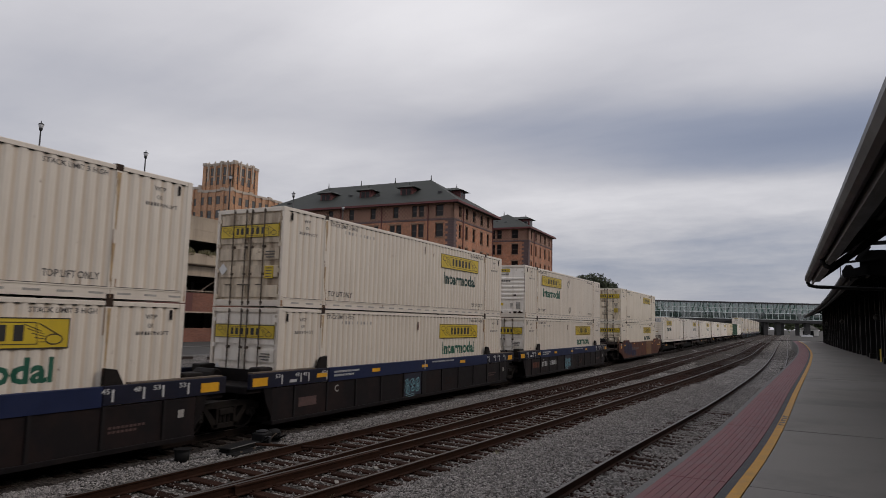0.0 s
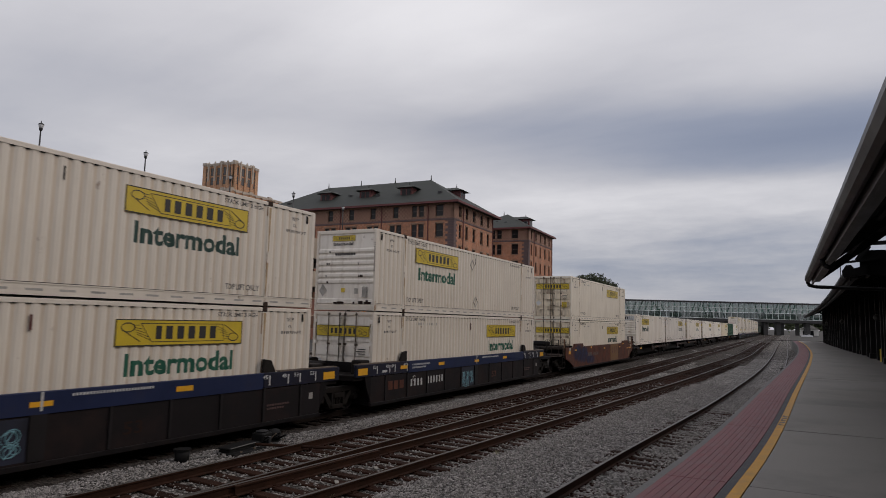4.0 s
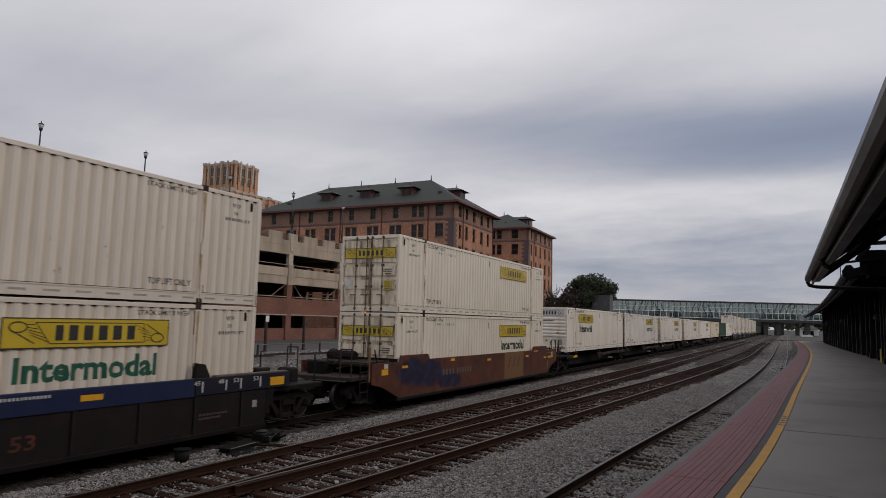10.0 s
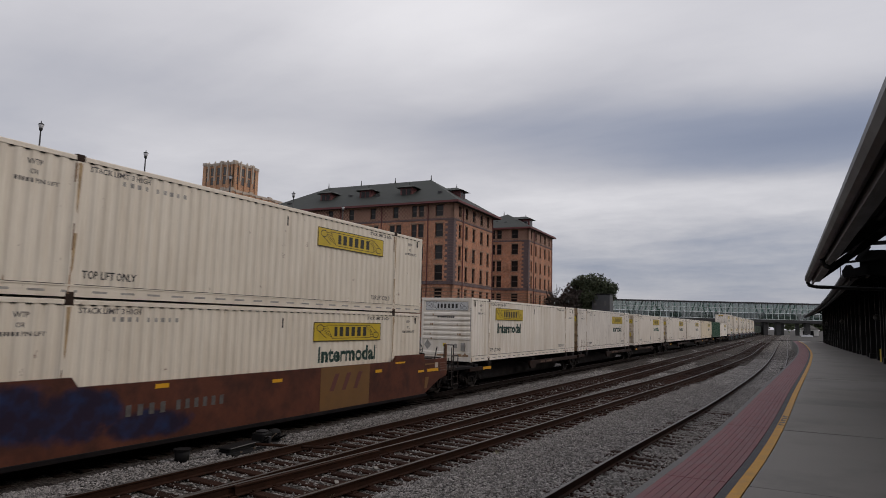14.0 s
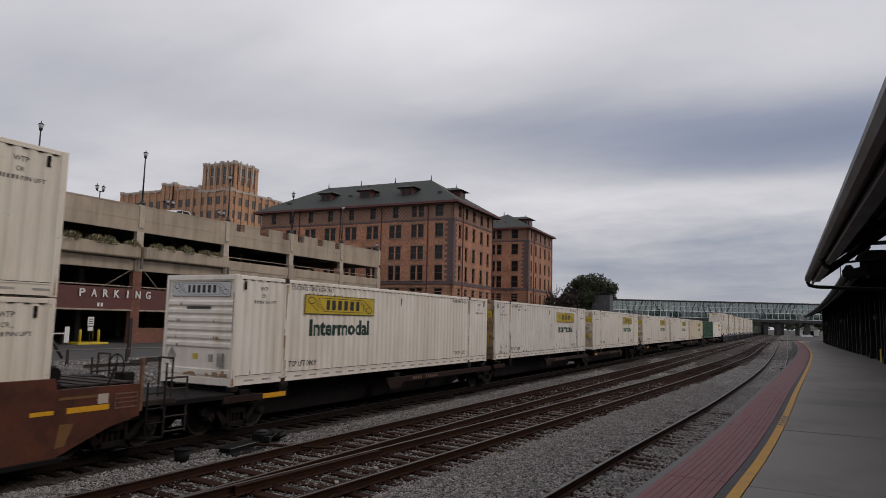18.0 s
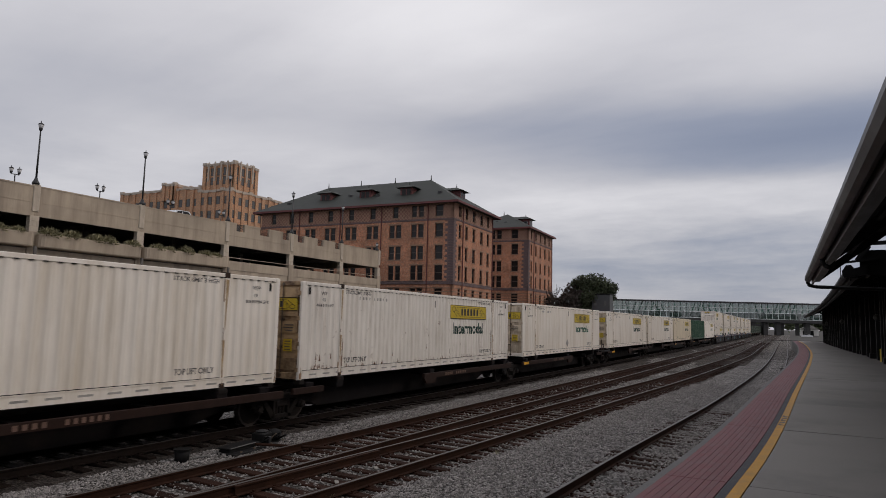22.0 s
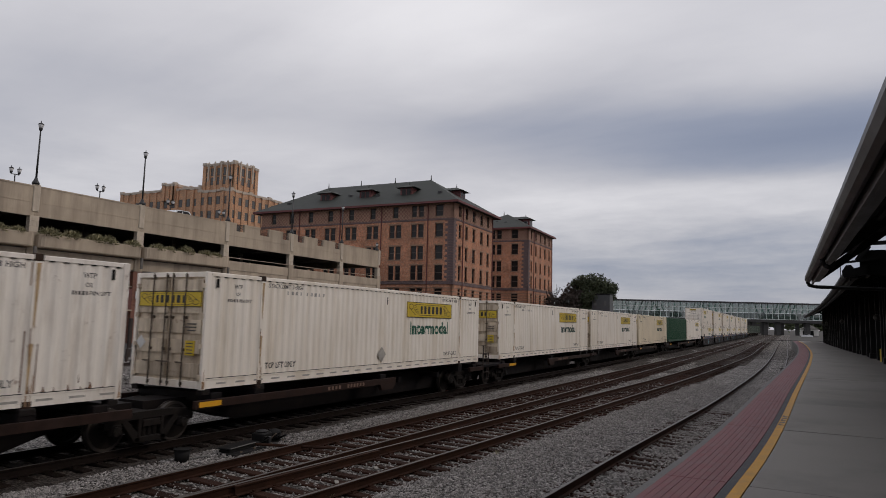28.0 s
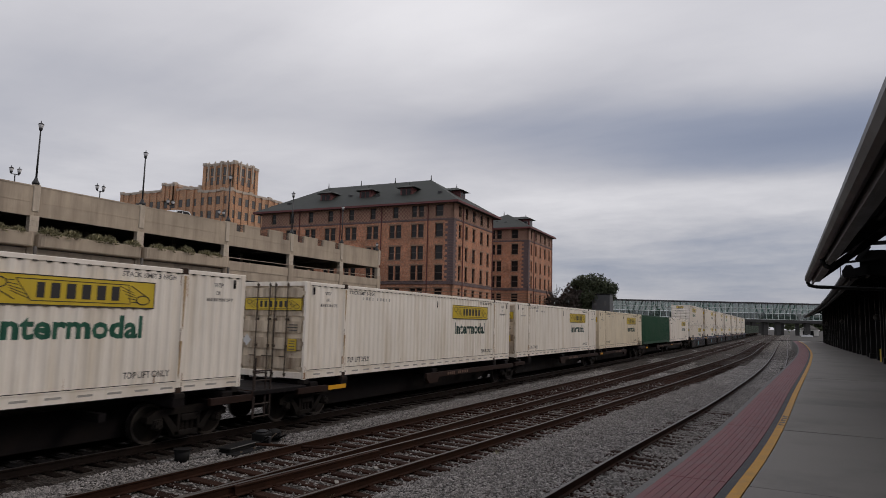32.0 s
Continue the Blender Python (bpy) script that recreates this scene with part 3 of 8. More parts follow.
def stone_material(name, c0, c1, c2, size):
    """Loose crushed stone: cells of many greys with a lumpy relief."""
    ma = bpy.data.materials.new(name)
    ma.use_nodes = True
    nt = ma.node_tree
    N, L = nt.nodes.new, nt.links.new
    b = nt.nodes["Principled BSDF"]
    b.inputs["Roughness"].default_value = 0.9
    b.inputs["Specular IOR Level"].default_value = 0.2
    co = N("ShaderNodeTexCoord")
    vo = N("ShaderNodeTexVoronoi")
    vo.inputs["Scale"].default_value = size
    L(co.outputs["Object"], vo.inputs["Vector"])
    hs = N("ShaderNodeSeparateColor")
    L(vo.outputs["Color"], hs.inputs[0])
    r = N("ShaderNodeValToRGB")
    el = r.color_ramp.elements
    el[0].color, el[1].color = (*c0, 1), (*c2, 1)
    e = el.new(0.55)
    e.color = (*c1, 1)
    L(hs.outputs[0], r.inputs[0])
    n = N("ShaderNodeTexNoise")
    n.inputs["Scale"].default_value, n.inputs["Detail"].default_value = 0.5, 6.0
    L(co.outputs["Object"], n.inputs["Vector"])
    mr = N("ShaderNodeMapRange")
    mr.inputs[1].default_value, mr.inputs[2].default_value, mr.inputs[3].default_value, mr.inputs[4].default_value = 0.3, 0.7, 0.75, 1.2
    L(n.outputs["Fac"], mr.inputs[0])
    g = N("ShaderNodeCombineColor")
    for i in range(3):
        L(mr.outputs[0], g.inputs[i])
    mx = N("ShaderNodeMix")
    mx.data_type, mx.blend_type = "RGBA", "MULTIPLY"
    mx.inputs[0].default_value = 1.0
    L(r.outputs[0], mx.inputs[6])
    L(g.outputs[0], mx.inputs[7])
    L(mx.outputs[2], b.inputs["Base Color"])
    bn = N("ShaderNodeBump")
    bn.invert = True
    bn.inputs["Strength"].default_value, bn.inputs["Distance"].default_value = 1.0, 0.04
    L(vo.outputs["Distance"], bn.inputs["Height"])
    L(bn.outputs[0], b.inputs["Normal"])
    return ma


BALLAST = stone_material("grey_ballast", (0.013, 0.012, 0.012), (0.128, 0.117, 0.110), (0.48, 0.45, 0.425), 23.0)
STONES = material("loose_ballast_stones", (0.265, 0.247, 0.235), 0.9, vary=0.25, scale=3, island=0.6, bump=0.0, spec=0.2)
BALLAST_MIXED = stone_material("darkened_ballast", (0.012, 0.010, 0.009), (0.082, 0.072, 0.065), (0.34, 0.315, 0.295), 23.0)
BALLAST_DIRTY = stone_material("sooty_ballast", (0.010, 0.008, 0.007), (0.036, 0.029, 0.024), (0.12, 0.10, 0.088), 23.0)
GROUND = material("gritty_ground", (0.045, 0.041, 0.037), 0.95, vary=0.25, scale=0.2, fine=8, bump=0.3)


# ---- ground, ballast and tracks ----
TRAIN_X = -14.0
line_train = glide([(-60, -14.0), (0, -14.0), (400, -14.0)])
line_far = glide([(-60, -10.05), (0, -9.85), (20, -9.68), (40, -9.47), (58, -9.3), (120, -9.2), (420, -9.2)])
line_near = glide([(-60, -13.2), (0, -8.86), (10, -8.08), (17, -7.6), (22.6, -7.24), (30, -6.78), (38, -6.26), (47, -5.83), (79, -4.75), (120, -4.95), (420, -5.2)])
line_siding = glide([(-60, -8.5), (0, -3.78), (11.2, -3.12), (16.1, -2.87), (22.2, -2.47), (27.3, -2.16), (36.3, -1.77), (50.3, -1.32), (68.7, -1.06), (123, -1.12), (165, -1.2), (420, -1.3)])
line_edge = glide([(-60, -6.5), (0, -2.12), (7.4, -1.6), (10.2, -1.385), (13.5, -1.2), (21.6, -0.87), (34.3, -0.32), (43.5, 0.04), (57.7, 0.46), (76, 0.66), (101, 0.58), (121, 0.25)])
PLATFORM_Z = 1.22
line_wall = glide([(26, 5.0), (42, 5.0), (52, 5.15), (64, 4.9), (90, 4.6), (113, 4.6)])
PLATFORM_END = 118.0


def stations(y0, y1, step):
    n = max(2, int(round((y1 - y0) / step)) + 1)
    return [y0 + (y1 - y0) * i / (n - 1) for i in range(n)]


def build_ground():
    g = Geo()
    g.add([(-2500, -1500, -0.30), (1500, -1500, -0.30), (1500, 3000, -0.30), (-2500, 3000, -0.30)], [(0, 1, 2, 3)])
    part("ground", g, GROUND, label="gritty grey brown ground beyond the tracks", kind="structure")
    # the street beside the garage
    g = Geo()
    g.box(-56.9, -37.0, -40, 330, -0.29, 0.12)
    part("road", g, ASPHALT, label="worn grey asphalt street beside the garage", kind="structure")
    g = Geo()
    g.cbox(-37.0, -36.7, -40, 330, -0.29, 0.24, 0.02)
    part("kerb", g, KERB, label="pale concrete kerb along the street", kind="structure")
    # trackbed, a lumpy sheet
    ys = stations(-12, 62, 0.16)
    xs = [-21.0 + 0.2 * i for i in range(30)] + [-15.0 + 0.13 * i for i in range(111)]
    v, f = [], []
    for y in ys:
        e = line_edge(y)
        for x in xs:
            x = min(x, e + 0.05)
            d = min(abs(x - line_train(y)), abs(x - line_far(y)), abs(x - line_near(y)), abs(x - line_siding(y)))
            z = -0.225 + 0.035 * noise.noise((x * 1.1, y * 1.1, 0)) + 0.016 * noise.noise((x * 5.0, y * 5.0, 3))
            z += 0.05 * max(0.0, min(1.0, (d - 1.25) / 0.5)) - 0.03 * max(0.0, (d - 1.9))
            if abs(x - line_siding(y)) < 1.7:
                z += 0.024
            v.append((x, y, max(z, -0.285)))
    n = len(xs)
    for j in range(len(ys) - 1):
        f += [(j * n + i, j * n + i + 1, (j + 1) * n + i + 1, (j + 1) * n + i) for i in range(n - 1)]
    g = Geo()
    g.v, g.f = v, f
    bed = part("ballast", g, BALLAST, label="crushed grey stone ballast between the tracks", kind="structure", smooth=True, fix=False)
    bed.data.materials.append(BALLAST_DIRTY)
    bed.data.materials.append(BALLAST_MIXED)
    def soil(x, y):
        """0 clean, 1 sooty, 2 mixed stone."""
        wob = 0.25 * noise.noise((x * 0.8, y * 0.8, 7)) + 0.18 * noise.noise((x * 3.0, y * 3.0, 1))
        if x < -15.75 + wob:
            return 0 if y < 40 else 2
        if x < -12.1 + wob:
            return 1
        near, far_ = abs(x - line_near(y)) + wob, abs(x - line_far(y)) + wob
        if y > 36 and min(near, far_) < 1.35:
            return 1
        if y > 75 and x > line_near(y):
            return 2
        if x < line_near(y) and y > 48 + 8 * wob and noise.noise((x * 0.6, y * 0.1, 9)) < 0.22:
            return 1
        if min(near, far_) < 1.12 or (y > 30 and x < line_near(y) and noise.noise((x * 0.5, y * 0.16, 4)) < 0.12):
            return 2
        return 0
    bed.data.polygons.foreach_set("material_index", [soil(v[q[0]][0], v[q[0]][1]) for q in f])
    g = Geo()
    far = stations(62, 400, 2.6)
    v = []
    cols = 44
    for y in far:
        e = line_edge(min(y, 130)) + 0.05
        v += [(-21.0 + (e + 21.0) * i / (cols - 1), y, -0.196) for i in range(cols)]
    g.v = v
    g.f = [(cols * j + i, cols * j + i + 1, cols * (j + 1) + i + 1, cols * (j + 1) + i) for j in range(len(far) - 1) for i in range(cols - 1)]
    far_bed = part("ballast", g, BALLAST, label="crushed grey stone ballast in the distance", kind="structure", fix=False)
    far_bed.data.materials.append(BALLAST_DIRTY)
    far_bed.data.materials.append(BALLAST_MIXED)
    far_bed.data.polygons.foreach_set("material_index", [soil(v[q[0]][0], v[q[0]][1]) for q in g.f])


RAIL_BODY = [(-0.07, -0.172), (0.07, -0.172), (0.07, -0.158), (0.015, -0.14), (0.01, -0.045), (0.034, -0.032), (0.034, -0.004), (-0.034, -0.004), (-0.034, -0.032), (-0.01, -0.045), (-0.015, -0.14), (-0.07, -0.158)]
RAIL_HEAD = [(-0.034, -0.004), (0.034, -0.004), (0.024, 0.001), (-0.024, 0.001)]


def build_track(name, line, label, y0, y1, ties0, ties1, near_end, skip=None, long_ties=None, step=0.54, rail=None, wood=None):
    tr = thing(name, label, "track", "railway tracks", kind="structure")
    rail, wood = rail or RAIL, wood or TIE
    for side in (-0.7525, 0.7525):
        path = [(line(y) + side, y, 0.0) for y in stations(y0, y1, 2.5)]
        r = part("rail", Geo().sweep(RAIL_BODY, path), rail, tr, "rusty steel rail with a worn bright head")
        part("rail_head", Geo().sweep(RAIL_HEAD, path), RAIL_TOP, r, "bright worn running surface")
    tie = Geo().cbox(-1.28, 1.28, -0.115, 0.115, -0.20, 0.0, 0.015).mesh("tie", wood)
    long_tie = Geo().cbox(-2.9, 1.28, -0.115, 0.115, -0.20, 0.0, 0.015).mesh("long_tie", wood)
    plate = Geo()
    for side in (-0.7525, 0.7525):
        plate.box(side - 0.17, side + 0.17, -0.09, 0.09, 0.0, 0.014)
        for dx in (-0.11, 0.11):
            plate.box(side + dx - 0.02, side + dx + 0.02, -0.06, -0.02, 0.014, 0.045)
    plate = plate.mesh("tie_plate", rail)
    rest = Geo()
    rng = random.Random(hash(len(name)) % 97 + 5)
    y = ties0
    while y < ties1:
        y += step * rng.uniform(0.93, 1.07)
        if skip and skip(y):
            continue
        a = math.atan2(-(line(y + 0.5) - line(y - 0.5)), 1.0) + rng.uniform(-0.015, 0.015)
        m = pose(line(y) + rng.uniform(-0.07, 0.07), y, -0.186 + rng.uniform(-0.01, 0.006), 0, rng.uniform(-0.4, 0.4), math.degrees(a))
        if y < near_end:
            ob = part("tie", long_tie if long_tie and long_ties and long_ties(y) else tie, None, tr, m=m)
            part("tie_plate", plate, None, ob)
        else:
            rest.box(-1.28, 1.28, -0.11, 0.11, -0.1, 0.0, m)
    if rest.v:
        part("far_ties", rest, wood, tr, kind="stuff", fix=False)
    return tr


def build_tracks():
    build_track("track_1", line_train, "freight track with dark ties under the train", -60, 400, 4, 150, 40, rail=RAIL_SHADED, wood=TIE_SHADED)
    build_track("track_2", line_far, "rusty railway track on dark timber ties", 5.0, 400, 12.5, 170, 48)
    build_track("track_3", line_near, "railway track with a turnout on dark timber ties", -40, 400, 4, 170, 48, long_ties=lambda y: y < 13.2)
    build_track("track_4", line_siding, "platform track half sunk in grey ballast", -40, 300, 6, 27, 40)
    # turnout: guard rails beside the frog
    g = Geo()
    for side, off in ((0.7525 - 0.075, 0.0), (-0.7525 + 0.08, 0.0)):
        g.sweep(RAIL_BODY, [(line_near(y) + side + off, y, -0.01) for y in stations(9.0, 13.2, 0.7)])
    part("guard_rail", g, RAIL, bpy.data.objects["track_3"], "short guard rails beside the frog")


# ---- platform ----
def build_platform():
    pf = thing("platform", "grey concrete station platform with a red tiled edge", "platform", kind="structure")
    def strip(a, b, z0, z1, ys):
        g = Geo()
        v = []
        for y in ys:
            e = line_edge(y)
            v += [(e + a, y, z0), (e + b, y, z0), (e + b, y, z1), (e + a, y, z1)]
        n = len(ys)
        f = [(0, 1, 2, 3), (4 * n - 1, 4 * n - 2, 4 * n - 3, 4 * n - 4)]
        for j in range(n - 1):
            for i in range(4):
                f.append((4 * j + i, 4 * j + 4 + i, 4 * j + 4 + (i + 1) % 4, 4 * j + (i + 1) % 4))
        return g.add(v, f)
    ys = stations(-14, PLATFORM_END, 1.5)
    part("platform_wall", strip(0.06, 0.5, -0.30, PLATFORM_Z - 0.12, ys), KERB, pf, "concrete wall under the platform edge")
    part("edge_kerb", strip(0.045, 0.13, PLATFORM_Z - 0.16, PLATFORM_Z - 0.004, ys), KERB, pf, "pale grey concrete edge")
    part("bedding", strip(0.5, 11.0, -0.30, PLATFORM_Z - 0.09, ys), CONCRETE, pf)
    # red strips laid lengthwise
    rows, pitch = 9, 0.0765
    cuts = [-16.5 + 5.0 * i for i in range(12)]
    for r in range(rows):
        a = 0.135 + r * pitch
        for j in range(len(cuts) - 1):
            if cuts[j] < 3:
                continue
            part("red_tile", strip(a, a + pitch - 0.006, PLATFORM_Z - 0.10, PLATFORM_Z + 0.001 * ((r * 7 + j * 3) % 3), stations(cuts[j] + 0.008, cuts[j + 1] - 0.008, 1.0)), RED_TILE, pf)
        if r == 0:
            far = Geo()
        for span in ((-14, 3.5), (38.5, PLATFORM_END)):
            s = strip(a, a + pitch - 0.011, PLATFORM_Z - 0.10, PLATFORM_Z, stations(span[0], span[1], 1.5))
            far.add(s.v, s.f)
    part("far_red_tiles", far, RED_TILE, pf, kind="stuff")
    part("tile_bed", strip(0.13, 0.824, PLATFORM_Z - 0.12, PLATFORM_Z - 0.012, ys), RED_GROUT, pf)
    part("black_strip", strip(0.828, 0.922, PLATFORM_Z - 0.12, PLATFORM_Z, ys), BLACK_STRIP, pf, "black strip beside the red tiles")
    part("yellow_line", strip(0.926, 1.052, PLATFORM_Z - 0.12, PLATFORM_Z + 0.003, ys), YELLOW_LINE, pf, "worn yellow safety line")
    joints = [-16.4 + 4.97 * i for i in range(28)]
    for j in range(len(joints) - 1):
        y0, y1 = joints[j] + 0.013, min(joints[j + 1], PLATFORM_END) - 0.013
        if y1 > y0:
            part("slab", strip(1.062, 11.0, PLATFORM_Z - 0.12, PLATFORM_Z - 0.002 * (j % 3), [y0, (y0 + y1) / 2, y1]), CONCRETE, pf)
    # worn stencil on the yellow line
    g = Geo()
    rng = random.Random(4)
    for i in range(5):
        y = 14.0 + i * 0.34
        e = line_edge(y)
        g.box(e + 0.945, e + 1.045, y, y + 0.1, PLATFORM_Z + 0.003, PLATFORM_Z + 0.006)
        g.box(e + 0.945 + 0.05 * (i % 2), e + 0.985 + 0.05 * (i % 2), y + 0.1, y + 0.22, PLATFORM_Z + 0.003, PLATFORM_Z + 0.006)
    part("worn_stencil", g, BLACK, pf, "worn black stencil on the yellow line")


LINK_BAR = [(2.35, 5.90), (4.9, 5.95), (4.9, 6.10), (2.35, 6.02)]
LINK_RAIL = [(1.66, 5.28), (2.75, 5.40), (2.75, 5.50), (1.80, 5.36)]
LINK_BRACKET = [(2.05, 5.42), (2.22, 5.40), (2.52, 5.80), (2.52, 5.98), (2.36, 5.92)]
LINK_HANGER = [(1.70, 4.80), (2.40, 4.90), (2.40, 5.22), (2.02, 5.12), (1.92, 5.24), (1.78, 5.22), (1.66, 5.02)]


def build_canopy():
    # near canopy: a low eave over the edge, the roof rising away from the tracks
    def canopy(y0, y1, ex, ez, rise, ridge, label, pitch, edge):
        c = thing("platform_canopy", label, "canopy", "platform canopies")
        def e(y):
            return ex(y)
        ys = stations(y0, y1, 3.0)
        def sheet(a0, h0, a1, h1, t):
            return [(a0, h0), (a1, h1), (a1, h1 + t), (a0, h0 + t)]
        path = [(e(y), y, ez) for y in ys]
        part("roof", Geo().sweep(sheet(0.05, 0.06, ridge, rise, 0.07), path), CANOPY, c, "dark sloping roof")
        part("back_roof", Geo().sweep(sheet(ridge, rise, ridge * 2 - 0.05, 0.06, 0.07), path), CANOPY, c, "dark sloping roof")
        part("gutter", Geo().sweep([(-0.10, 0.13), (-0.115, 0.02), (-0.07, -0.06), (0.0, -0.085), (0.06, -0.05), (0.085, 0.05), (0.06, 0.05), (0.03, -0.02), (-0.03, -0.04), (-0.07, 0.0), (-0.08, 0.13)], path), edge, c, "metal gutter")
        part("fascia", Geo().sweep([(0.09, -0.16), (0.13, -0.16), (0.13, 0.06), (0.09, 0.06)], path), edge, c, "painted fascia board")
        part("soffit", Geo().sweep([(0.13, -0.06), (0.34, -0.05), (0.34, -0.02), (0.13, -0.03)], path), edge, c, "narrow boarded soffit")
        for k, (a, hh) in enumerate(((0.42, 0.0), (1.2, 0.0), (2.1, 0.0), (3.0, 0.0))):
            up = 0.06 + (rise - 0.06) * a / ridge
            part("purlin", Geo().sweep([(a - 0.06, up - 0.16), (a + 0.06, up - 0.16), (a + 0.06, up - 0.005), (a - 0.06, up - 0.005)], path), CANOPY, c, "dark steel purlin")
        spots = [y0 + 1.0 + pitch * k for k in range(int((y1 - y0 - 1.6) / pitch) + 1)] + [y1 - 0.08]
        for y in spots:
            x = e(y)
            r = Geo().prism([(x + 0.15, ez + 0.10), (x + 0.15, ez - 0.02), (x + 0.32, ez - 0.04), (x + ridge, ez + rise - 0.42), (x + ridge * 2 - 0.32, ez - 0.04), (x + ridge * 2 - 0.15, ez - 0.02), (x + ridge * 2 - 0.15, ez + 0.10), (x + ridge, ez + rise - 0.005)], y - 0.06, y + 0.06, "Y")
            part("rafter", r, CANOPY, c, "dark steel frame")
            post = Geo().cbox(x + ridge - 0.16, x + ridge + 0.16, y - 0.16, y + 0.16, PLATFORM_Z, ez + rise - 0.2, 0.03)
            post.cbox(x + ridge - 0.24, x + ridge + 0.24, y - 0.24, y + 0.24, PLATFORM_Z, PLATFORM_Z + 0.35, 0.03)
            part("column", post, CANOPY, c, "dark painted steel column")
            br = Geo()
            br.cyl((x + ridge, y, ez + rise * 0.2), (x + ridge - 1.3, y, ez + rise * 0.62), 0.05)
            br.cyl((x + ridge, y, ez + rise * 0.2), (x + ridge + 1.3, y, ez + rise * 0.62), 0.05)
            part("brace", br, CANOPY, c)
        return c
    near = canopy(-14.0, 25.4, glide([(-14, 0.82), (5.4, 0.76), (25.4, 0.63)]), 4.67, 3.45, 4.3, "dark platform canopy with a grey metal gutter", 7.7, CANOPY_EDGE)
    d = Geo()
    d.cyl((0.6, 25.3, 4.6), (0.66, 25.45, 4.5), 0.06)
    d.cyl((0.66, 25.45, 4.5), (0.86, 25.6, 4.46), 0.06)
    d.cyl((0.86, 25.6, 4.46), (4.75, 25.9, 4.30), 0.06)
    part("downpipe", d, CANOPY, near, "dark downpipe from the gutter end", smooth=True)
    d = Geo()
    d.cyl((0.70, 17.0, 4.60), (0.74, 17.0, 4.46), 0.05)
    d.cyl((0.74, 17.0, 4.46), (0.86, 17.05, 4.40), 0.05)
    d.cyl((0.86, 17.05, 4.40), (0.98, 17.1, 4.52), 0.05)
    part("drain_elbow", d, CANOPY, near, "dark hooked drain pipe under the gutter", smooth=True)
    canopy(26.4, 112.0, glide([(26, 1.8), (40, 2.05), (64, 2.3), (112, 2.1)]), 4.87, 1.5, 2.7, "long dark canopy over the far platform", 8.2, CANOPY)
    link = thing("canopy_link", "dark steel frame between the two canopies", "steel frame")
    for name, outline in (("beam", LINK_BAR), ("beam", LINK_RAIL), ("bracket", LINK_BRACKET), ("hanger", LINK_HANGER)):
        part(name, Geo().prism(outline, 26.1, 26.25, "Y"), CANOPY, link)
    for x0, x1 in ((2.2, 3.05), (3.07, 3.9), (3.92, 4.8)):
        part("panel", Geo().box(x0, x1, 26.27, 26.33, 4.9, 5.74), CANOPY, link, "dark boarded panel")
    part("tie_rod", Geo().cyl((1.62, 26.15, 4.75), (1.62, 26.15, 5.2), 0.012, n=6), CANOPY, link)
    for y in (48.0, 72.5, 96.0):
        x = line_wall(y) - 0.34
        t = thing("wall_lamp", "round grey lamp on a dark station pier", "lamp", "platform lamps", pose(x, y, 3.86))
        part("globe", Geo().lathe((0, 0, 0), [(0.04, -0.2), (0.15, -0.14), (0.2, 0.0), (0.15, 0.14), (0.04, 0.2)], 12), CANOPY_EDGE, t, smooth=True)
        part("bracket", Geo().cyl((0.05, 0, 0.3), (0.4, 0, 0.42), 0.05, n=6), CANOPY, t)
    t = thing("platform_bollard", "yellow and dark post at the station wall", "bollard", m=pose(4.9, 47.0, PLATFORM_Z))
    part("post", Geo().lathe((0, 0, 0), [(0.16, 0.0), (0.16, 0.75), (0.0, 0.8)], 10), YELLOW_POST, t)
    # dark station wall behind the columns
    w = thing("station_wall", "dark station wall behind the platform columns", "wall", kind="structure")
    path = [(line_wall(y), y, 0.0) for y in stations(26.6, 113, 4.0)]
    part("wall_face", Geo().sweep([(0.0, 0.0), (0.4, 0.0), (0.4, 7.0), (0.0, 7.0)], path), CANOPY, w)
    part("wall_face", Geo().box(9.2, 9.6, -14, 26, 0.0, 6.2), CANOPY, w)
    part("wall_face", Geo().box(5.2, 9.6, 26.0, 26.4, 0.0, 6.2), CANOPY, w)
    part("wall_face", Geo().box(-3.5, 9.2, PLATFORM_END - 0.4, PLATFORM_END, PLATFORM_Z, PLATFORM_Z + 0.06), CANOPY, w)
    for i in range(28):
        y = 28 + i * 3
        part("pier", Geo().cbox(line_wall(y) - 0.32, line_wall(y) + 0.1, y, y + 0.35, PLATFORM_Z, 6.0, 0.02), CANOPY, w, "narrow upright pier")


# ---- garage ----
GX = -57.0
BAYS = [12.0, 22.4, 32.8, 43.25, 54.6, 65.75, 76.6, 86.4]
LEVELS = dict(ground=0.12, fascia0=3.25, fascia1=5.42, beam0=7.25, planter0=8.4, planter1=9.6, parapet0=11.1, parapet1=13.75)


NOTCHES = [(56.0, 57.3), (59.9, 61.5), (64.0, 65.2), (66.9, 68.2), (71.0, 72.3), (75.0, 76.1)]


def tuft(g, x, y, z, r, rng, n=26, blade=0.05):
    for _ in range(n):
        a, t = rng.uniform(0, 2 * math.pi), rng.uniform(0.1, 1.0)
        d = Vector((math.cos(a) * (1.25 - t), math.sin(a) * (1.25 - t), t)).normalized() * r * rng.uniform(0.5, 1.0)
        s = Vector((-math.sin(a), math.cos(a), 0)) * r * blade
        b = Vector((x, y, z)) + Vector((rng.uniform(-1, 1) * 0.4, rng.uniform(-1, 1) * 0.5, 0)) * r
        g.add([b - s, b + s, b + d + s * 0.4, b + d - s * 0.4], [(0, 1, 2, 3)])


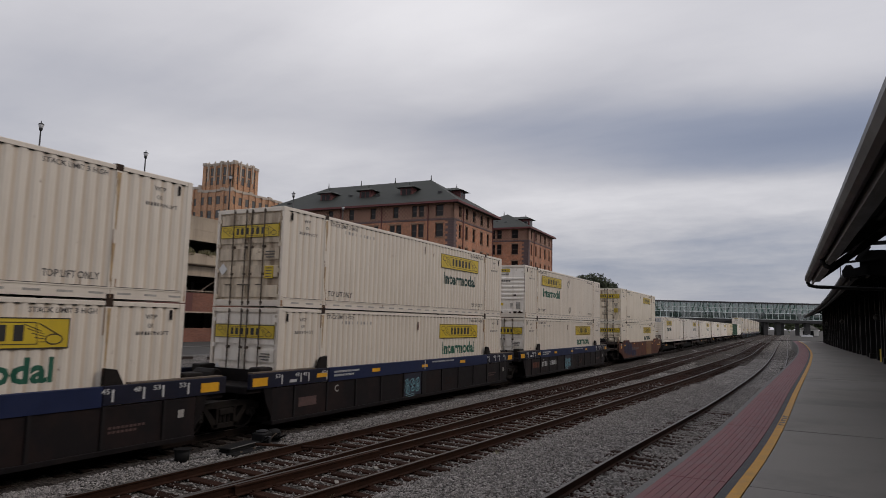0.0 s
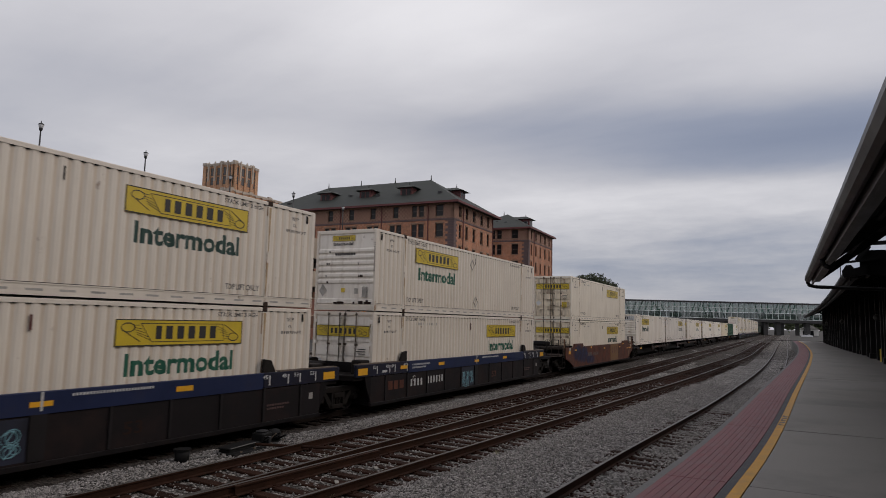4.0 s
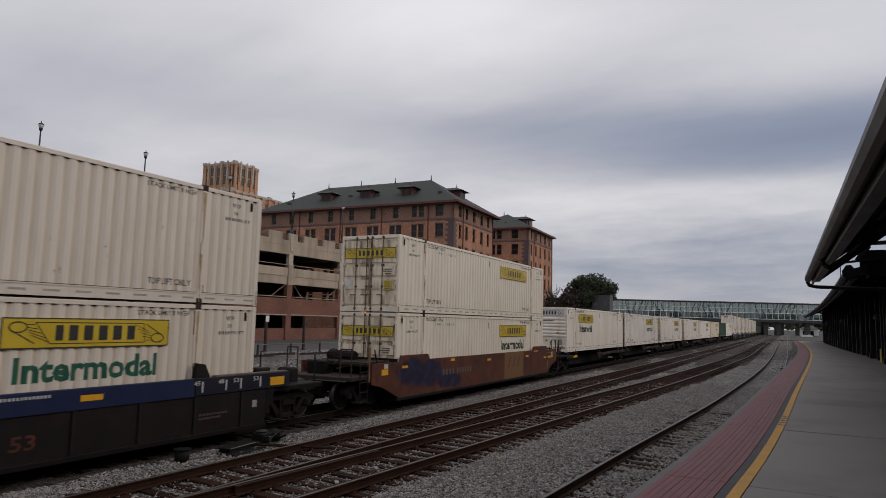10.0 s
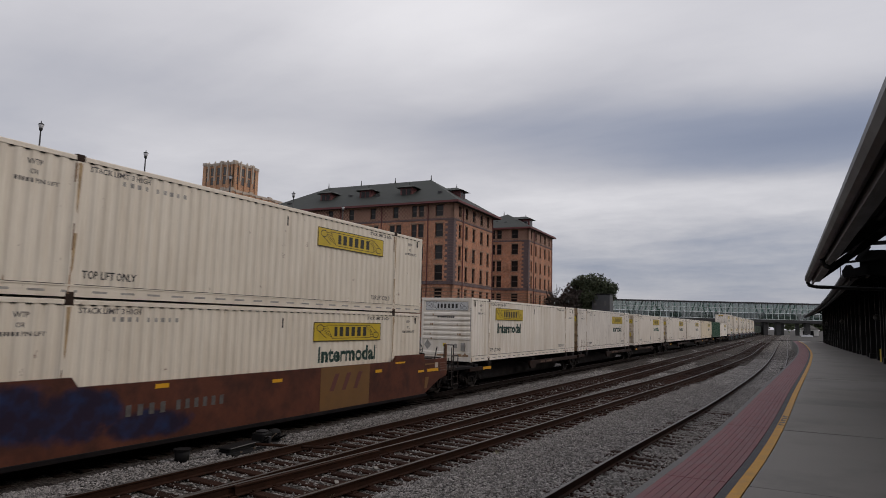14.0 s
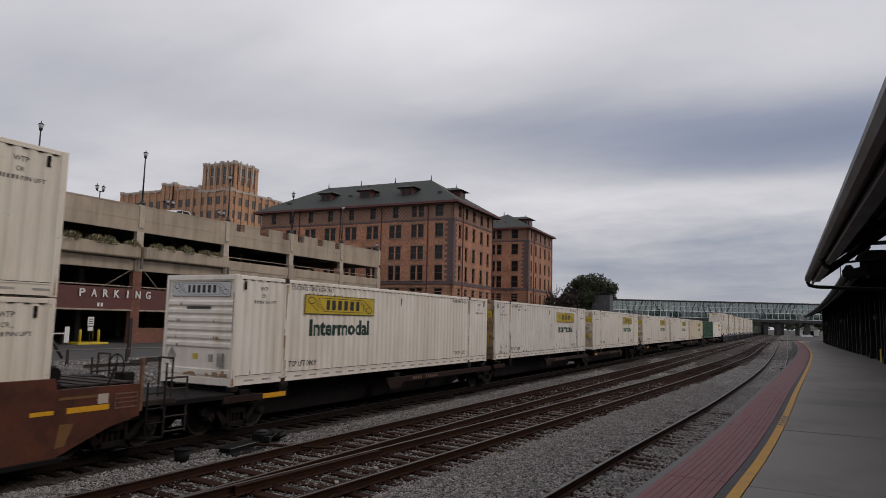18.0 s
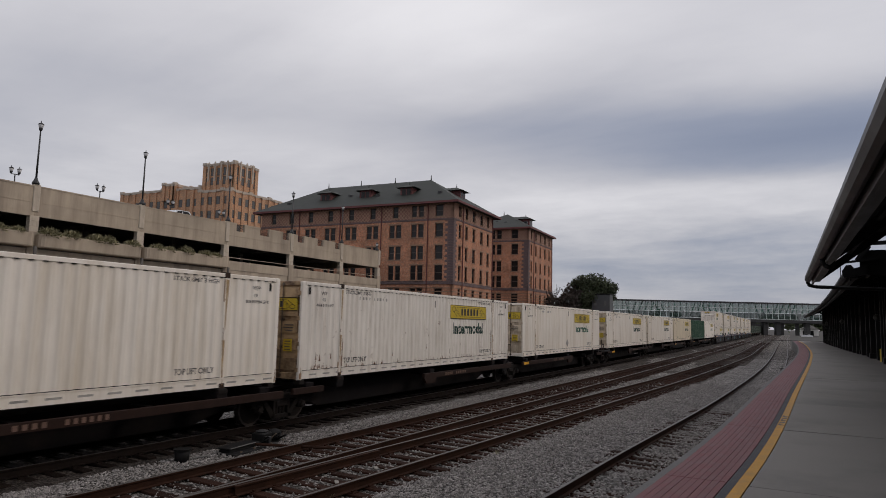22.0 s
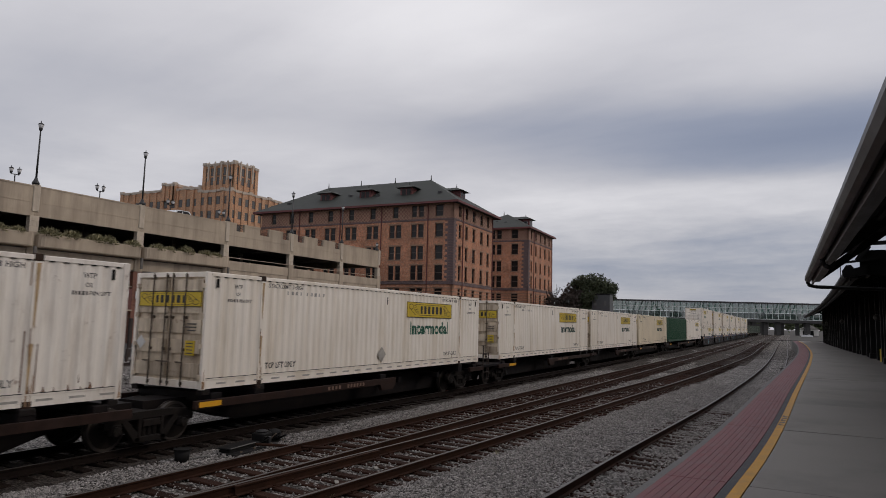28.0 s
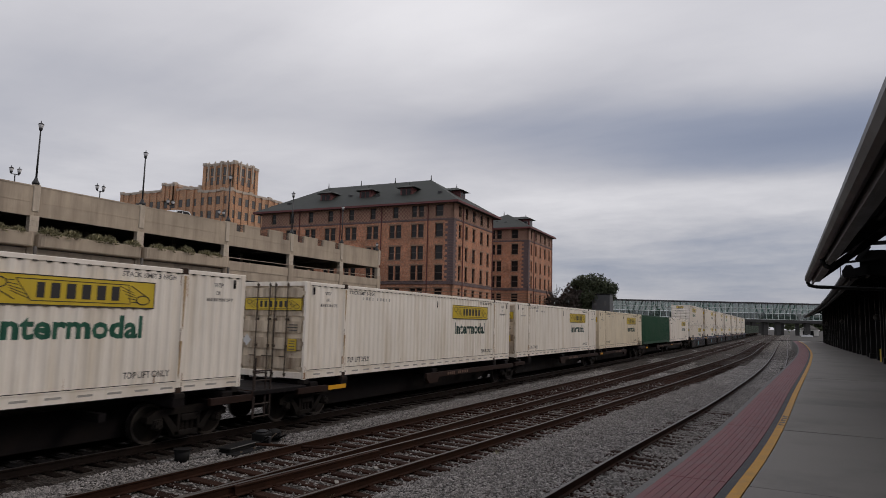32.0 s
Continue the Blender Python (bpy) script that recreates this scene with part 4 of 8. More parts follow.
def mound(g, x, y, z, r, rng, n):
    """A rounded shrub of many short leaves."""
    for _ in range(n):
        d = Vector((rng.gauss(0, 1), rng.gauss(0, 1), abs(rng.gauss(0, 1)))).normalized()
        p = Vector((x + d.x * r * 0.8, y + d.y * r * 1.05, z + d.z * r * 0.85))
        k = rng.uniform(0.55, 1.0)
        p = Vector((x, y, z)).lerp(p, k)
        a = (d + Vector((rng.gauss(0, 0.5), rng.gauss(0, 0.5), rng.gauss(0.2, 0.5)))).normalized() * r * rng.uniform(0.15, 0.32)
        b = a.cross(Vector((rng.gauss(0, 1), rng.gauss(0, 1), rng.gauss(0, 1)))).normalized() * r * 0.045
        g.add([p - b, p + b, p + a + b * 0.4, p + a - b * 0.4], [(0, 1, 2, 3)])


def build_garage():
    ga = thing("parking_garage", "pale concrete parking garage with planters and a dark red sign band", "building")
    lv, y0, y1 = LEVELS, BAYS[0], BAYS[-1]
    rng = random.Random(11)
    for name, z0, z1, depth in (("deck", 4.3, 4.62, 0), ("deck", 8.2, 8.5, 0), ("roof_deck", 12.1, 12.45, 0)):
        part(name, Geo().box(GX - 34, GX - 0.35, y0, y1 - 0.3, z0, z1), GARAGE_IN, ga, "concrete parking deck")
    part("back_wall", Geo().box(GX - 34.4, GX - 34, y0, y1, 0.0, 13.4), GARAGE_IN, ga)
    part("end_wall", Geo().box(GX - 34, GX - 14.0, y1 - 0.3, y1, 0.0, 13.5), GARAGE, ga, "concrete end wall")
    part("end_parapet", Geo().box(GX - 14.0, GX - 0.36, y1 - 0.3, y1, 11.1, 13.5), GARAGE, ga, "concrete parapet")
    part("end_parapet", Geo().box(GX - 14.0, GX - 0.36, y1 - 0.3, y1, 7.25, 9.5), GARAGE, ga, "concrete parapet")
    part("end_parapet", Geo().box(GX - 14.0, GX - 0.36, y1 - 0.3, y1, 3.25, 5.42), FASCIA, ga, "dark red band")
    part("side_wall", Geo().box(GX - 34, GX - 0.36, y0, y0 + 0.3, 0.0, 13.5), GARAGE, ga)
    part("floor", Geo().box(GX - 34, GX, y0, y1, -0.2, 0.13), ASPHALT, ga)
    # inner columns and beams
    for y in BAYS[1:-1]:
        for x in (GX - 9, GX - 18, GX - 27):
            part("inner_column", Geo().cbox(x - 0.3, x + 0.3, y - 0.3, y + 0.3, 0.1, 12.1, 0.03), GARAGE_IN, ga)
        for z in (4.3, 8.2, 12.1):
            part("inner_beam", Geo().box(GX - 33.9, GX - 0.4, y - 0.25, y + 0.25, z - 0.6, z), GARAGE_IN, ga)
    for j in range(len(BAYS) - 1):
        a, b = BAYS[j] + 0.45, BAYS[j + 1] - 0.45
        plants = j < 4
        cuts = [n for n in NOTCHES if BAYS[j] < n[0] < BAYS[j + 1]]
        low = lv["parapet1"] - (0.85 if cuts else 0.0)
        p = Geo().box(GX - 0.32, GX, BAYS[j] + 0.012, BAYS[j + 1] - 0.012, lv["parapet0"] + 0.0, low)
        edges = [BAYS[j] + 0.012] + [e for n in cuts for e in n] + [BAYS[j + 1] - 0.012]
        for ya, yb in zip(edges[::2], edges[1::2]):
            if cuts:
                p.box(GX - 0.32, GX, ya, yb, low, lv["parapet1"] + 0.1)
            p.box(GX - 0.0, GX + 0.04, ya, yb, lv["parapet1"] - 0.12, lv["parapet1"])
        for ya, yb in cuts:
            rl = Geo().box(GX - 0.2, GX - 0.15, ya, yb, lv["parapet1"] - 0.05, lv["parapet1"])
            for q in range(9):
                yy = ya + (yb - ya) * (q + 0.5) / 9
                rl.box(GX - 0.19, GX - 0.16, yy - 0.02, yy + 0.02, low, lv["parapet1"] - 0.05)
            part("railing", rl, POST_BROWN, ga, "brown steel railing in a parapet gap")
        p.box(GX - 0.0, GX + 0.025, BAYS[j] + 0.012, BAYS[j + 1] - 0.012, 12.28, 12.34)
        part("parapet_panel", p, GARAGE, ga, "long precast concrete parapet panel")
        q = Geo()
        if plants:
            prof = [(0.0, lv["planter0"]), (0.74, lv["planter0"] + 0.02), (0.82, lv["planter0"] + 0.12), (0.86, lv["planter1"] - 0.1), (0.86, lv["planter1"]), (0.7, lv["planter1"]), (0.7, lv["planter1"] - 0.15), (0.0, lv["planter1"] - 0.15)]
            outs = ((0.14, 0.30), (0.20, 0.62), (0.34, 0.86), (0.58, 1.0))
            cuts = [(BAYS[j] + o, s) for o, s in outs] + [(BAYS[j + 1] - o, s) for o, s in reversed(outs)]
            v = [(GX + x * s, y, z) for y, s in cuts for x, z in prof]
            np_ = len(prof)
            fs = [(k * np_ + i, k * np_ + (i + 1) % np_, (k + 1) * np_ + (i + 1) % np_, (k + 1) * np_ + i) for k in range(len(cuts) - 1) for i in range(np_)]
            q.add(v, fs + [tuple(range(np_ - 1, -1, -1)), tuple(range((len(cuts) - 1) * np_, len(cuts) * np_))])
            tr = part("planter", q, GARAGE, ga, "round-ended concrete planter trough")
            for k in range(5):
                t = Geo()
                mound(t, GX + 0.4, a + (b - a) * (k + rng.uniform(0.3, 0.7)) / 5, lv["planter1"] - 0.2, rng.uniform(0.68, 0.95), rng, 480)
                part("planter_shrub", t, PLANTER_LEAF, tr, "olive green shrub", fix=False)
        else:
            q.box(GX - 0.3, GX + 0.02, BAYS[j] + 0.012, BAYS[j + 1] - 0.012, lv["planter0"] - 0.1, lv["planter1"] - 0.25)
            part("spandrel_panel", q, GARAGE, ga, "precast concrete panel")
            part("barrier_rail", Geo().cyl((GX - 0.2, a, 9.75), (GX - 0.2, b, 9.75), 0.04, n=6), GARAGE, ga)
        part("beam", Geo().box(GX - 0.45, GX - 0.05, BAYS[j] + 0.012, BAYS[j + 1] - 0.012, lv["beam0"], lv["planter0"] - 0.1), GARAGE, ga, "concrete edge beam")
        f = Geo().box(GX - 0.3, GX + 0.05, BAYS[j] + 0.4, BAYS[j + 1] - 0.4, lv["fascia0"] + 0.14, lv["fascia1"])
        part("sign_band" if j < 3 else "brick_band", f, FASCIA if j < 3 else BRICK_GARAGE, ga, "dark red painted band" if j < 3 else "red brick band")
        if j == 3:
            part("sign_band", Geo().box(GX + 0.054, GX + 0.075, BAYS[j] + 0.5, 50.2, lv["fascia0"] + 0.14, lv["fascia1"]), FASCIA, ga, "dark red painted band")
        part("band_trim", Geo().box(GX - 0.3, GX + 0.09, BAYS[j] + 0.4, BAYS[j + 1] - 0.4, lv["fascia0"], lv["fascia0"] + 0.14), GARAGE, ga, "pale trim under the band")
        part("barrier_rail", Geo().cyl((GX - 0.05, a, 5.62), (GX - 0.05, b, 5.62), 0.05, n=6), GARAGE, ga, "pale barrier rail")
        cab = Geo()
        cab.cyl((GX - 0.02, a + 0.2, 7.3), (GX - 0.02, a + 2.2, 5.45), 0.03, n=5)
        cab.cyl((GX - 0.02, b - 0.2, 7.3), (GX - 0.02, b - 3.2, 5.45), 0.03, n=5)
        part("sway_cable", cab, GARAGE, ga, "slanted steel tie rod")
    for y in BAYS:
        c = Geo().cbox(GX - 0.5, GX + 0.12, y - 0.46, y + 0.46, lv["beam0"] - 0.1, lv["planter1"] + 0.2, 0.04)
        part("pilaster", c, GARAGE, ga, "pale concrete pilaster")
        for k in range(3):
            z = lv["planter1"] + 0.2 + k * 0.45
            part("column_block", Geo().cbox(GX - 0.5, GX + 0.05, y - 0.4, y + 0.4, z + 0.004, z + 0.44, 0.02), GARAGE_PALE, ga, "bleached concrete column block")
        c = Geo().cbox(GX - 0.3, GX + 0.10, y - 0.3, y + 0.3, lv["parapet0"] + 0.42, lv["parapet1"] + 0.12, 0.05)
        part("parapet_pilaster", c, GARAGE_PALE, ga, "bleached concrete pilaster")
        part("brick_pier", Geo().cbox(GX - 0.55, GX + 0.07, y - 0.5, y + 0.5, 0.1, lv["beam0"] - 0.1, 0.03), BRICK_GARAGE, ga, "dark red brick pier")
    for y in BAYS[1:5]:
        part("scupper", Geo().cyl((GX + 0.5, y, 7.4), (GX + 0.5, y, 8.5), 0.14), GARAGE_IN, ga, "drain outlet below the planter")
    # letters over the entrance
    g = Geo()
    word, ya = "PARKING", 37.3
    for i, ch in enumerate(word):
        vs, fs = lettering(ch, 0.16 if ch == "I" else 0.56, 0.74)
        lx, ly = GX + 0.12, ya + i * 1.16 + (0.2 if ch == "I" else 0.0)
        g.add([(lx + 0.06, ly + a, 4.48 + b) for a, b in vs], fs)
        g.add([(lx + 0.004, ly + a, 4.48 + b) for a, b in vs], fs)
    part("sign_letters", g, SIGN_WHITE, ga, "white letters reading PARKING", fix=False)
    g = Geo()
    for i in range(2):
        g.box(GX + 0.05, GX + 0.056, 39.2 + i * 0.35, 39.42 + i * 0.35, 3.6, 3.95)
    part("small_mark", g, SIGN_WHITE, ga)
    # low brick walls between the piers at street level, open at the entrance
    for a, b in ((12.5, 21.9), (22.9, 32.3), (43.8, 54.1), (55.1, 65.2), (66.3, 76.1), (77.1, 85.9)):
        part("low_wall", Geo().cbox(GX - 0.4, GX - 0.1, a, b, 0.1, 1.6, 0.02), BRICK_GARAGE, ga, "low dark red brick wall")
    # entrance: bollards, gate arm, signs
    def bollard(x, y, h):
        t = thing("bollard", "yellow painted steel bollard at the garage entrance", "bollard", "entrance bollards", pose(x, y, 0.12))
        part("post", Geo().lathe((0, 0, 0), [(0.13, 0), (0.13, h - 0.08), (0.09, h - 0.02), (0.0, h)], 10), YELLOW_POST, t, smooth=True)
    for y in (37.6, 39.4):
        bollard(GX + 0.3, y, 1.35)
    bollard(GX - 8, 44.5, 1.3)
    isl = thing("entrance_island", "yellow painted kerb island at the garage entrance", "kerb")
    part("island", Geo().cbox(GX - 1.6, GX + 0.7, 37.2, 40.2, 0.12, 0.3, 0.03), YELLOW_POST, isl)
    s = thing("entrance_sign", "small white sign on a post beside yellow bollards", "sign", m=pose(GX + 0.6, 38.3, 0.12))
    part("post", Geo().cyl((0, 0, 0), (0, 0, 2.3), 0.04), POST_BROWN, s)
    part("panel", Geo().box(0.04, 0.07, -0.3, 0.3, 1.7, 2.5), SIGN_WHITE, s)
    part("panel", Geo().box(0.04, 0.07, -0.25, 0.25, 1.25, 1.6), SIGN_WHITE, s)
    mk = Geo()
    for i in range(3):
        mk.box(0.071, 0.075, -0.22, 0.22, 1.85 + i * 0.2, 1.93 + i * 0.2)
    part("writing", mk, FADED, s)
    gm = thing("barrier_gate", "white barrier arm across the garage entrance", "barrier", m=pose(GX - 0.6, 36.6, 0.12))
    part("cabinet", Geo().cbox(-0.2, 0.2, -0.2, 0.2, 0, 1.1, 0.03), POST_BROWN, gm)
    part("arm", Geo().box(0.22, 0.27, -4.0, 0.3, 0.92, 1.04), SIGN_WHITE, gm)
    ns = thing("entrance_sign", "narrow white sign beside the garage entrance", "sign", m=pose(GX + 0.5, 36.2, 0.12))
    part("post", Geo().cyl((0, 0, 0), (0, 0, 1.4), 0.04), POST_BROWN, ns)
    part("panel", Geo().box(0.04, 0.07, -0.22, 0.22, 0.2, 1.6), SIGN_WHITE, ns)


def street_lamp(x, y, z, h, label, arms=1):
    t = thing("street_lamp", label, "lamp post", "garage roof lamps", pose(x, y, z))
    part("base", Geo().lathe((0, 0, 0), [(0.3, 0), (0.3, 0.15), (0.2, 0.3), (0.13, 0.5), (0.09, 0.6)], 10), IRON, t, smooth=True)
    part("pole", Geo().cyl((0, 0, 0.3), (0, 0, h - 0.75), 0.09, 0.06, 8), IRON, t, smooth=True)
    spots = [(0.0, h - 0.75)] if arms == 1 else [(-0.42, h - 0.75), (0.42, h - 0.75)]
    if arms == 2:
        part("cross_arm", Geo().cyl((0, -0.42, h - 0.8), (0, 0.42, h - 0.8), 0.05, n=6), IRON, t)
    for oy, oz in spots:
        ln = part("lantern", Geo().lathe((0, oy, oz), [(0.1, 0), (0.14, 0.12), (0.16, 0.2)], 8), IRON, t)
        part("globe", Geo().lathe((0, oy, oz + 0.2), [(0.15, 0), (0.24, 0.34)], 8), LANTERN, ln, "pale lantern glass", smooth=True)
        part("cap", Geo().lathe((0, oy, oz + 0.54), [(0.27, 0), (0.16, 0.1), (0.04, 0.16), (0.03, 0.32), (0.0, 0.36)], 8), IRON, ln, smooth=True)
    return t


def build_roof_lamps():
    first = street_lamp(GX - 0.1, 32.7, 13.87, 5.5, "black iron lamp post with a single lantern on the garage parapet")
    for y in (43.25, 54.7, 65.75, 76.6):
        copy_thing(first, pose(GX - 0.1, y, 13.87))
    two = street_lamp(GX - 17, 40.1, 12.45, 6.1, "black lamp post with two lanterns on the garage roof", 2)
    for y in (50.1, 60.45, 69.5):
        copy_thing(two, pose(GX - 17, y, 12.45))
    short = street_lamp(GX + 0.0, 85.7, 13.8, 1.2, "short black lamp at the garage corner")
    # a car parked on the roof
    car = thing("parked_car", "white car parked on the garage roof deck", "car", m=pose(GX - 4.6, 51.3, 12.75, 0, 0, 4))
    prof = [(-2.2, 0.35), (-2.25, 0.9), (-1.5, 1.05), (-0.75, 1.62), (0.9, 1.66), (1.7, 1.1), (2.25, 1.0), (2.3, 0.4)]
    part("body", Geo().prism([(a, b * 1.25) for a, b in prof], -0.9, 0.9, "X"), CAR_WHITE, car)
    win = Geo().prism([(-1.3, 1.42), (-0.68, 1.92), (-0.1, 1.98), (-0.1, 1.42)], -0.915, 0.915, "X")
    part("window", win, PANE, car)
    part("window", Geo().prism([(0.0, 1.42), (0.0, 1.98), (0.8, 1.98), (1.45, 1.42)], -0.915, 0.915, "X"), PANE, car)
    for yy in (-1.4, 1.45):
        for xx in (-0.8, 0.8):
            part("wheel", Geo().lathe((xx - 0.1, yy, 0.33), [(0.33, 0), (0.33, 0.2)], 14, "X"), IRON, car)


# ---- brick buildings ----
def sash_window(w, h):
    fr = Geo()
    fr.box(-w / 2, w / 2, -0.02, 0.10, 0, 0.09)
    fr.box(-w / 2, w / 2, -0.02, 0.10, h - 0.09, h)
    fr.box(-w / 2, -w / 2 + 0.09, -0.02, 0.10, 0.09, h - 0.09)
    fr.box(w / 2 - 0.09, w / 2, -0.02, 0.10, 0.09, h - 0.09)
    fr.box(-w / 2 + 0.09, w / 2 - 0.09, 0.0, 0.09, h / 2 - 0.05, h / 2 + 0.05)
    pn = Geo().box(-w / 2 + 0.09, w / 2 - 0.09, 0.04, 0.06, 0.09, h - 0.09)
    return fr, pn


def facade(owner, m, length, rows, columns, bands, brick_for, window_for, trims=True, inset=0.22, top_columns=None):
    """A wall with sashes. Local x runs along the wall (to the right seen from outside), y inwards, z up.
    rows: (z0, z1) of the windows; columns: (centre, width); bands: (z0, z1, material) of plain wall between and round the rows."""
    for z0, z1, mat in bands:
        row = [r for r in rows if z0 <= r[0] and r[1] <= z1]
        g = Geo()
        if not row:
            g.box(0, length, 0, 0.5, z0, z1, m)
        else:
            zs = [z0] + [z for r in row for z in r] + [z1]
            for a, b in zip(zs[::2], zs[1::2]):
                if b - a > 0.01:
                    g.box(0, length, 0, 0.5, a, b, m)
            for r in row:
                x = 0.0
                for c, w in sorted(top_columns if top_columns and r is rows[-1] else columns):
                    g.box(x, c - w / 2, 0, 0.5, r[0], r[1], m)
                    x = c + w / 2
                g.box(x, length, 0, 0.5, r[0], r[1], m)
        part("brick_wall", g, mat, owner)
    cache = {}
    for r in rows:
        for c, w in (top_columns if top_columns and r is rows[-1] else columns):
            k = (round(w, 2), round(r[1] - r[0], 2))
            if k not in cache:
                fr, pn = sash_window(w, r[1] - r[0])
                sill = Geo().box(-w / 2 - 0.12, w / 2 + 0.12, -0.10 - inset, 0.0, -0.16, 0.0)
                lint = Geo().prism([(-w / 2 - 0.15, k[1]), (w / 2 + 0.15, k[1]), (w / 2 + 0.2, k[1] + 0.22), (0.16, k[1] + 0.22), (0.16, k[1] + 0.32), (-0.16, k[1] + 0.32), (-0.16, k[1] + 0.22), (-w / 2 - 0.2, k[1] + 0.22)], -0.05 - inset, 0.01 - inset, "Y")
                cache[k] = (fr.mesh("window", FRAME_DARK), pn.mesh("pane", window_for), sill.mesh("sill", BRICK_SILL), lint.mesh("lintel", BRICK_SILL))
            fr, pn, sl, li = cache[k]

            win = part("window", fr, None, owner, m=m @ pose(c, inset, r[0]))
            part("pane", pn, None, win)
            part("sill", sl, None, win)
            part("lintel", li, None, win)


def hip_roof(owner, m, w, d, z, rise, over, material_, label="dark slate hipped roof"):
    """Over a plan w by d (local x, y) with its eaves at z."""
    run = min(w, d) / 2 + over
    a, b, c, e = -over, w + over, -over, d + over
    if w >= d:
        ridge = [(a + run, (c + e) / 2, z + rise), (b - run, (c + e) / 2, z + rise)]
    else:
        ridge = [((a + b) / 2, c + run, z + rise), ((a + b) / 2, e - run, z + rise)]
    vs = [(a, c, z), (b, c, z), (b, e, z), (a, e, z)] + ridge + [(a, c, z - 0.18), (b, c, z - 0.18), (b, e, z - 0.18), (a, e, z - 0.18)]
    if w >= d:
        fs = [(0, 1, 5, 4), (1, 2, 5), (2, 3, 4, 5), (3, 0, 4)]
    else:
        fs = [(0, 1, 4), (1, 2, 5, 4), (2, 3, 5), (3, 0, 4, 5)]
    fs += [(0, 6, 7, 1), (1, 7, 8, 2), (2, 8, 9, 3), (3, 9, 6, 0), (6, 9, 8, 7)]
    roof = part("roof", Geo().add(vs, fs, m), material_, owner, label)
    edge = Geo()
    edge.box(a - 0.04, b + 0.04, c - 0.06, c + 0.05, z - 0.34, z + 0.03, m)
    edge.box(a - 0.04, b + 0.04, e - 0.05, e + 0.06, z - 0.34, z + 0.03, m)
    edge.box(b - 0.05, b + 0.06, c + 0.05, e - 0.05, z - 0.34, z + 0.03, m)
    edge.box(a - 0.06, a + 0.05, c + 0.05, e - 0.05, z - 0.34, z + 0.03, m)
    part("eave", edge, EAVE_RED, owner, "dark red eave board")
    return roof, ridge


def dormer(owner, m, w=2.5, h=2.0, d=3.9):
    """m: local x along the eave, y into the roof, z up; origin at the sill."""
    dm = part("dormer", Geo().box(-w / 2, w / 2, 0, d, -0.6, h, m), EAVE_RED, owner, "roof dormer with paired windows")
    for s in (-0.5, 0.5):
        part("pane", Geo().box(s - 0.38, s + 0.38, -0.03, -0.004, 0.25, h - 0.2, m), PANE, dm)
    o = 0.75
    r = Geo().add([(-w / 2 - o, -o, h), (w / 2 + o, -o, h), (w / 2 + o, d, h), (-w / 2 - o, d, h), (0, w / 2, h + 0.85), (0, d + 1.2, h + 0.85)],
                  [(0, 1, 4), (1, 2, 5, 4), (3, 0, 4, 5), (0, 3, 2, 1), (2, 3, 5)], m)
    part("dormer_roof", r, SLATE, dm, "small hipped slate roof")
    part("finial", Geo().cyl(m @ Vector((0, w / 2, h + 0.8)), m @ Vector((0, w / 2, h + 1.5)), 0.12, 0.03, 6), SLATE, dm)


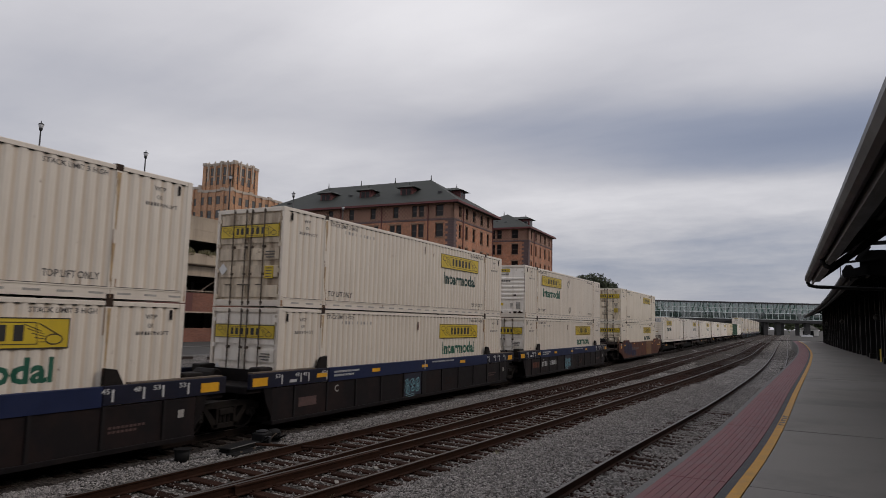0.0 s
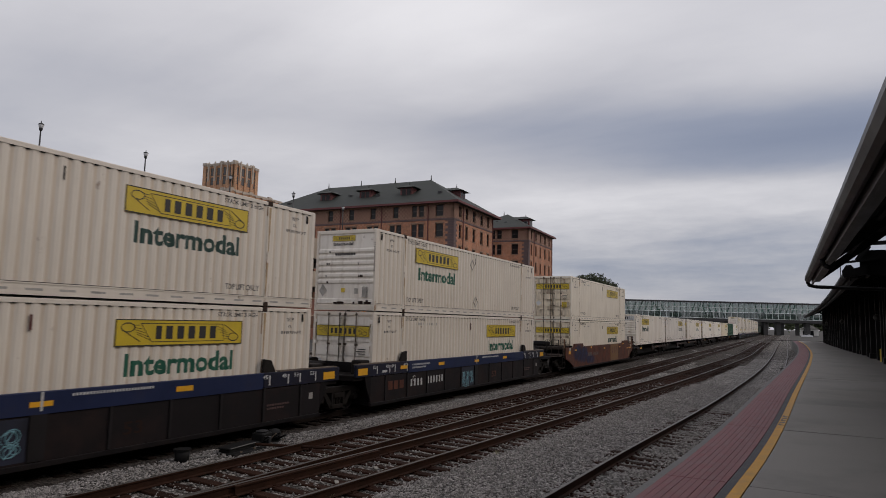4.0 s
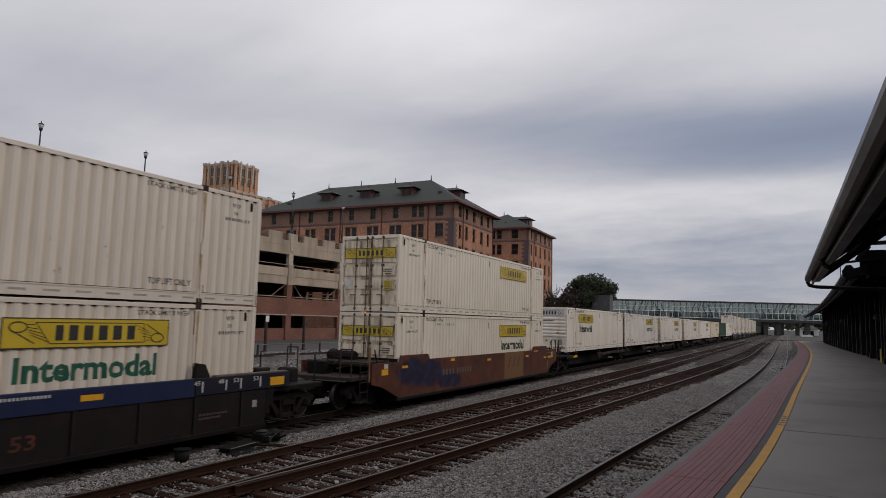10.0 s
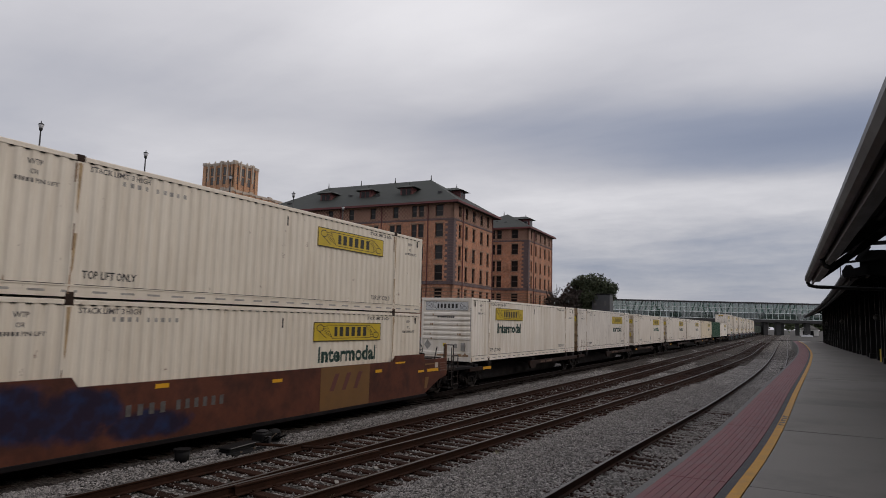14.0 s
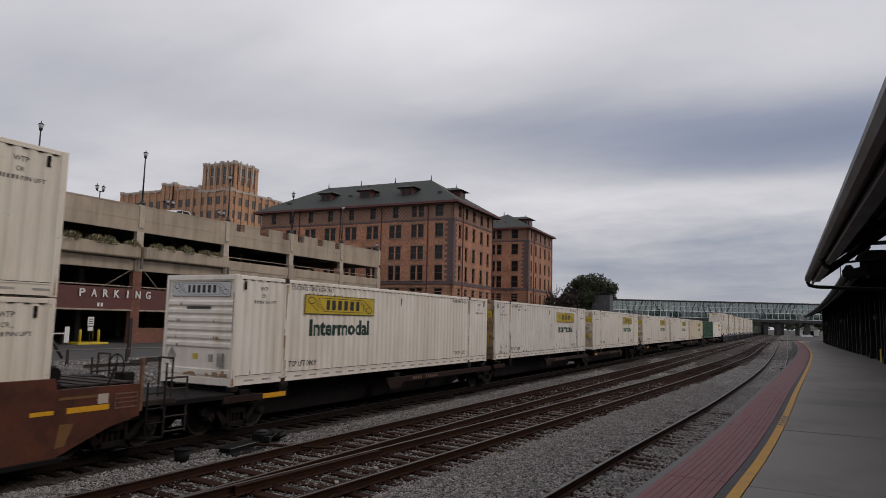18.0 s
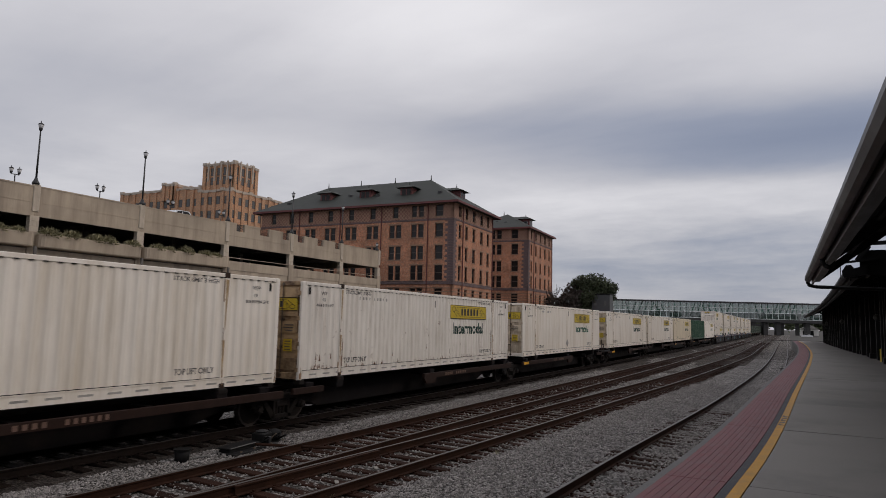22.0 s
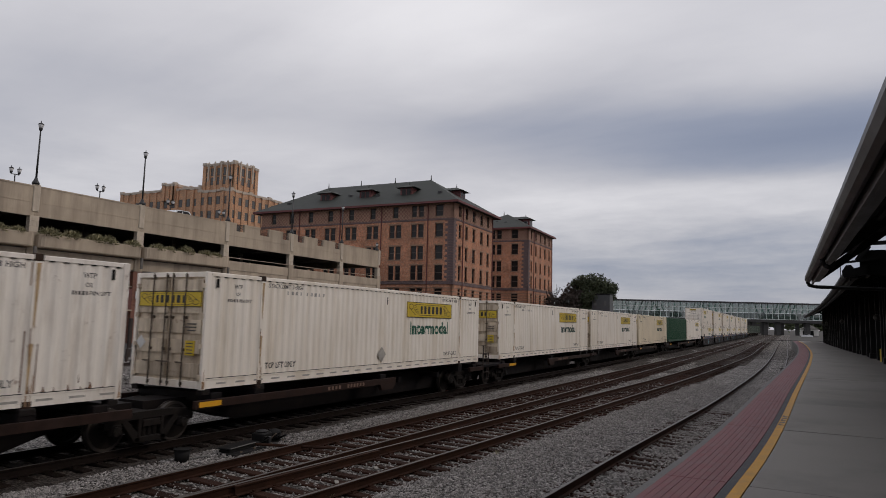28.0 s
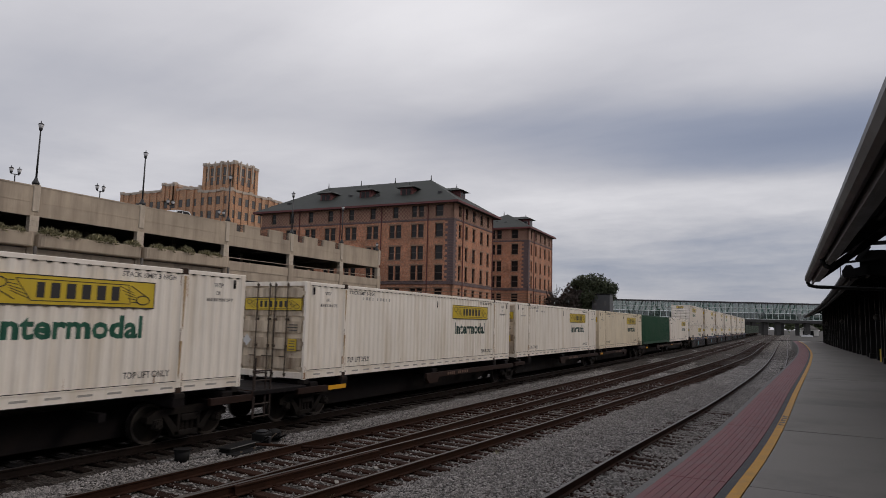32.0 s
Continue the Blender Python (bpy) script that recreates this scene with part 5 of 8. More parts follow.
def build_hotel(corner, turn, front_len, side_len, eave, front_cols, side_cols, pipes, label, peak, dormers_front, dormers_side, attic=None, over=1.25):
    ho = thing("brick_building", label, "building", "old railway office buildings")
    base = Matrix.Translation((corner[0], corner[1], 0)) @ pose(0, 0, 0, 0, 0, turn)
    front = base @ Matrix.Translation((-front_len, 0, 0))
    side = base @ pose(0, 0, 0, 0, 0, 90)
    back = base @ pose(-front_len, side_len, 0, 0, 0, 0)
    rows = [(eave - 17.5, eave - 15.0), (eave - 13.55, eave - 10.95), (eave - 9.9, eave - 7.5), (eave - 6.0, eave - 3.65), (eave - 2.35, eave - 0.3)]
    bands = [(0.0, eave - 14.25, BRICK), (eave - 14.25, eave - 13.7, BRICK_QUOIN), (eave - 13.7, eave - 3.1, BRICK), (eave - 3.1, eave - 2.75, BRICK_QUOIN), (eave - 2.75, eave, BRICK_DARK)]
    facade(ho, front, front_len, rows, [(front_len - c, w) for c, w in front_cols], bands, None, PANE, top_columns=[(front_len - c, w) for c, w in attic] if attic else None)
    facade(ho, side, side_len, rows, side_cols, bands, None, PANE)
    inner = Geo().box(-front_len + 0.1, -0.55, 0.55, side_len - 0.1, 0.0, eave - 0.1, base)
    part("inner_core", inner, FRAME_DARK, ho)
    part("rear_wall", Geo().box(-front_len, -0.5, side_len - 0.4, side_len, 0.0, eave, base), BRICK, ho)
    part("west_wall", Geo().box(-front_len, -front_len + 0.09, 0.5, side_len - 0.4, 0.0, eave, base), BRICK, ho)
    # quoins on the corner, alternately long and short
    k, z = 0, eave - 13.7
    short = Geo().box(-1.15, 0.035, -0.035, 0.9, 0, 0.44).mesh("quoin", BRICK_QUOIN)
    long_ = Geo().box(-1.6, 0.035, -0.035, 1.3, 0, 0.44).mesh("quoin", BRICK_QUOIN)
    while z < eave - 3.2:
        part("quoin", long_ if k % 2 else short, None, ho, m=base @ Matrix.Translation((0, 0, z)))
        z += 0.455
        k += 1
    # string courses
    for z0, z1, pr in ((eave - 14.3, eave - 13.95, 0.14), (eave - 3.05, eave - 2.85, 0.1)):
        part("string_course", Geo().box(-front_len, pr, -pr, 0.0, z0, z1, base), STONE if pr > 0.2 else BRICK_QUOIN, ho, "dark belt course")
        part("string_course", Geo().box(0, pr, 0.0, side_len, z0, z1, base), BRICK_QUOIN, ho, "dark belt course")
    # banded brick of the lower storeys
    for i in range(12):
        z = eave - 15.0 - i * 0.62
        part("brick_band", Geo().box(-front_len, 0.05, -0.05, 0.0, z, z + 0.16, base), BRICK_SILL, ho, "pale band in the lower brickwork")
        part("brick_band", Geo().box(0.0, 0.05, 0.0, side_len, z, z + 0.16, base), BRICK_SILL, ho, "pale band in the lower brickwork")
    for c in pipes:
        part("downpipe", Geo().cyl(base @ Vector((-c, -0.12, 0)), base @ Vector((-c, -0.12, eave - 0.2)), 0.09, n=6), EAVE_RED, ho, "dark red rainwater pipe")
    for c in (3.8, side_len - 0.4):
        part("downpipe", Geo().cyl(base @ Vector((0.12, c, 0)), base @ Vector((0.12, c, eave - 0.2)), 0.09, n=6), EAVE_RED, ho, "dark red rainwater pipe")
    hip_roof(ho, base @ Matrix.Translation((-front_len, 0, 0)), front_len, side_len, eave + 0.12, peak - eave, over, SLATE)
    slope = (peak - eave) / (side_len / 2 + over)
    for c in dormers_front:
        dormer(ho, base @ pose(-c, 2.6, eave + 0.35 + slope * 2.3, 0, 0, 0))
    for c in dormers_side:
        dormer(ho, base @ pose(-2.6, c, eave + 0.35 + slope * 2.3, 0, 0, 90))
    rng = random.Random(3)
    for k in range(6):
        c, up = front_len * (k + 0.6) / 6.4, rng.uniform(1.6, 5.0)
        vent = Geo().cbox(-c - 0.35, -c + 0.35, up - 0.3, up + 0.3, eave + 0.2 + slope * (up + over) - 0.3, eave + 0.2 + slope * (up + over) + 0.22, 0.04, base)
        part("roof_vent", vent, IRON, ho, "small dark roof vent")
    span = front_len - side_len
    for px, py in [(-side_len / 2 - span * k / 3, side_len / 2) for k in (range(4) if span > 12 else (0,))]:
        part("finial", Geo().cyl(base @ Vector((px, py, peak - 0.1)), base @ Vector((px, py, peak + 1.1)), 0.16, 0.05, 6), SLATE, ho)
    return ho


def build_tower():
    tw = thing("tower_building", "tan brick office tower with upright piers and setbacks", "building")
    base = Matrix.Translation((-123.5, 118.5, 0)) @ pose(0, 0, 0, 0, 0, 2.2)
    def block(x0, x1, y0, y1, z0, z1, rowz, pitch, fins=False):
        part("brick_wall", Geo().box(x0 + 0.25, x1 - 0.25, y0 + 0.25, y1 - 0.25, z0, z1 - 0.4, base), BRICK_TAN, tw)
        pier = Geo().box(-0.55, 0.55, 0, 0.5, z0, z1).mesh("pier", BRICK_TAN)
        fr, pn = sash_window(1.25, 2.0)
        fr, pn = fr.mesh("window", FRAME_DARK), pn.mesh("pane", PANE_TOWER)
        cap = Geo().box(-0.7, 0.7, -0.08, 0.55, -0.7, 0.0).mesh("pier_cap", STONE)
        fin = Geo().prism([(-0.22, z0 + 2.6), (0.22, z0 + 2.6), (0.22, z1 + 0.2), (0.0, z1 + 0.5), (-0.22, z1 + 0.2)], -0.22, 0.0, "Y").mesh("fin", STONE)
        for m, ln in ((base @ pose(x0, y0, 0), x1 - x0), (base @ pose(x1, y0, 0, 0, 0, 90), y1 - y0)):
            n = max(1, int(round(ln / pitch)))
            for i in range(n + 1):
                x = min(max(ln * i / n, 0.55), ln - 0.55)
                part("pier", pier, None, tw, m=m @ Matrix.Translation((x, 0, 0)))
                part("pier_cap", cap, None, tw, m=m @ Matrix.Translation((x, 0, z1 + (0.35 if i % 3 == 0 else 0.0))))
            if fins:
                for i in range(1, n):
                    part("fin", fin, None, tw, "pale upright fin", m=m @ Matrix.Translation((ln * i / n, 0, 0)))
            for i in range(n):
                for z in rowz:
                    w = part("window", fr, None, tw, m=m @ Matrix.Translation((ln * (i + 0.5) / n, 0.15, z)))
                    part("pane", pn, None, w)
        part("parapet", Geo().box(x0 - 0.0, x1 + 0.0, y0 - 0.0, y0 + 0.3, z1 - 0.5, z1, base), STONE, tw)
        part("parapet", Geo().box(x1 - 0.3, x1, y0 + 0.3, y1, z1 - 0.5, z1, base), STONE, tw)
    rows = [17 + 3.55 * i for i in range(5)]
    block(-11, 0, 0, 20, 0, 35.0, rows, 2.6)
    block(-41, -11, 0.6, 20, 0, 36.3, rows, 2.7)
    block(-11, -0.3, 1.2, 10.2, 35.0, 42.2, [36.6, 39.0], 2.1, True)
    block(-24, -19.5, -0.2, 8, 33.0, 37.6, [], 2.2)
    part("roof_vent", Geo().lathe(tuple(base @ Vector((-28, 10, 36))), [(3.2, 0), (2.6, 1.0), (1.2, 1.7), (0.1, 2.0), (0.08, 3.0)], 12), STONE, tw)
    return tw


# ---- bridge and distance ----
def build_bridge():
    br = thing("footbridge", "long glazed steel footbridge across the tracks", "bridge")
    a, b = Vector((-112.0, 314.6, 0)), Vector((40.0, 394.7, 0))
    d = (b - a).normalized()
    base = Matrix.Translation(a) @ pose(0, 0, 0, 0, 0, math.degrees(math.atan2(d.y, d.x)))
    ln = (b - a).length
    z0, z1 = 6.4, 16.2
    part("deck", Geo().box(0, ln, -0.4, 5.4, z0, z0 + 1.3, base), BRIDGE_DARK, br, "dark deck girder")
    part("roof", Geo().box(-0.3, ln + 0.3, -0.7, 5.7, z1 - 0.55, z1, base), BRIDGE_DARK, br, "dark roof edge")
    n = 58
    post = Geo().box(-0.10, 0.10, -0.1, 0.2, z0 + 1.3, z1 - 0.55).mesh("post", BRIDGE_STEEL)
    pane = Geo().box(0.12, ln / n - 0.12, 0.05, 0.09, z0 + 4.6, z1 - 0.7).mesh("pane", BRIDGE_GLASS)
    low_pane = Geo().box(0.12, ln / n - 0.12, 0.05, 0.09, z0 + 1.6, z0 + 4.3).mesh("pane", BRIDGE_GLASS_LOW)
    for i in range(n + 1):
        part("post", post, None, br, m=base @ Matrix.Translation((ln * i / n, 0, 0)))
        part("post", post, None, br, m=base @ Matrix.Translation((ln * i / n, 4.8, 0)))
        if i < n:
            part("pane", pane, None, br, m=base @ Matrix.Translation((ln * i / n, 0, 0)))
            part("pane", low_pane, None, br, m=base @ Matrix.Translation((ln * i / n, 0, 0)))
            g = Geo()
            p, q = (ln * (i + (i // 4 % 2)) / n, 0.5, z0 + 1.5), (ln * (i + 1 - (i // 4 % 2)) / n, 0.5, z1 - 0.8)
            g.cyl(base @ Vector(p), base @ Vector(q), 0.24, n=5)
            if i % 11 > 3:
                part("brace", g, BRIDGE_DARK, br)
    for z in (z0 + 1.3, z0 + 4.3, z0 + 6.6):
        part("rail", Geo().box(0, ln, -0.14, 0.0, z, z + 0.2, base), BRIDGE_STEEL, br, "pale horizontal glazing bar")
        part("rail", Geo().box(0, ln, 4.85, 5.0, z, z + 0.2, base), BRIDGE_STEEL, br, "pale horizontal glazing bar")
    for x in (12, 60, 84, 97, 109.5, 115.5, 122.0, 137.0, 160):
        part("pier", Geo().cbox(x - 1.1, x + 1.1, 1.2, 3.8, -0.3, z0, 0.1, base), BRIDGE_DARK, br, "dark bridge pier")


def leaf_crown(centre, radii, n, size, rng, hollow=0.55):
    g = Geo()
    for _ in range(n):
        d = Vector((rng.gauss(0, 1), rng.gauss(0, 1), rng.gauss(0, 1))).normalized()
        k = rng.uniform(hollow, 1.0) * (0.82 + 0.32 * noise.noise(d * 2.2 + Vector(centre)))
        p = Vector(centre) + Vector((d.x * radii[0], d.y * radii[1], d.z * radii[2])) * k
        a = Vector((rng.gauss(0, 1), rng.gauss(0, 1), rng.gauss(0, 1))).normalized() * size * rng.uniform(0.6, 1.3)
        b = a.cross(Vector((rng.gauss(0, 1), rng.gauss(0, 1), rng.gauss(0, 1)))).normalized() * size * rng.uniform(0.5, 1.0)
        g.add([p - a, p + b, p + a, p - b], [(0, 1, 2, 3)])
    return g


def build_tree(x, y, h, r, leaf, label, seed, n=2600, bare=False):
    rng = random.Random(seed)
    t = thing("tree", label, "tree", m=pose(x, y, -0.3))
    tr = Geo().cyl((0, 0, 0), (0.1, 0, h * 0.45), 0.35, 0.24, 8)
    tr.cyl((0.1, 0, h * 0.45), (0.0, 0.2, h * 0.8), 0.24, 0.08, 7)
    part("trunk", tr, BARK, t)
    limbs = Geo()
    tips = []
    for i in range(14 if not bare else 26):
        a = i * 2.4
        s = Vector((0.05, 0, h * rng.uniform(0.3, 0.62)))
        e = s + Vector((math.cos(a) * r * rng.uniform(0.5, 0.85), math.sin(a) * r * rng.uniform(0.5, 0.85), h * rng.uniform(0.12, 0.34)))
        limbs.cyl(s, e, 0.11, 0.03, 5)
        tips.append(e)
        if bare:
            for _ in range(8):
                limbs.cyl(s.lerp(e, rng.uniform(0.4, 1)), e + Vector((rng.uniform(-1, 1), rng.uniform(-1, 1), rng.uniform(0, 1.4))) * r * 0.4, 0.03, 0.01, 4)
    part("limbs", limbs, BARK, t)
    if not bare:
        cr = leaf_crown((0, 0, h * 0.62), (r, r, h * 0.4), n, 0.34 if n < 4000 else 0.22, rng)
        for e in tips:
            c = leaf_crown(tuple(e), (r * 0.33, r * 0.33, r * 0.3), n // 18, 0.3 if n < 4000 else 0.2, rng, 0.2)
            cr.add(c.v, c.f)
        part("crown", cr, leaf, t, fix=False)
    else:
        part("crown", leaf_crown((0, 0, h * 0.6), (r, r, h * 0.38), 500, 0.12, rng, 0.3), leaf, t, fix=False)


def build_distance():
    build_tree(-39.5, 150, 15.8, 5.2, LEAF, "dark green broad evergreen tree beside the tracks", 3, 10000)
    build_tree(-44.3, 147.5, 12.8, 3.4, LEAF_BROWN, "low dark brown tree beside the evergreen", 5, 1500)
    build_tree(-48.3, 146, 12.4, 2.2, LEAF_BROWN, "bare grey tree beside the brick building", 8, bare=True)
    # grey kiosk and its low roof before the tree
    k = thing("signal_house", "grey metal lift house beside the footbridge", "building", m=pose(-37.0, 147.5, -0.3))
    part("wall", Geo().cbox(-2.0, 2.0, -1.5, 1.5, 0, 10.0, 0.05), KIOSK, k, "grey metal wall")
    part("roof", Geo().cbox(-2.15, 2.15, -1.65, 1.65, 10.0, 10.25, 0.05), CANOPY, k)
    for s in (-1.2, 1.0):
        part("window", Geo().box(s - 0.25, s + 0.25, -1.53, -1.504, 7.6, 8.6), PANE_TOWER, k)
    wk = thing("covered_walkway", "dark covered walkway beside the brick building", "walkway", m=pose(-48, 155, -0.3))
    part("roof", Geo().cbox(-9, 9, -1.5, 1.5, 9.0, 9.6, 0.05), POST_BROWN, wk)
    for i in range(7):
        part("post", Geo().box(-8.6 + i * 2.85, -8.4 + i * 2.85, -1.2, -1.0, 0, 9.0), POST_BROWN, wk)
    part("lattice", Geo().box(-9, 9, -1.1, -1.0, 6.2, 8.2), POST_BROWN, wk)
    # far woods and low roofs, one mass
    rng = random.Random(21)
    w = Geo()
    for i in range(260):
        x = -900 + i * 7 + rng.uniform(-3, 3)
        y = 760 + rng.uniform(-60, 120)
        c = leaf_crown((x, y, rng.uniform(5.0, 13.0)), (8.5, 6, 9), 110 if abs(x) < 160 else 30, 2.6, rng, 0.2)
        w.add(c.v, c.f)
    part("far_woods", w, LEAF, label="distant dark line of trees", kind="stuff", fix=False)
    sh = thing("trackside_building", "low white building beyond the footbridge", "building", m=pose(10.3, 440, -0.3))
    part("wall", Geo().box(-4.6, 4.6, -5, 5, 0, 3.6), SIGN_WHITE, sh)
    part("roof", Geo().prism([(-5.2, 3.6), (5.2, 3.6), (0, 6.4)], -5.5, 5.5, "Y"), GREYMARK, sh)
    part("doorway", Geo().box(-3.4, 2.2, -5.06, -5.01, 0, 2.7), CANOPY, sh, "dark open doorway")
    sh = thing("trackside_building", "low pale building behind the footbridge piers", "building", m=pose(-26, 520, -0.3))
    part("wall", Geo().box(-13, 13, -5, 5, 0, 6), CANOPY_EDGE, sh)
    part("roof", Geo().box(-13.5, 13.5, -5.5, 5.5, 6, 6.6), BRIDGE_DARK, sh)
    em = thing("retaining_wall", "dark retaining wall below the footbridge", "wall", m=pose(-45, 384, -0.3))
    part("wall", Geo().box(-40, 27, 0, 1, 0, 7.0), BRIDGE_DARK, em)
    rb = thing("road_bridge", "dark low road bridge beyond the footbridge", "bridge", m=pose(-10, 420, -0.3))
    part("deck", Geo().box(-60, 70, -4, 4, 6.6, 8.2), BRIDGE_DARK, rb)
    for x in (-8, 6.5, 14, 30):
        part("pier", Geo().cbox(x - 1, x + 1, -2, 2, 0, 6.6, 0.1), BRIDGE_DARK, rb)
    car = thing("parked_car", "white car parked beyond the platform end", "car", m=pose(6.9, 330, -0.28, 0, 0, 85))
    part("body", Geo().prism([(-2.2, 0.3), (-2.2, 0.85), (-1.3, 0.95), (-0.6, 1.45), (0.9, 1.45), (1.5, 0.95), (2.2, 0.9), (2.2, 0.3)], -0.88, 0.88, "X"), CAR_WHITE, car)
    part("window", Geo().prism([(-1.15, 0.98), (-0.55, 1.38), (0.85, 1.38), (1.35, 0.98)], -0.89, 0.89, "X"), PANE, car)


# ---- things beside the tracks ----
def build_trackside():
    rng = random.Random(31)
    # loose stones on the ballast, where the camera sees them singly
    g = Geo()
    base = [(1, 0, 0), (-0.9, 0.1, 0), (0.1, 1, 0), (0, -0.9, 0.1), (0.1, 0, 0.9), (0, 0.1, -0.8)]
    faces = [(0, 2, 4), (2, 1, 4), (1, 3, 4), (3, 0, 4), (2, 0, 5), (1, 2, 5), (3, 1, 5), (0, 3, 5)]
    n = 0
    while n < 60000:
        y = 6.0 + 34 * rng.random() ** 1.7
        x = rng.uniform(-12.6, line_edge(y) - 0.05)
        ties = min(abs(x - line_far(y)), abs(x - line_near(y)))
        if ties < 1.2 and rng.random() < 0.84:
            continue
        if x < -12.1:
            continue
        n += 1
        r = rng.uniform(0.018, 0.042)
        z = -0.20 + 0.035 * noise.noise((x * 1.1, y * 1.1, 0))
        d = min(ties, abs(x - line_siding(y)), abs(x - line_train(y)))
        z += 0.045 * max(0.0, min(1.0, (d - 1.25) / 0.5)) - 0.03 * max(0.0, (d - 1.9))
        if abs(x - line_siding(y)) < 1.7:
            z += 0.016
        a, b, c = rng.uniform(0, 6.28), rng.uniform(0.6, 1.0), rng.uniform(0.5, 0.9)
        ca, sa = math.cos(a), math.sin(a)
        g.add([(x + r * (p[0] * ca - p[1] * sa * b), y + r * (p[0] * sa + p[1] * ca * b), z + r * p[2] * c) for p in base], faces)
    part("ballast_stones", g, STONES, label="loose pale grey ballast stones", kind="stuff", fix=False)
    # switch machine beside the turnout
    sm = thing("switch_machine", "black switch machine with worn lid and hoses beside the rails", "switch machine", m=pose(-11.75, 12.35, -0.2, 0, 0, 8))
    part("base_plate", Geo().cbox(-0.32, 0.36, -1.0, 1.3, 0.0, 0.05, 0.01), CANOPY, sm)
    part("housing", Geo().cbox(-0.18, 0.14, -0.9, 0.32, 0.05, 0.14, 0.03), CANOPY, sm)
    lid = part("lid", Geo().cbox(-0.20, 0.16, -0.94, 0.12, 0.14, 0.165, 0.012), CANOPY, sm, "worn dark steel lid")
    part("hinge", Geo().cyl((0.165, -0.9, 0.155), (0.165, 0.05, 0.155), 0.012, n=6), KERB, lid, "bright worn edge")
    part("gear_box", Geo().cbox(-0.2, 0.16, 0.36, 0.78, 0.05, 0.31, 0.03), CANOPY, sm)
    part("gear_cover", Geo().lathe((-0.02, 0.57, 0.31), [(0.15, 0), (0.16, 0.03), (0.08, 0.06), (0.0, 0.065)], 12), IRON, sm)
    part("motor", Geo().lathe((0.02, 0.8, 0.2), [(0.08, 0.0), (0.14, 0.02), (0.14, 0.3), (0.11, 0.33), (0.11, 0.4), (0.05, 0.42)], 12, "Y"), CANOPY, sm, smooth=True)
    part("crank", Geo().cyl((0.22, 0.55, 0.14), (0.36, 0.62, 0.3), 0.022, n=6), LOCK_ROD, sm)
    part("bracket", Geo().cbox(0.16, 0.30, 0.42, 0.52, 0.05, 0.24, 0.01), IRON, sm)
    for y in (-0.7, -0.2, 0.5, 1.0):
        part("bolt", Geo().lathe((0.31, y, 0.05), [(0.03, 0), (0.03, 0.035), (0.0, 0.04)], 6), LOCK_ROD, sm)
    for k in range(9):
        y, h, w = 0.3 + k * 0.105, 0.16 + 0.05 * math.sin(k * 2.3), 0.14 + 0.05 * math.cos(k * 1.7)
        hose = Geo()
        pts = [Vector((0.08 + w * math.sin(q * 0.52) * 1.6, y + 0.05 * math.cos(q * 0.52 + k), 0.06 + h * math.sin(q * 0.52))) for q in range(7)]
        for p, q in zip(pts, pts[1:]):
            hose.cyl(p, q, 0.02, n=6)
        part("hose", hose, CANOPY, sm, smooth=True)
    part("throw_rod", Geo().cyl((0.2, 0.0, 0.12), (2.1, 0.5, 0.1), 0.035, n=6), RAIL, sm)
    bx = thing("junction_pot", "black round cable pot standing in the ballast", "cable box", m=pose(-11.75, 10.35, -0.22))
    part("drum", Geo().lathe((0, 0, 0), [(0.14, 0), (0.17, 0.30)], 14), CANOPY, bx, smooth=True)
    part("lid", Geo().lathe((0, 0, 0.30), [(0.19, 0), (0.19, 0.03), (0.0, 0.035)], 14), CANOPY, bx)
    cb = thing("cable", "pale cable lying on the ballast", "cable")
    path = Geo()
    pts = [Vector((-11.75 + 0.08 * math.sin(k * 0.9), 10.6 + k * 0.2, -0.15 + 0.02 * math.sin(k * 1.4))) for k in range(10)]
    for p, q in zip(pts, pts[1:]):
        path.cyl(p, q, 0.02, n=6)
    part("wire", path, KERB, cb)
    # pale litter seen between the rails
    for x, y in ((-7.9, 10.75), (-7.2, 13.4), (-3.2, 20.5), (-7.95, 12.2), (-13.1, 75.0)):
        t = thing("litter", "small pale scrap lying between the rails", "litter", "litter on the track", pose(x, y, -0.17, 0, 0, 40 * x))
        part("scrap", Geo().prism([(-0.10, 0), (0.08, 0), (0.11, 0.014), (0.02, 0.035), (-0.08, 0.018)], -0.035, 0.035, "X"), SCRAP, t)
    for x, y in ((-7.0, 9.5), (-7.35, 9.8), (-6.4, 15.1)):
        t = thing("weed", "dry yellow brown weed tuft in the ballast", "plant", "weeds in the ballast", pose(x, y, -0.2))
        w = Geo()
        tuft(w, 0, 0, 0, 0.16, rng, 26)
        part("blades", w, PLANTER_LEAF, t, fix=False)
    # dark gravel bank between the train and the street
    v = []
    ys = stations(-20, 140, 1.0)
    xs = [-36.7, -33.0, -29.0, -26.0, -23.0, -20.9]
    for y in ys:
        for k, x in enumerate(xs):
            v.append((x, y, (0.10, 0.22, 0.25, 0.1, -0.1, -0.28)[k] + 0.12 * noise.noise((x, y * 0.6, 2))))
    g = Geo()
    g.v = v
    g.f = [(j * 6 + i, j * 6 + i + 1, (j + 1) * 6 + i + 1, (j + 1) * 6 + i) for j in range(len(ys) - 1) for i in range(5)]
    part("gravel_bank", g, BALLAST_MIXED, label="dark gravel bank between tracks and street", kind="structure", fix=False)
    # loose rubble on the bank
    g = Geo()
    rub = random.Random(44)
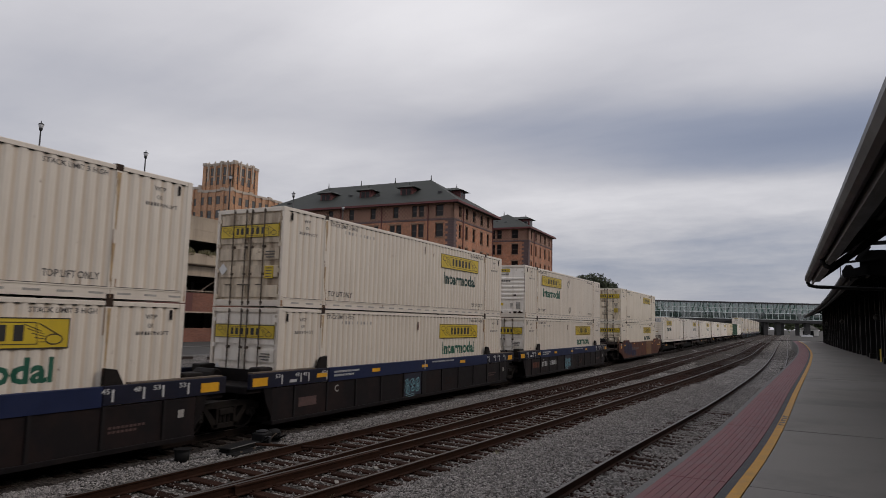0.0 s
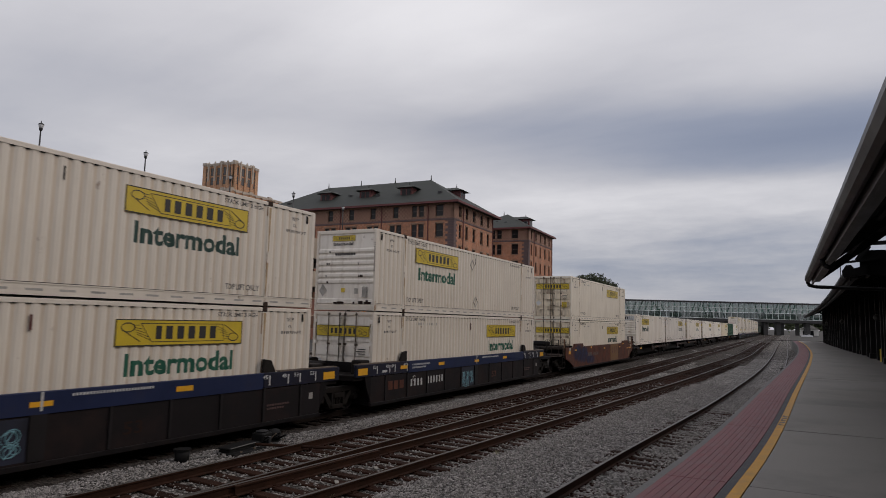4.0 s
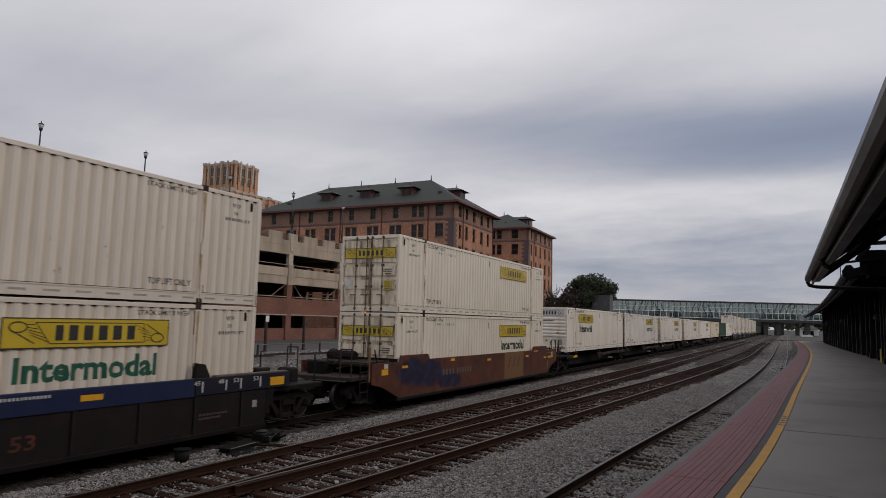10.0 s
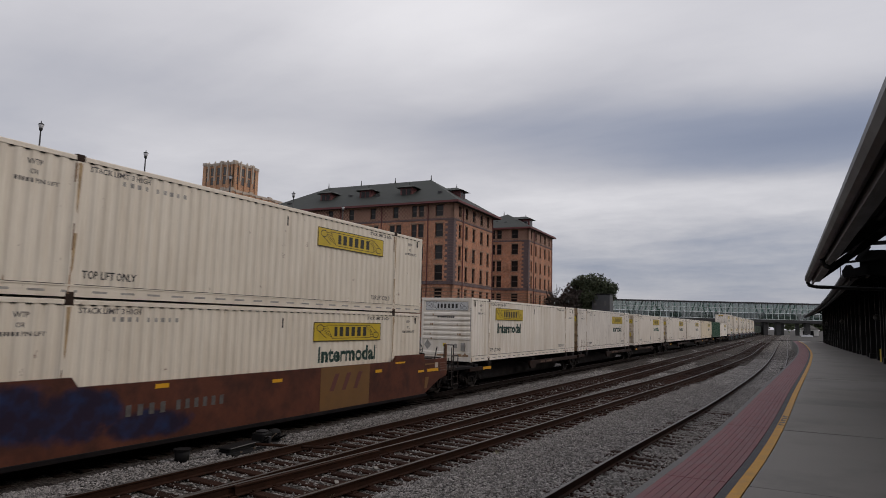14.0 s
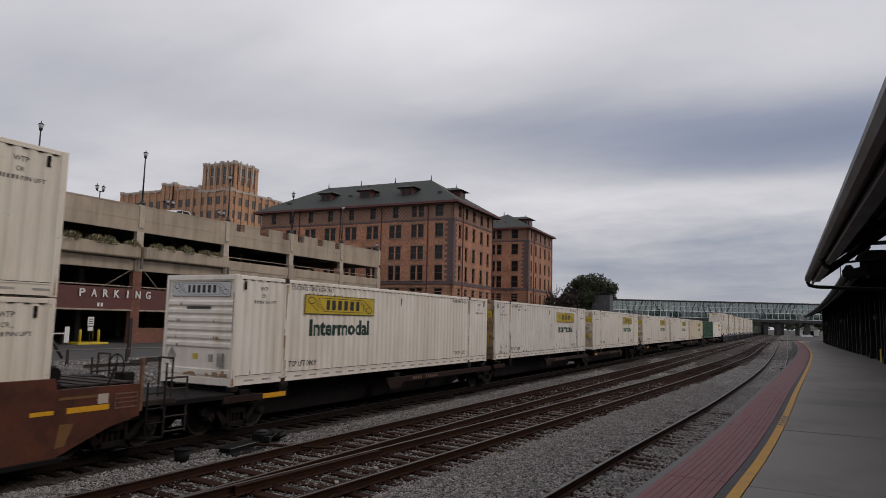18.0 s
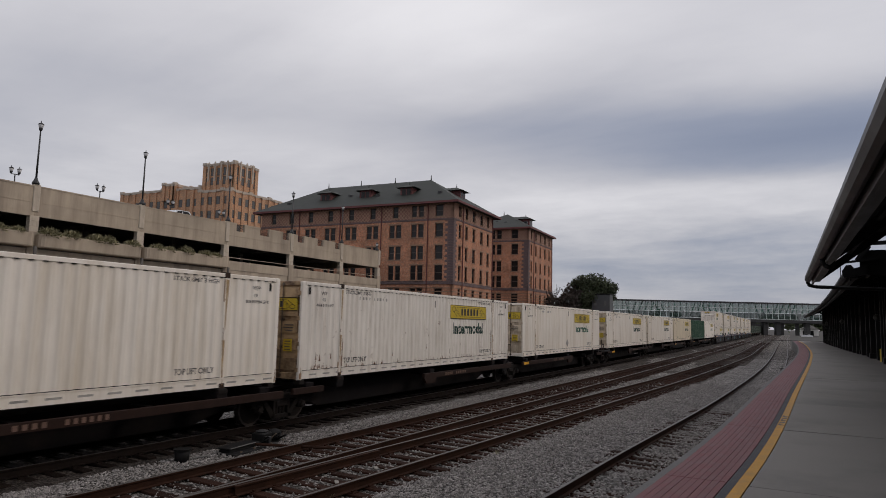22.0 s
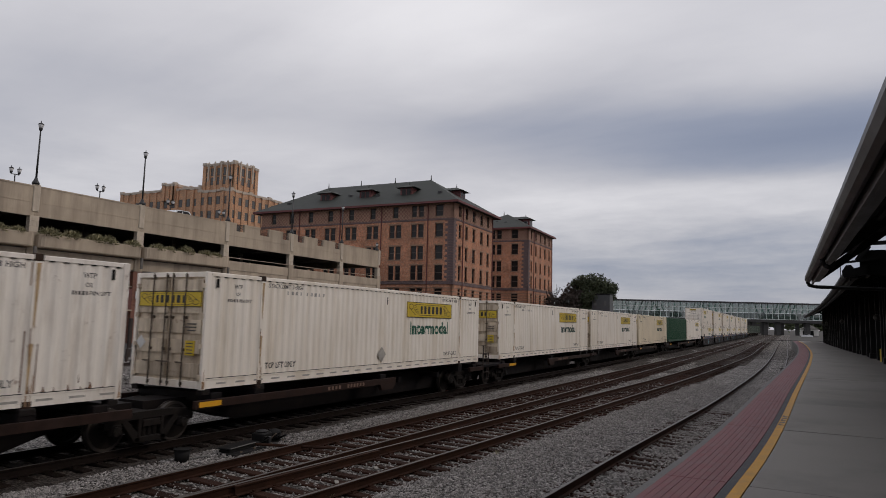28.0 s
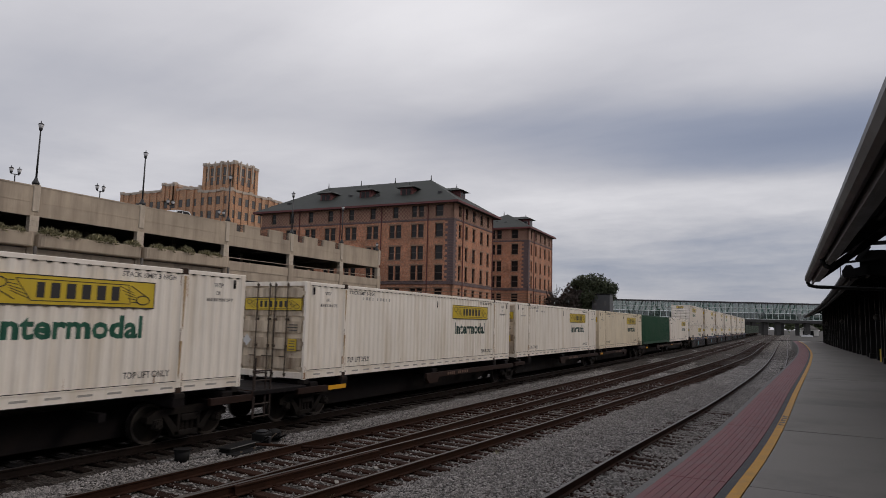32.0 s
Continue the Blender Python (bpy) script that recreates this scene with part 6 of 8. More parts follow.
    for k in range(15000):
        x, y, r = rub.uniform(-36.5, -17.0), rub.uniform(2.0, 55.0), rub.uniform(0.035, 0.11)
        a, b = rub.uniform(0, 6.28), rub.uniform(0.6, 1.0)
        ca, sa = math.cos(a), math.sin(a)
        z = 0.2 if x < -26 else max(-0.2, 0.2 - (x + 26) * 0.09)
        g.add([(x + r * (p[0] * ca - p[1] * sa * b), y + r * (p[0] * sa + p[1] * ca * b), z + r * p[2] * 0.7) for p in base], faces)
    part("rubble", g, STONES, label="loose grey rubble on the gravel bank", kind="stuff", fix=False)
    st = street_lamp(-55.8, 58.1, 0.12, 5.6, "black iron street lamp on the pavement before the garage")
    st["group"] = "street lamps"
    # steel posts along the street
    for y, h in ((28.6, 2.6), (32.7, 3.1), (36.8, 3.1), (41.2, 3.0), (46.0, 3.0)):
        t = thing("fence_post", "weathered brown steel post beside the street", "post", "street posts", pose(-38.0, y, 0.1))
        part("post", Geo().cbox(-0.1, 0.1, -0.1, 0.1, 0, h, 0.02), POST_BROWN, t)
        part("foot", Geo().cbox(-0.18, 0.18, -0.18, 0.18, 0, 0.12, 0.02), POST_BROWN, t)
        if 40 < y < 43:
            part("sign_plate", Geo().box(0.11, 0.125, -0.2, 0.2, h - 0.5, h), SIGN_WHITE, t, "small white sign plate")
    gr = thing("guard_rail", "thin pale cable rail on short dark posts", "guard rail")
    part("rail", Geo().cyl((-34.5, 14, 0.95), (-34.5, 60, 0.95), 0.04, n=6), KERB, gr)
    for k in range(13):
        part("post", Geo().cbox(-34.56, -34.44, 15.0 + k * 3.6, 15.12 + k * 3.6, 0.1, 1.0, 0.01), POST_BROWN, gr)
    gt = thing("signal_gantry_base", "heavy brown steel column with slanted braces", "steel column", m=pose(-38.0, 22.2, 0.1))
    part("column", Geo().cbox(-0.32, 0.32, -0.42, 0.42, 0, 3.7, 0.04), POST_BROWN, gt)
    part("cap_plate", Geo().cbox(-0.45, 0.45, -0.55, 0.55, 3.7, 3.85, 0.02), POST_BROWN, gt)
    part("brace", Geo().cyl((0, -2.6, 0.2), (0, -0.4, 2.6), 0.09, n=6), POST_BROWN, gt)
    part("brace", Geo().cyl((0, 2.0, 0.2), (0, 0.4, 2.6), 0.09, n=6), POST_BROWN, gt)
    for y in (-0.55, 0.55):
        part("flange", Geo().box(-0.36, 0.36, y - 0.05, y + 0.05, 0, 3.7), POST_BROWN, gt)
    # scrap rail and rubble on the bank
    for k in range(7):
        y = 22 + k * 2.6 + rng.uniform(-0.6, 0.6)
        t = thing("scrap_rail", "rusty scrap rail lying on the gravel bank", "scrap metal", "scrap rails", pose(-31 + rng.uniform(-1.5, 1.5), y, 0.36, 0, 0, rng.uniform(-14, 14)))
        part("bar", Geo().sweep([(a, b + 0.17) for a, b in RAIL_BODY], [(0, -1.6, 0), (0, 0, 0.02), (0, 1.6, 0)]), POST_BROWN, t)
    cone = thing("traffic_cone", "orange traffic cone beside the low brick wall", "traffic cone", m=pose(GX + 0.9, 54.3, 0.12))
    part("cone_body", Geo().lathe((0, 0, 0.04), [(0.18, 0), (0.04, 0.8), (0.03, 0.82)], 12), CONE, cone)
    part("base", Geo().cbox(-0.24, 0.24, -0.24, 0.24, 0, 0.04, 0.01), CONE, cone)
    # round orange light on a pole by the garage corner
    t = thing("warning_light", "glowing orange ring light on a dark pole", "signal", m=pose(-45, 65.1, 0.1))
    part("pole", Geo().cyl((0, 0, 0), (0, 0, 5.0), 0.07, 0.05), POST_BROWN, t)
    ring = Geo()
    pts = [Vector((0.15, 0.34 * math.cos(k * 0.3927), 3.55 + 0.34 * math.sin(k * 0.3927))) for k in range(17)]
    for p, q in zip(pts, pts[1:]):
        ring.cyl(p, q, 0.09, n=6)
    part("ring", ring, LAMP_ORANGE, t, "glowing orange ring")
    part("backplate", Geo().lathe((0.06, 0, 3.55), [(0.5, 0), (0.5, 0.03)], 16, "X"), IRON, t)
    part("top_cap", Geo().lathe((0, 0, 5.0), [(0.12, 0), (0.14, 0.12), (0.0, 0.2)], 8), IRON, t)



build_ground()
build_tracks()
build_trackside()
build_canopy()
build_garage()
build_roof_lamps()
PAIRS = [7.1, 11.6, 16.4, 21.1, 25.8, 30.4, 35.0, 39.4]
FRONT = [(2.8, 1.5)] + [(c + s, 1.1) for c in PAIRS for s in (-0.69, 0.69)]
build_hotel((-50.7, 99.8), 2.2, 42.5, 18.6, 23.6, FRONT, [(2.7, 1.1), (5.6, 1.1), (9.0, 1.3), (12.7, 1.3), (16.0, 1.1)], [5.0, 14.5, 23.5, 33.0],
            "large orange red brick building with a green slate hipped roof", 29.9, [11.0, 19.9, 29.0], [9.3],
            attic=[(2.8, 1.5), (6.4, 1.0), (7.8, 1.0)] + [(c, 1.1) for c in PAIRS[1:]])
build_hotel((-51.8, 139.6), 2.2, 16.0, 19.0, 24.6, [(3.3, 1.6), (7.1, 1.2), (8.7, 1.2), (12.0, 1.2)], [(2.2, 1.0), (5.6, 1.0), (9.2, 1.2), (12.9, 1.2), (16.4, 1.0)], [9.8],
            "brick wing with a slate hipped roof behind the larger building", 29.2, [], [9.5], over=0.8)
build_tower()
build_bridge()
build_distance()


# ---- train ----
HALF, WIDE, TALL = 8.075, 1.296, 2.9


def travelled(t):
    u = t / 32.0
    return 118.75 * u - 7.27 * u * u + 5.15 * u ** 3


def ribs(y0, y1, z0, z1, x, depth=0.027, pitch=0.277, inward=-1):
    """Upright corrugation of a side sheet whose outer plane is at x."""
    n = max(1, round((y1 - y0) / pitch))
    p = (y1 - y0) / n
    pts = []
    for i in range(n):
        a = y0 + i * p
        pts += [(a, 0), (a + 0.29 * p, 0), (a + 0.53 * p, 1), (a + 0.78 * p, 1)]
    pts.append((y1, 0))
    g = Geo()
    v, f = [], []
    for y, d in pts:
        xx = x + inward * depth * d
        v += [(xx, y, z0), (xx, y, z1), (xx + inward * 0.02, y, z1), (xx + inward * 0.02, y, z0)]
    for i in range(len(pts) - 1):
        a, b = 4 * i, 4 * i + 4
        f += [(a, b, b + 1, a + 1), (a + 1, b + 1, b + 2, a + 2), (a + 2, b + 2, b + 3, a + 3), (a + 3, b + 3, b, a)]
    return g.add(v, f)


def rib_stops(y0, y1, pitch=0.277):
    n = max(1, round((y1 - y0) / pitch))
    p = (y1 - y0) / n
    return [(y0 + i * p + k * p, d) for i in range(n) for k, d in ((0, 0), (0.29, 0), (0.53, 1), (0.78, 1))] + [(y1, 0)]


PANELS = [rib_stops(-HALF + 0.16, -6.18), rib_stops(-6.01, 6.01), rib_stops(6.18, HALF - 0.16)]


def side_x(y):
    """How far out the long side of a container lies at y."""
    for pts in PANELS:
        if pts[0][0] <= y <= pts[-1][0]:
            for (a, d), (b, e) in zip(pts, pts[1:]):
                if a <= y <= b:
                    return WIDE - 0.014 - 0.027 * (d + (e - d) * (y - a) / (b - a))
    return WIDE + 0.004


def painted(geo, lift=0.003):
    """Flat shapes laid onto the corrugated side like paint."""
    me = bpy.data.meshes.new("paint")
    me.from_pydata(geo.v, [], geo.f)
    bm = bmesh.new()
    bm.from_mesh(me)
    bpy.data.meshes.remove(me)
    lo, hi = min(v[1] for v in geo.v), max(v[1] for v in geo.v)
    for pts in PANELS:
        for y, d in pts:
            if lo < y < hi:
                bmesh.ops.bisect_plane(bm, geom=bm.verts[:] + bm.edges[:] + bm.faces[:], plane_co=(0, y, 0), plane_no=(0, 1, 0))
    bm.verts.index_update()
    out = Geo()
    out.v = [(side_x(v.co.y) + lift, v.co.y, v.co.z) for v in bm.verts]
    out.f = [tuple(v.index for v in q.verts) for q in bm.faces]
    bm.free()
    return out


def patch(g, y0, y1, z0, z1):
    return g.add([(0, y0, z0), (0, y1, z0), (0, y1, z1), (0, y0, z1)], [(0, 1, 2, 3)])


def drip(g, y, z, w, h):
    """A rust stain that narrows upwards."""
    return g.add([(0, y, z), (0, y + w, z), (0, y + w * 0.8, z + h * 0.4), (0, y + w * 0.55, z + h), (0, y + w * 0.35, z + h * 0.9), (0, y + w * 0.3, z + h * 0.35)], [(0, 1, 2, 3, 4, 5)])


def brake_wheel(x, y, z, r=0.26):
    g = Geo()
    ring = [Vector((x + r * math.cos(k * 0.5236), y, z + r * math.sin(k * 0.5236))) for k in range(13)]
    for p, q in zip(ring, ring[1:]):
        g.cyl(p, q, 0.018, n=5)
    for k in range(0, 12, 3):
        g.cyl((x, y, z), ring[k], 0.014, n=5)
    return g


def logo_shapes(w, h):
    """The maker's sign as plain shapes, (along, up) outlines: upright dark bars in a drawn frame, with a scroll and slanted lines at each end."""
    k, u = w / 3.67, h / 0.59
    out = []
    def bar(a, b, c, d):
        out.append([(a * k, b * u), (c * k, b * u), (c * k, d * u), (a * k, d * u)])
    def stroke(a, b, c, d, t=0.016):
        n = math.hypot(c - a, d - b)
        x, y = -(d - b) / n * t / 2, (c - a) / n * t / 2
        out.append([((a + x) * k, (b + y) * u), ((a - x) * k, (b - y) * u), ((c - x) * k, (d - y) * u), ((c + x) * k, (d + y) * u)])
    x = 1.02
    for bw in (0.20, 0.24, 0.25, 0.25, 0.26, 0.24):
        bar(x, 0.15, x + bw * 0.78, 0.45)
        x += bw + 0.075
    for b in (0.0, 0.568):
        bar(0, b, 3.67, b + 0.022)
    for a in (0.0, 3.648):
        bar(a, 0.022, a + 0.022, 0.568)
    # frame round the bars
    stroke(0.62, 0.50, 3.0, 0.50), stroke(0.92, 0.09, 3.05, 0.09), stroke(3.0, 0.50, 3.05, 0.09), stroke(0.62, 0.50, 0.92, 0.09)
    for side in (0, 1):
        def at(a, b):
            return (a, b) if side == 0 else (3.67 - a, 0.59 - b)
        ring = [at(0.30 + 0.17 * math.cos(q * 0.628), 0.41 + 0.10 * math.sin(q * 0.628)) for q in range(11)]
        for p, q in zip(ring, ring[1:]):
            stroke(*p, *q, 0.024)
        for q in range(5):
            stroke(*at(0.42 + 0.03 * q, 0.46 - 0.05 * q), *at(0.60 + 0.075 * q, 0.46 - 0.085 * q), 0.013)
        stroke(*at(0.16, 0.36), *at(0.62, 0.10), 0.02)
    return out


def make_container(label, paint, front_near, word_mat, door_paint, group, extra=None, plain=False, sign=True, numbers=True, word=True, stack="STACK LIMIT 3 HIGH"):
    c = thing("shipping_container", label, "container", group)
    X = WIDE
    # frame
    for sx in (-1, 1):
        a, b = (X - 0.09, X) if sx > 0 else (-X, -X + 0.09)
        part("top_rail", Geo().cbox(a, b, -HALF + 0.16, HALF - 0.16, TALL - 0.10, TALL - 0.005, 0.012), paint, c)
        part("bottom_rail", Geo().cbox(a, b, -HALF + 0.16, HALF - 0.16, 0.02, 0.25, 0.012).box(*((b, b + 0.012) if sx > 0 else (a - 0.012, a)), -HALF + 0.16, HALF - 0.16, 0.235, 0.262), paint, c)
        for y0, y1 in ((-HALF + 0.16, -6.18), (-6.01, 6.01), (6.18, HALF - 0.16)):
            xx = (X - 0.014) * sx
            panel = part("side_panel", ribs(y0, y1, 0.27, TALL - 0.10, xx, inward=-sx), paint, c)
            # recess floors of the white sides take a darker tan
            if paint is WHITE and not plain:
                panel.data.materials.append(RECESS_TAN)
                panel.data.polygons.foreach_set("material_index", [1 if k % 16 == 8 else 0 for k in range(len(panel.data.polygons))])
        for sy in (-1, 1):
            yy = sy * (HALF - 0.08)
            part("corner_post", Geo().cbox(a - 0.02 * (sx < 0), b + 0.0, yy - 0.08, yy + 0.08, 0.0, TALL, 0.015), paint, c)
            y40 = sy * 6.095
            part("lifting_post", Geo().cbox(a, b + 0.004 * sx, y40 - 0.085, y40 + 0.085, 0.0, TALL - 0.1, 0.01), paint, c)
            for z0 in (-0.015, TALL - 0.125):
                part("corner_casting", Geo().cbox(a - 0.03, b + 0.006, y40 - 0.10, y40 + 0.10, z0, z0 + 0.15, 0.015), RUST_CAST, c, "rusty steel lifting casting")
    roof = ribs(-HALF + 0.1, HALF - 0.1, -X + 0.09, X - 0.09, 0.0, 0.02, 0.35)
    roof.v = [(v[2], v[1], TALL - 0.03 + v[0]) for v in roof.v]
    part("roof_panel", roof, paint, c)
    part("floor", Geo().box(-X + 0.09, X - 0.09, -HALF + 0.1, HALF - 0.1, 0.05, 0.18), CASTING, c)
    for yy in (-HALF, HALF - 0.1):
        part("end_sill", Geo().cbox(-X + 0.09, X - 0.09, yy, yy + 0.1, 0.02, 0.2, 0.01), door_paint if door_paint is DOOR_RUSTY else paint, c)
        part("header", Geo().cbox(-X + 0.09, X - 0.09, yy, yy + 0.1, TALL - 0.13, TALL - 0.005, 0.01), door_paint if door_paint is DOOR_RUSTY else paint, c)
    # ends: doors at one, a ribbed wall at the other
    def doors(s):
        o = -HALF if s < 0 else HALF
        def yy(a, b):
            return tuple(sorted((o - s * a, o - s * b)))
        for x0, x1, edge in ((-X + 0.10, -0.02, -1), (0.02, X - 0.10, 1)):
            g = Geo().box(x0, x1, *yy(0.062, 0.09), 0.2, TALL - 0.13)
            d = part("door", g, door_paint, c, "grimy white steel door")
            for z in (0.28, 0.86, 1.36, 1.86, 2.42):
                part("door_panel", Geo().box(x0 + 0.05, x1 - 0.05, *yy(0.02, 0.061), z, z + (0.34 if z < 2.4 else 0.28)), door_paint, d)
            for k, x in enumerate((-0.62, -0.13) if edge < 0 else (0.10, 0.58)):
                y = o + s * 0.012
                rod = Geo().cyl((x, y, 0.04), (x, y, TALL - 0.03), 0.019, n=6)
                for z in (0.12, 0.95, 1.75, TALL - 0.1):
                    rod.box(x - 0.05, x + 0.05, *yy(-0.005, 0.05), z - 0.035, z + 0.035)
                part("lock_rod", rod, LOCK_ROD, d, "worn steel locking rod")
                part("door_handle", Geo().box(x - 0.22, x + 0.03, *yy(-0.03, -0.012), 0.62, 0.655), LOCK_ROD, d)
            for z in (0.3, 1.05, 1.8, 2.55):
                xe = x0 if edge < 0 else x1
                part("hinge", Geo().cbox(xe - 0.06, xe + 0.06, *yy(-0.012, 0.05), z - 0.06, z + 0.06, 0.01), door_paint, d)
        if s < 0 and sign:
            y = -HALF - 0.004
            part("door_sign", Geo().box(-X + 0.16, X - 0.16, y, y + 0.03, 2.02, 2.40), YELLOW, c, "yellow sign across the doors")
            g = Geo()
            for q in logo_shapes(2 * X - 0.32, 0.38):
                g.add([(-X + 0.16 + a, y - 0.004, 2.02 + b) for a, b in q], [(0, 1, 2, 3)])
            part("logo", g, BLACK, c, "dark plain shapes and scrolls", kind="stuff")
            part("placard", Geo().box(0.66, 0.98, y, y + 0.028, 0.82, 1.18), YELLOW, c, "yellow warning placard")
            g = Geo()
            for i in range(4):
                g.box(0.71, 0.93, y - 0.004, y - 0.001, 0.86 + i * 0.08, 0.885 + i * 0.08)
            g.box(0.62, 1.0, y + 0.002, y + 0.03, 1.5, 1.53)
            g.box(0.68, 1.0, y + 0.002, y + 0.03, 1.58, 1.61)
            g.box(0.70, 0.98, y + 0.002, y + 0.03, 1.42, 1.45)
            part("placard_writing", g, FADED, c, kind="stuff")
            g = Geo()
            g.add([(-0.98, y, 0.92), (-0.80, y, 1.1), (-0.98, y, 1.28), (-1.16, y, 1.1)], [(0, 1, 2, 3)])
            part("placard_holder", g, SILVER, c, "pale diamond placard holder")
    def wall(s):
        o = -HALF if s < 0 else HALF
        def yy(a, b):
            return tuple(sorted((o - s * a, o - s * b)))
        y0, y1 = o - s * 0.05, o - s * 0.005
        prof = [(o - s * 0.09, 0.2), (y0, 0.2), (y0, 0.24), (y1, 0.26), (y1, 0.40), (y0, 0.43)]
        for i in range(6):
            z = 0.95 + i * 0.22
            prof += [(y0, z), (y1, z + 0.05), (y1, z + 0.13), (y0, z + 0.18)]
        prof += [(y0, TALL - 0.13), (o - s * 0.09, TALL - 0.13)]
        part("front_wall", Geo().prism(prof, -X + 0.09, X - 0.09, "X"), WHITE_DIRTY if front_near == 1 else paint, c, "ribbed front wall")
        if s < 0 and sign:
            y = -HALF + 0.03
            g = Geo()
            if front_near == 2:
                part("front_sign", Geo().box(-X + 0.2, X - 0.2, y, y + 0.02, 2.32, 2.72), SILVER, c, "pale sign on the front wall")
                for q in logo_shapes(2 * X - 0.4, 0.40):
                    g.add([(-X + 0.2 + a, y - 0.004, 2.32 + b) for a, b in q], [(0, 1, 2, 3)])
            else:
                part("front_sign", Geo().box(-0.62, 0.38, y, y + 0.02, 2.50, 2.70), YELLOW, c, "small yellow sign on the front wall")
                for q in logo_shapes(1.0, 0.20):
                    g.add([(-0.62 + a, y - 0.004, 2.50 + b) for a, b in q], [(0, 1, 2, 3)])
                part("lettering", end_letters(Geo(), "Intermodal", -0.56, y - 0.003, 2.34, 0.86, 0.12), FADED, c, "small lettering reading Intermodal", fix=False)
            part("logo", g, BLACK, c, "dark plain shapes and scrolls", kind="stuff")
            g = Geo()
            rr = random.Random(5)
            for x0 in (-0.75, 0.62):
                for k in range(7):
                    xx, z = x0 + rr.uniform(-0.1, 0.1), 0.92 + rr.randrange(6) * 0.22
                    g.box(xx, xx + rr.uniform(0.02, 0.06), -HALF + 0.002, -HALF + 0.02, z + 0.05, z + 0.13)
            for k in range(9):
                xx = rr.uniform(-1.1, 1.0)
                g.box(xx, xx + rr.uniform(0.06, 0.3), -HALF + 0.002, -HALF + 0.02, 0.24, 0.27 + rr.uniform(0.01, 0.12))
            part("rust_scuff", g, RUST_STAIN if front_near == 2 else RUSTY, c, "brown rust on the ribs", kind="stuff")
            part("junction_box", Geo().cbox(0.78, 0.98, -HALF - 0.04, -HALF + 0.05, 0.48, 0.86, 0.02), GREYMARK, c, "grey metal box")
            g = Geo().add([(-0.98, y, 0.5), (-0.78, y, 0.72), (-0.98, y, 0.96), (-1.14, y, 0.72)], [(0, 1, 2, 3)])
            part("placard", g, GREYMARK, c, "grey diamond placard")
            part("sticker", Geo().box(0.42, 0.56, y, y + 0.02, 0.6, 0.8), GREYMARK, c)
            part("sticker", Geo().box(-0.16, 0.0, y, y + 0.02, 0.66, 0.80), YELLOW, c)
            g = Geo()
            for i in range(9):
                g.box(-0.46 + i * 0.1, -0.40 + i * 0.1, y - 0.03, y + 0.015, 1.98, 2.06)
            part("number_mark", g, FADED, c, kind="stuff")
            g = Geo()
            for i in range(14):
                g.box(X - 0.06, X - 0.03, -HALF - 0.003, -HALF + 0.001, 1.4 + i * 0.075, 1.45 + i * 0.075)
            part("number_mark", g, FADED, c, kind="stuff")
    if front_near:
        wall(-1), doors(1)
    else:
        doors(-1), wall(1)
    if plain:
        return c
    # the visible long side
    f = -1 if front_near else 1
    y0 = -5.27 if front_near else 1.6
    xs = X + 0.002
    if sign:
        part("side_sign", Geo().box(xs - 0.02, xs, y0, y0 + 3.67, 1.93, 2.52), YELLOW, c, "yellow sign on the side")
        g = Geo()
        for q in logo_shapes(3.67, 0.59):
            g.add([(xs + 0.004, y0 + a, 1.93 + b) for a, b in q], [(0, 1, 2, 3)])
        part("logo", g, BLACK, c, "dark plain shapes and scrolls", kind="stuff")
        if word:
            part("lettering", painted(side_letters(Geo(), "Intermodal", 0, y0 + 0.28, 1.27, 3.15, 0.50)), word_mat, c, "lettering reading Intermodal", fix=False)
    g = Geo()
    side_letters(g, "TOP LIFT ONLY", xs + 0.003, -5.85, 0.40, 1.25, 0.17)
    part("lettering", painted(g), BLACK, c, "black stencil reading TOP LIFT ONLY", fix=False, kind="stuff")
    g = Geo()
    side_letters(g, "TOP LIFT ONLY", xs + 0.003, 4.62, 0.40, 1.2, 0.15)
    side_letters(g, stack, xs + 0.003, -5.85, 2.62, 1.45 if len(stack) < 20 else 2.0, 0.12)
    side_letters(g, "STACK LIMIT 3 HIGH", xs + 0.003, 4.45, 2.62, 1.4, 0.11)
    for i in range(2):
        z = -7.35 if i == 0 else 6.8
        side_letters(g, "WTP", xs + 0.003, z + 0.22, 2.52, 0.30, 0.11)
        side_letters(g, "OR", xs + 0.003, z + 0.28, 2.33, 0.18, 0.10)
        for k in range(5):
            patch(g, z + k * 0.075, z + 0.045 + k * 0.075, 2.17, 2.25)
        side_letters(g, "PIN LIFT", xs + 0.003, z + 0.40, 2.17, 0.46, 0.085)
    part("lettering", painted(g), FADED, c, "worn grey stencils", fix=False, kind="stuff")
    g = Geo()
    if numbers:
        for i in range(9):
            patch(g, -5.1 + i * 0.19 + (0.1 if i > 3 else 0), -5.02 + i * 0.19 + (0.1 if i > 3 else 0), 2.46, 2.56)
        part("number_mark", painted(g), GREYMARK, c, fix=False, kind="stuff")
    g = Geo()
    for i in range(24):
        y = -7.6 + i * 0.66
        g.box(xs - 0.002, xs + 0.001, y, y + 0.33, 0.11, 0.155)
    part("rail_mark", g, GREYMARK, c, "grey slots along the bottom rail", kind="stuff")
    # dark bars in the recess tops stand in for shade below the top rail
    g = Geo()
    for pts in PANELS:
        for (y, d), (yb, db) in zip(pts, pts[1:]):
            if d == 1 and db == 1:
                g.box(X - 0.05, X - 0.012, y - 0.01, yb + 0.01, TALL - 0.118, TALL - 0.099)
    part("top_slot", g, CASTING, c, "dark bars for the shade in gaps under the top rail", kind="stuff")
    # the shade line above the bottom rail, put in as a dark strip
    g = Geo()
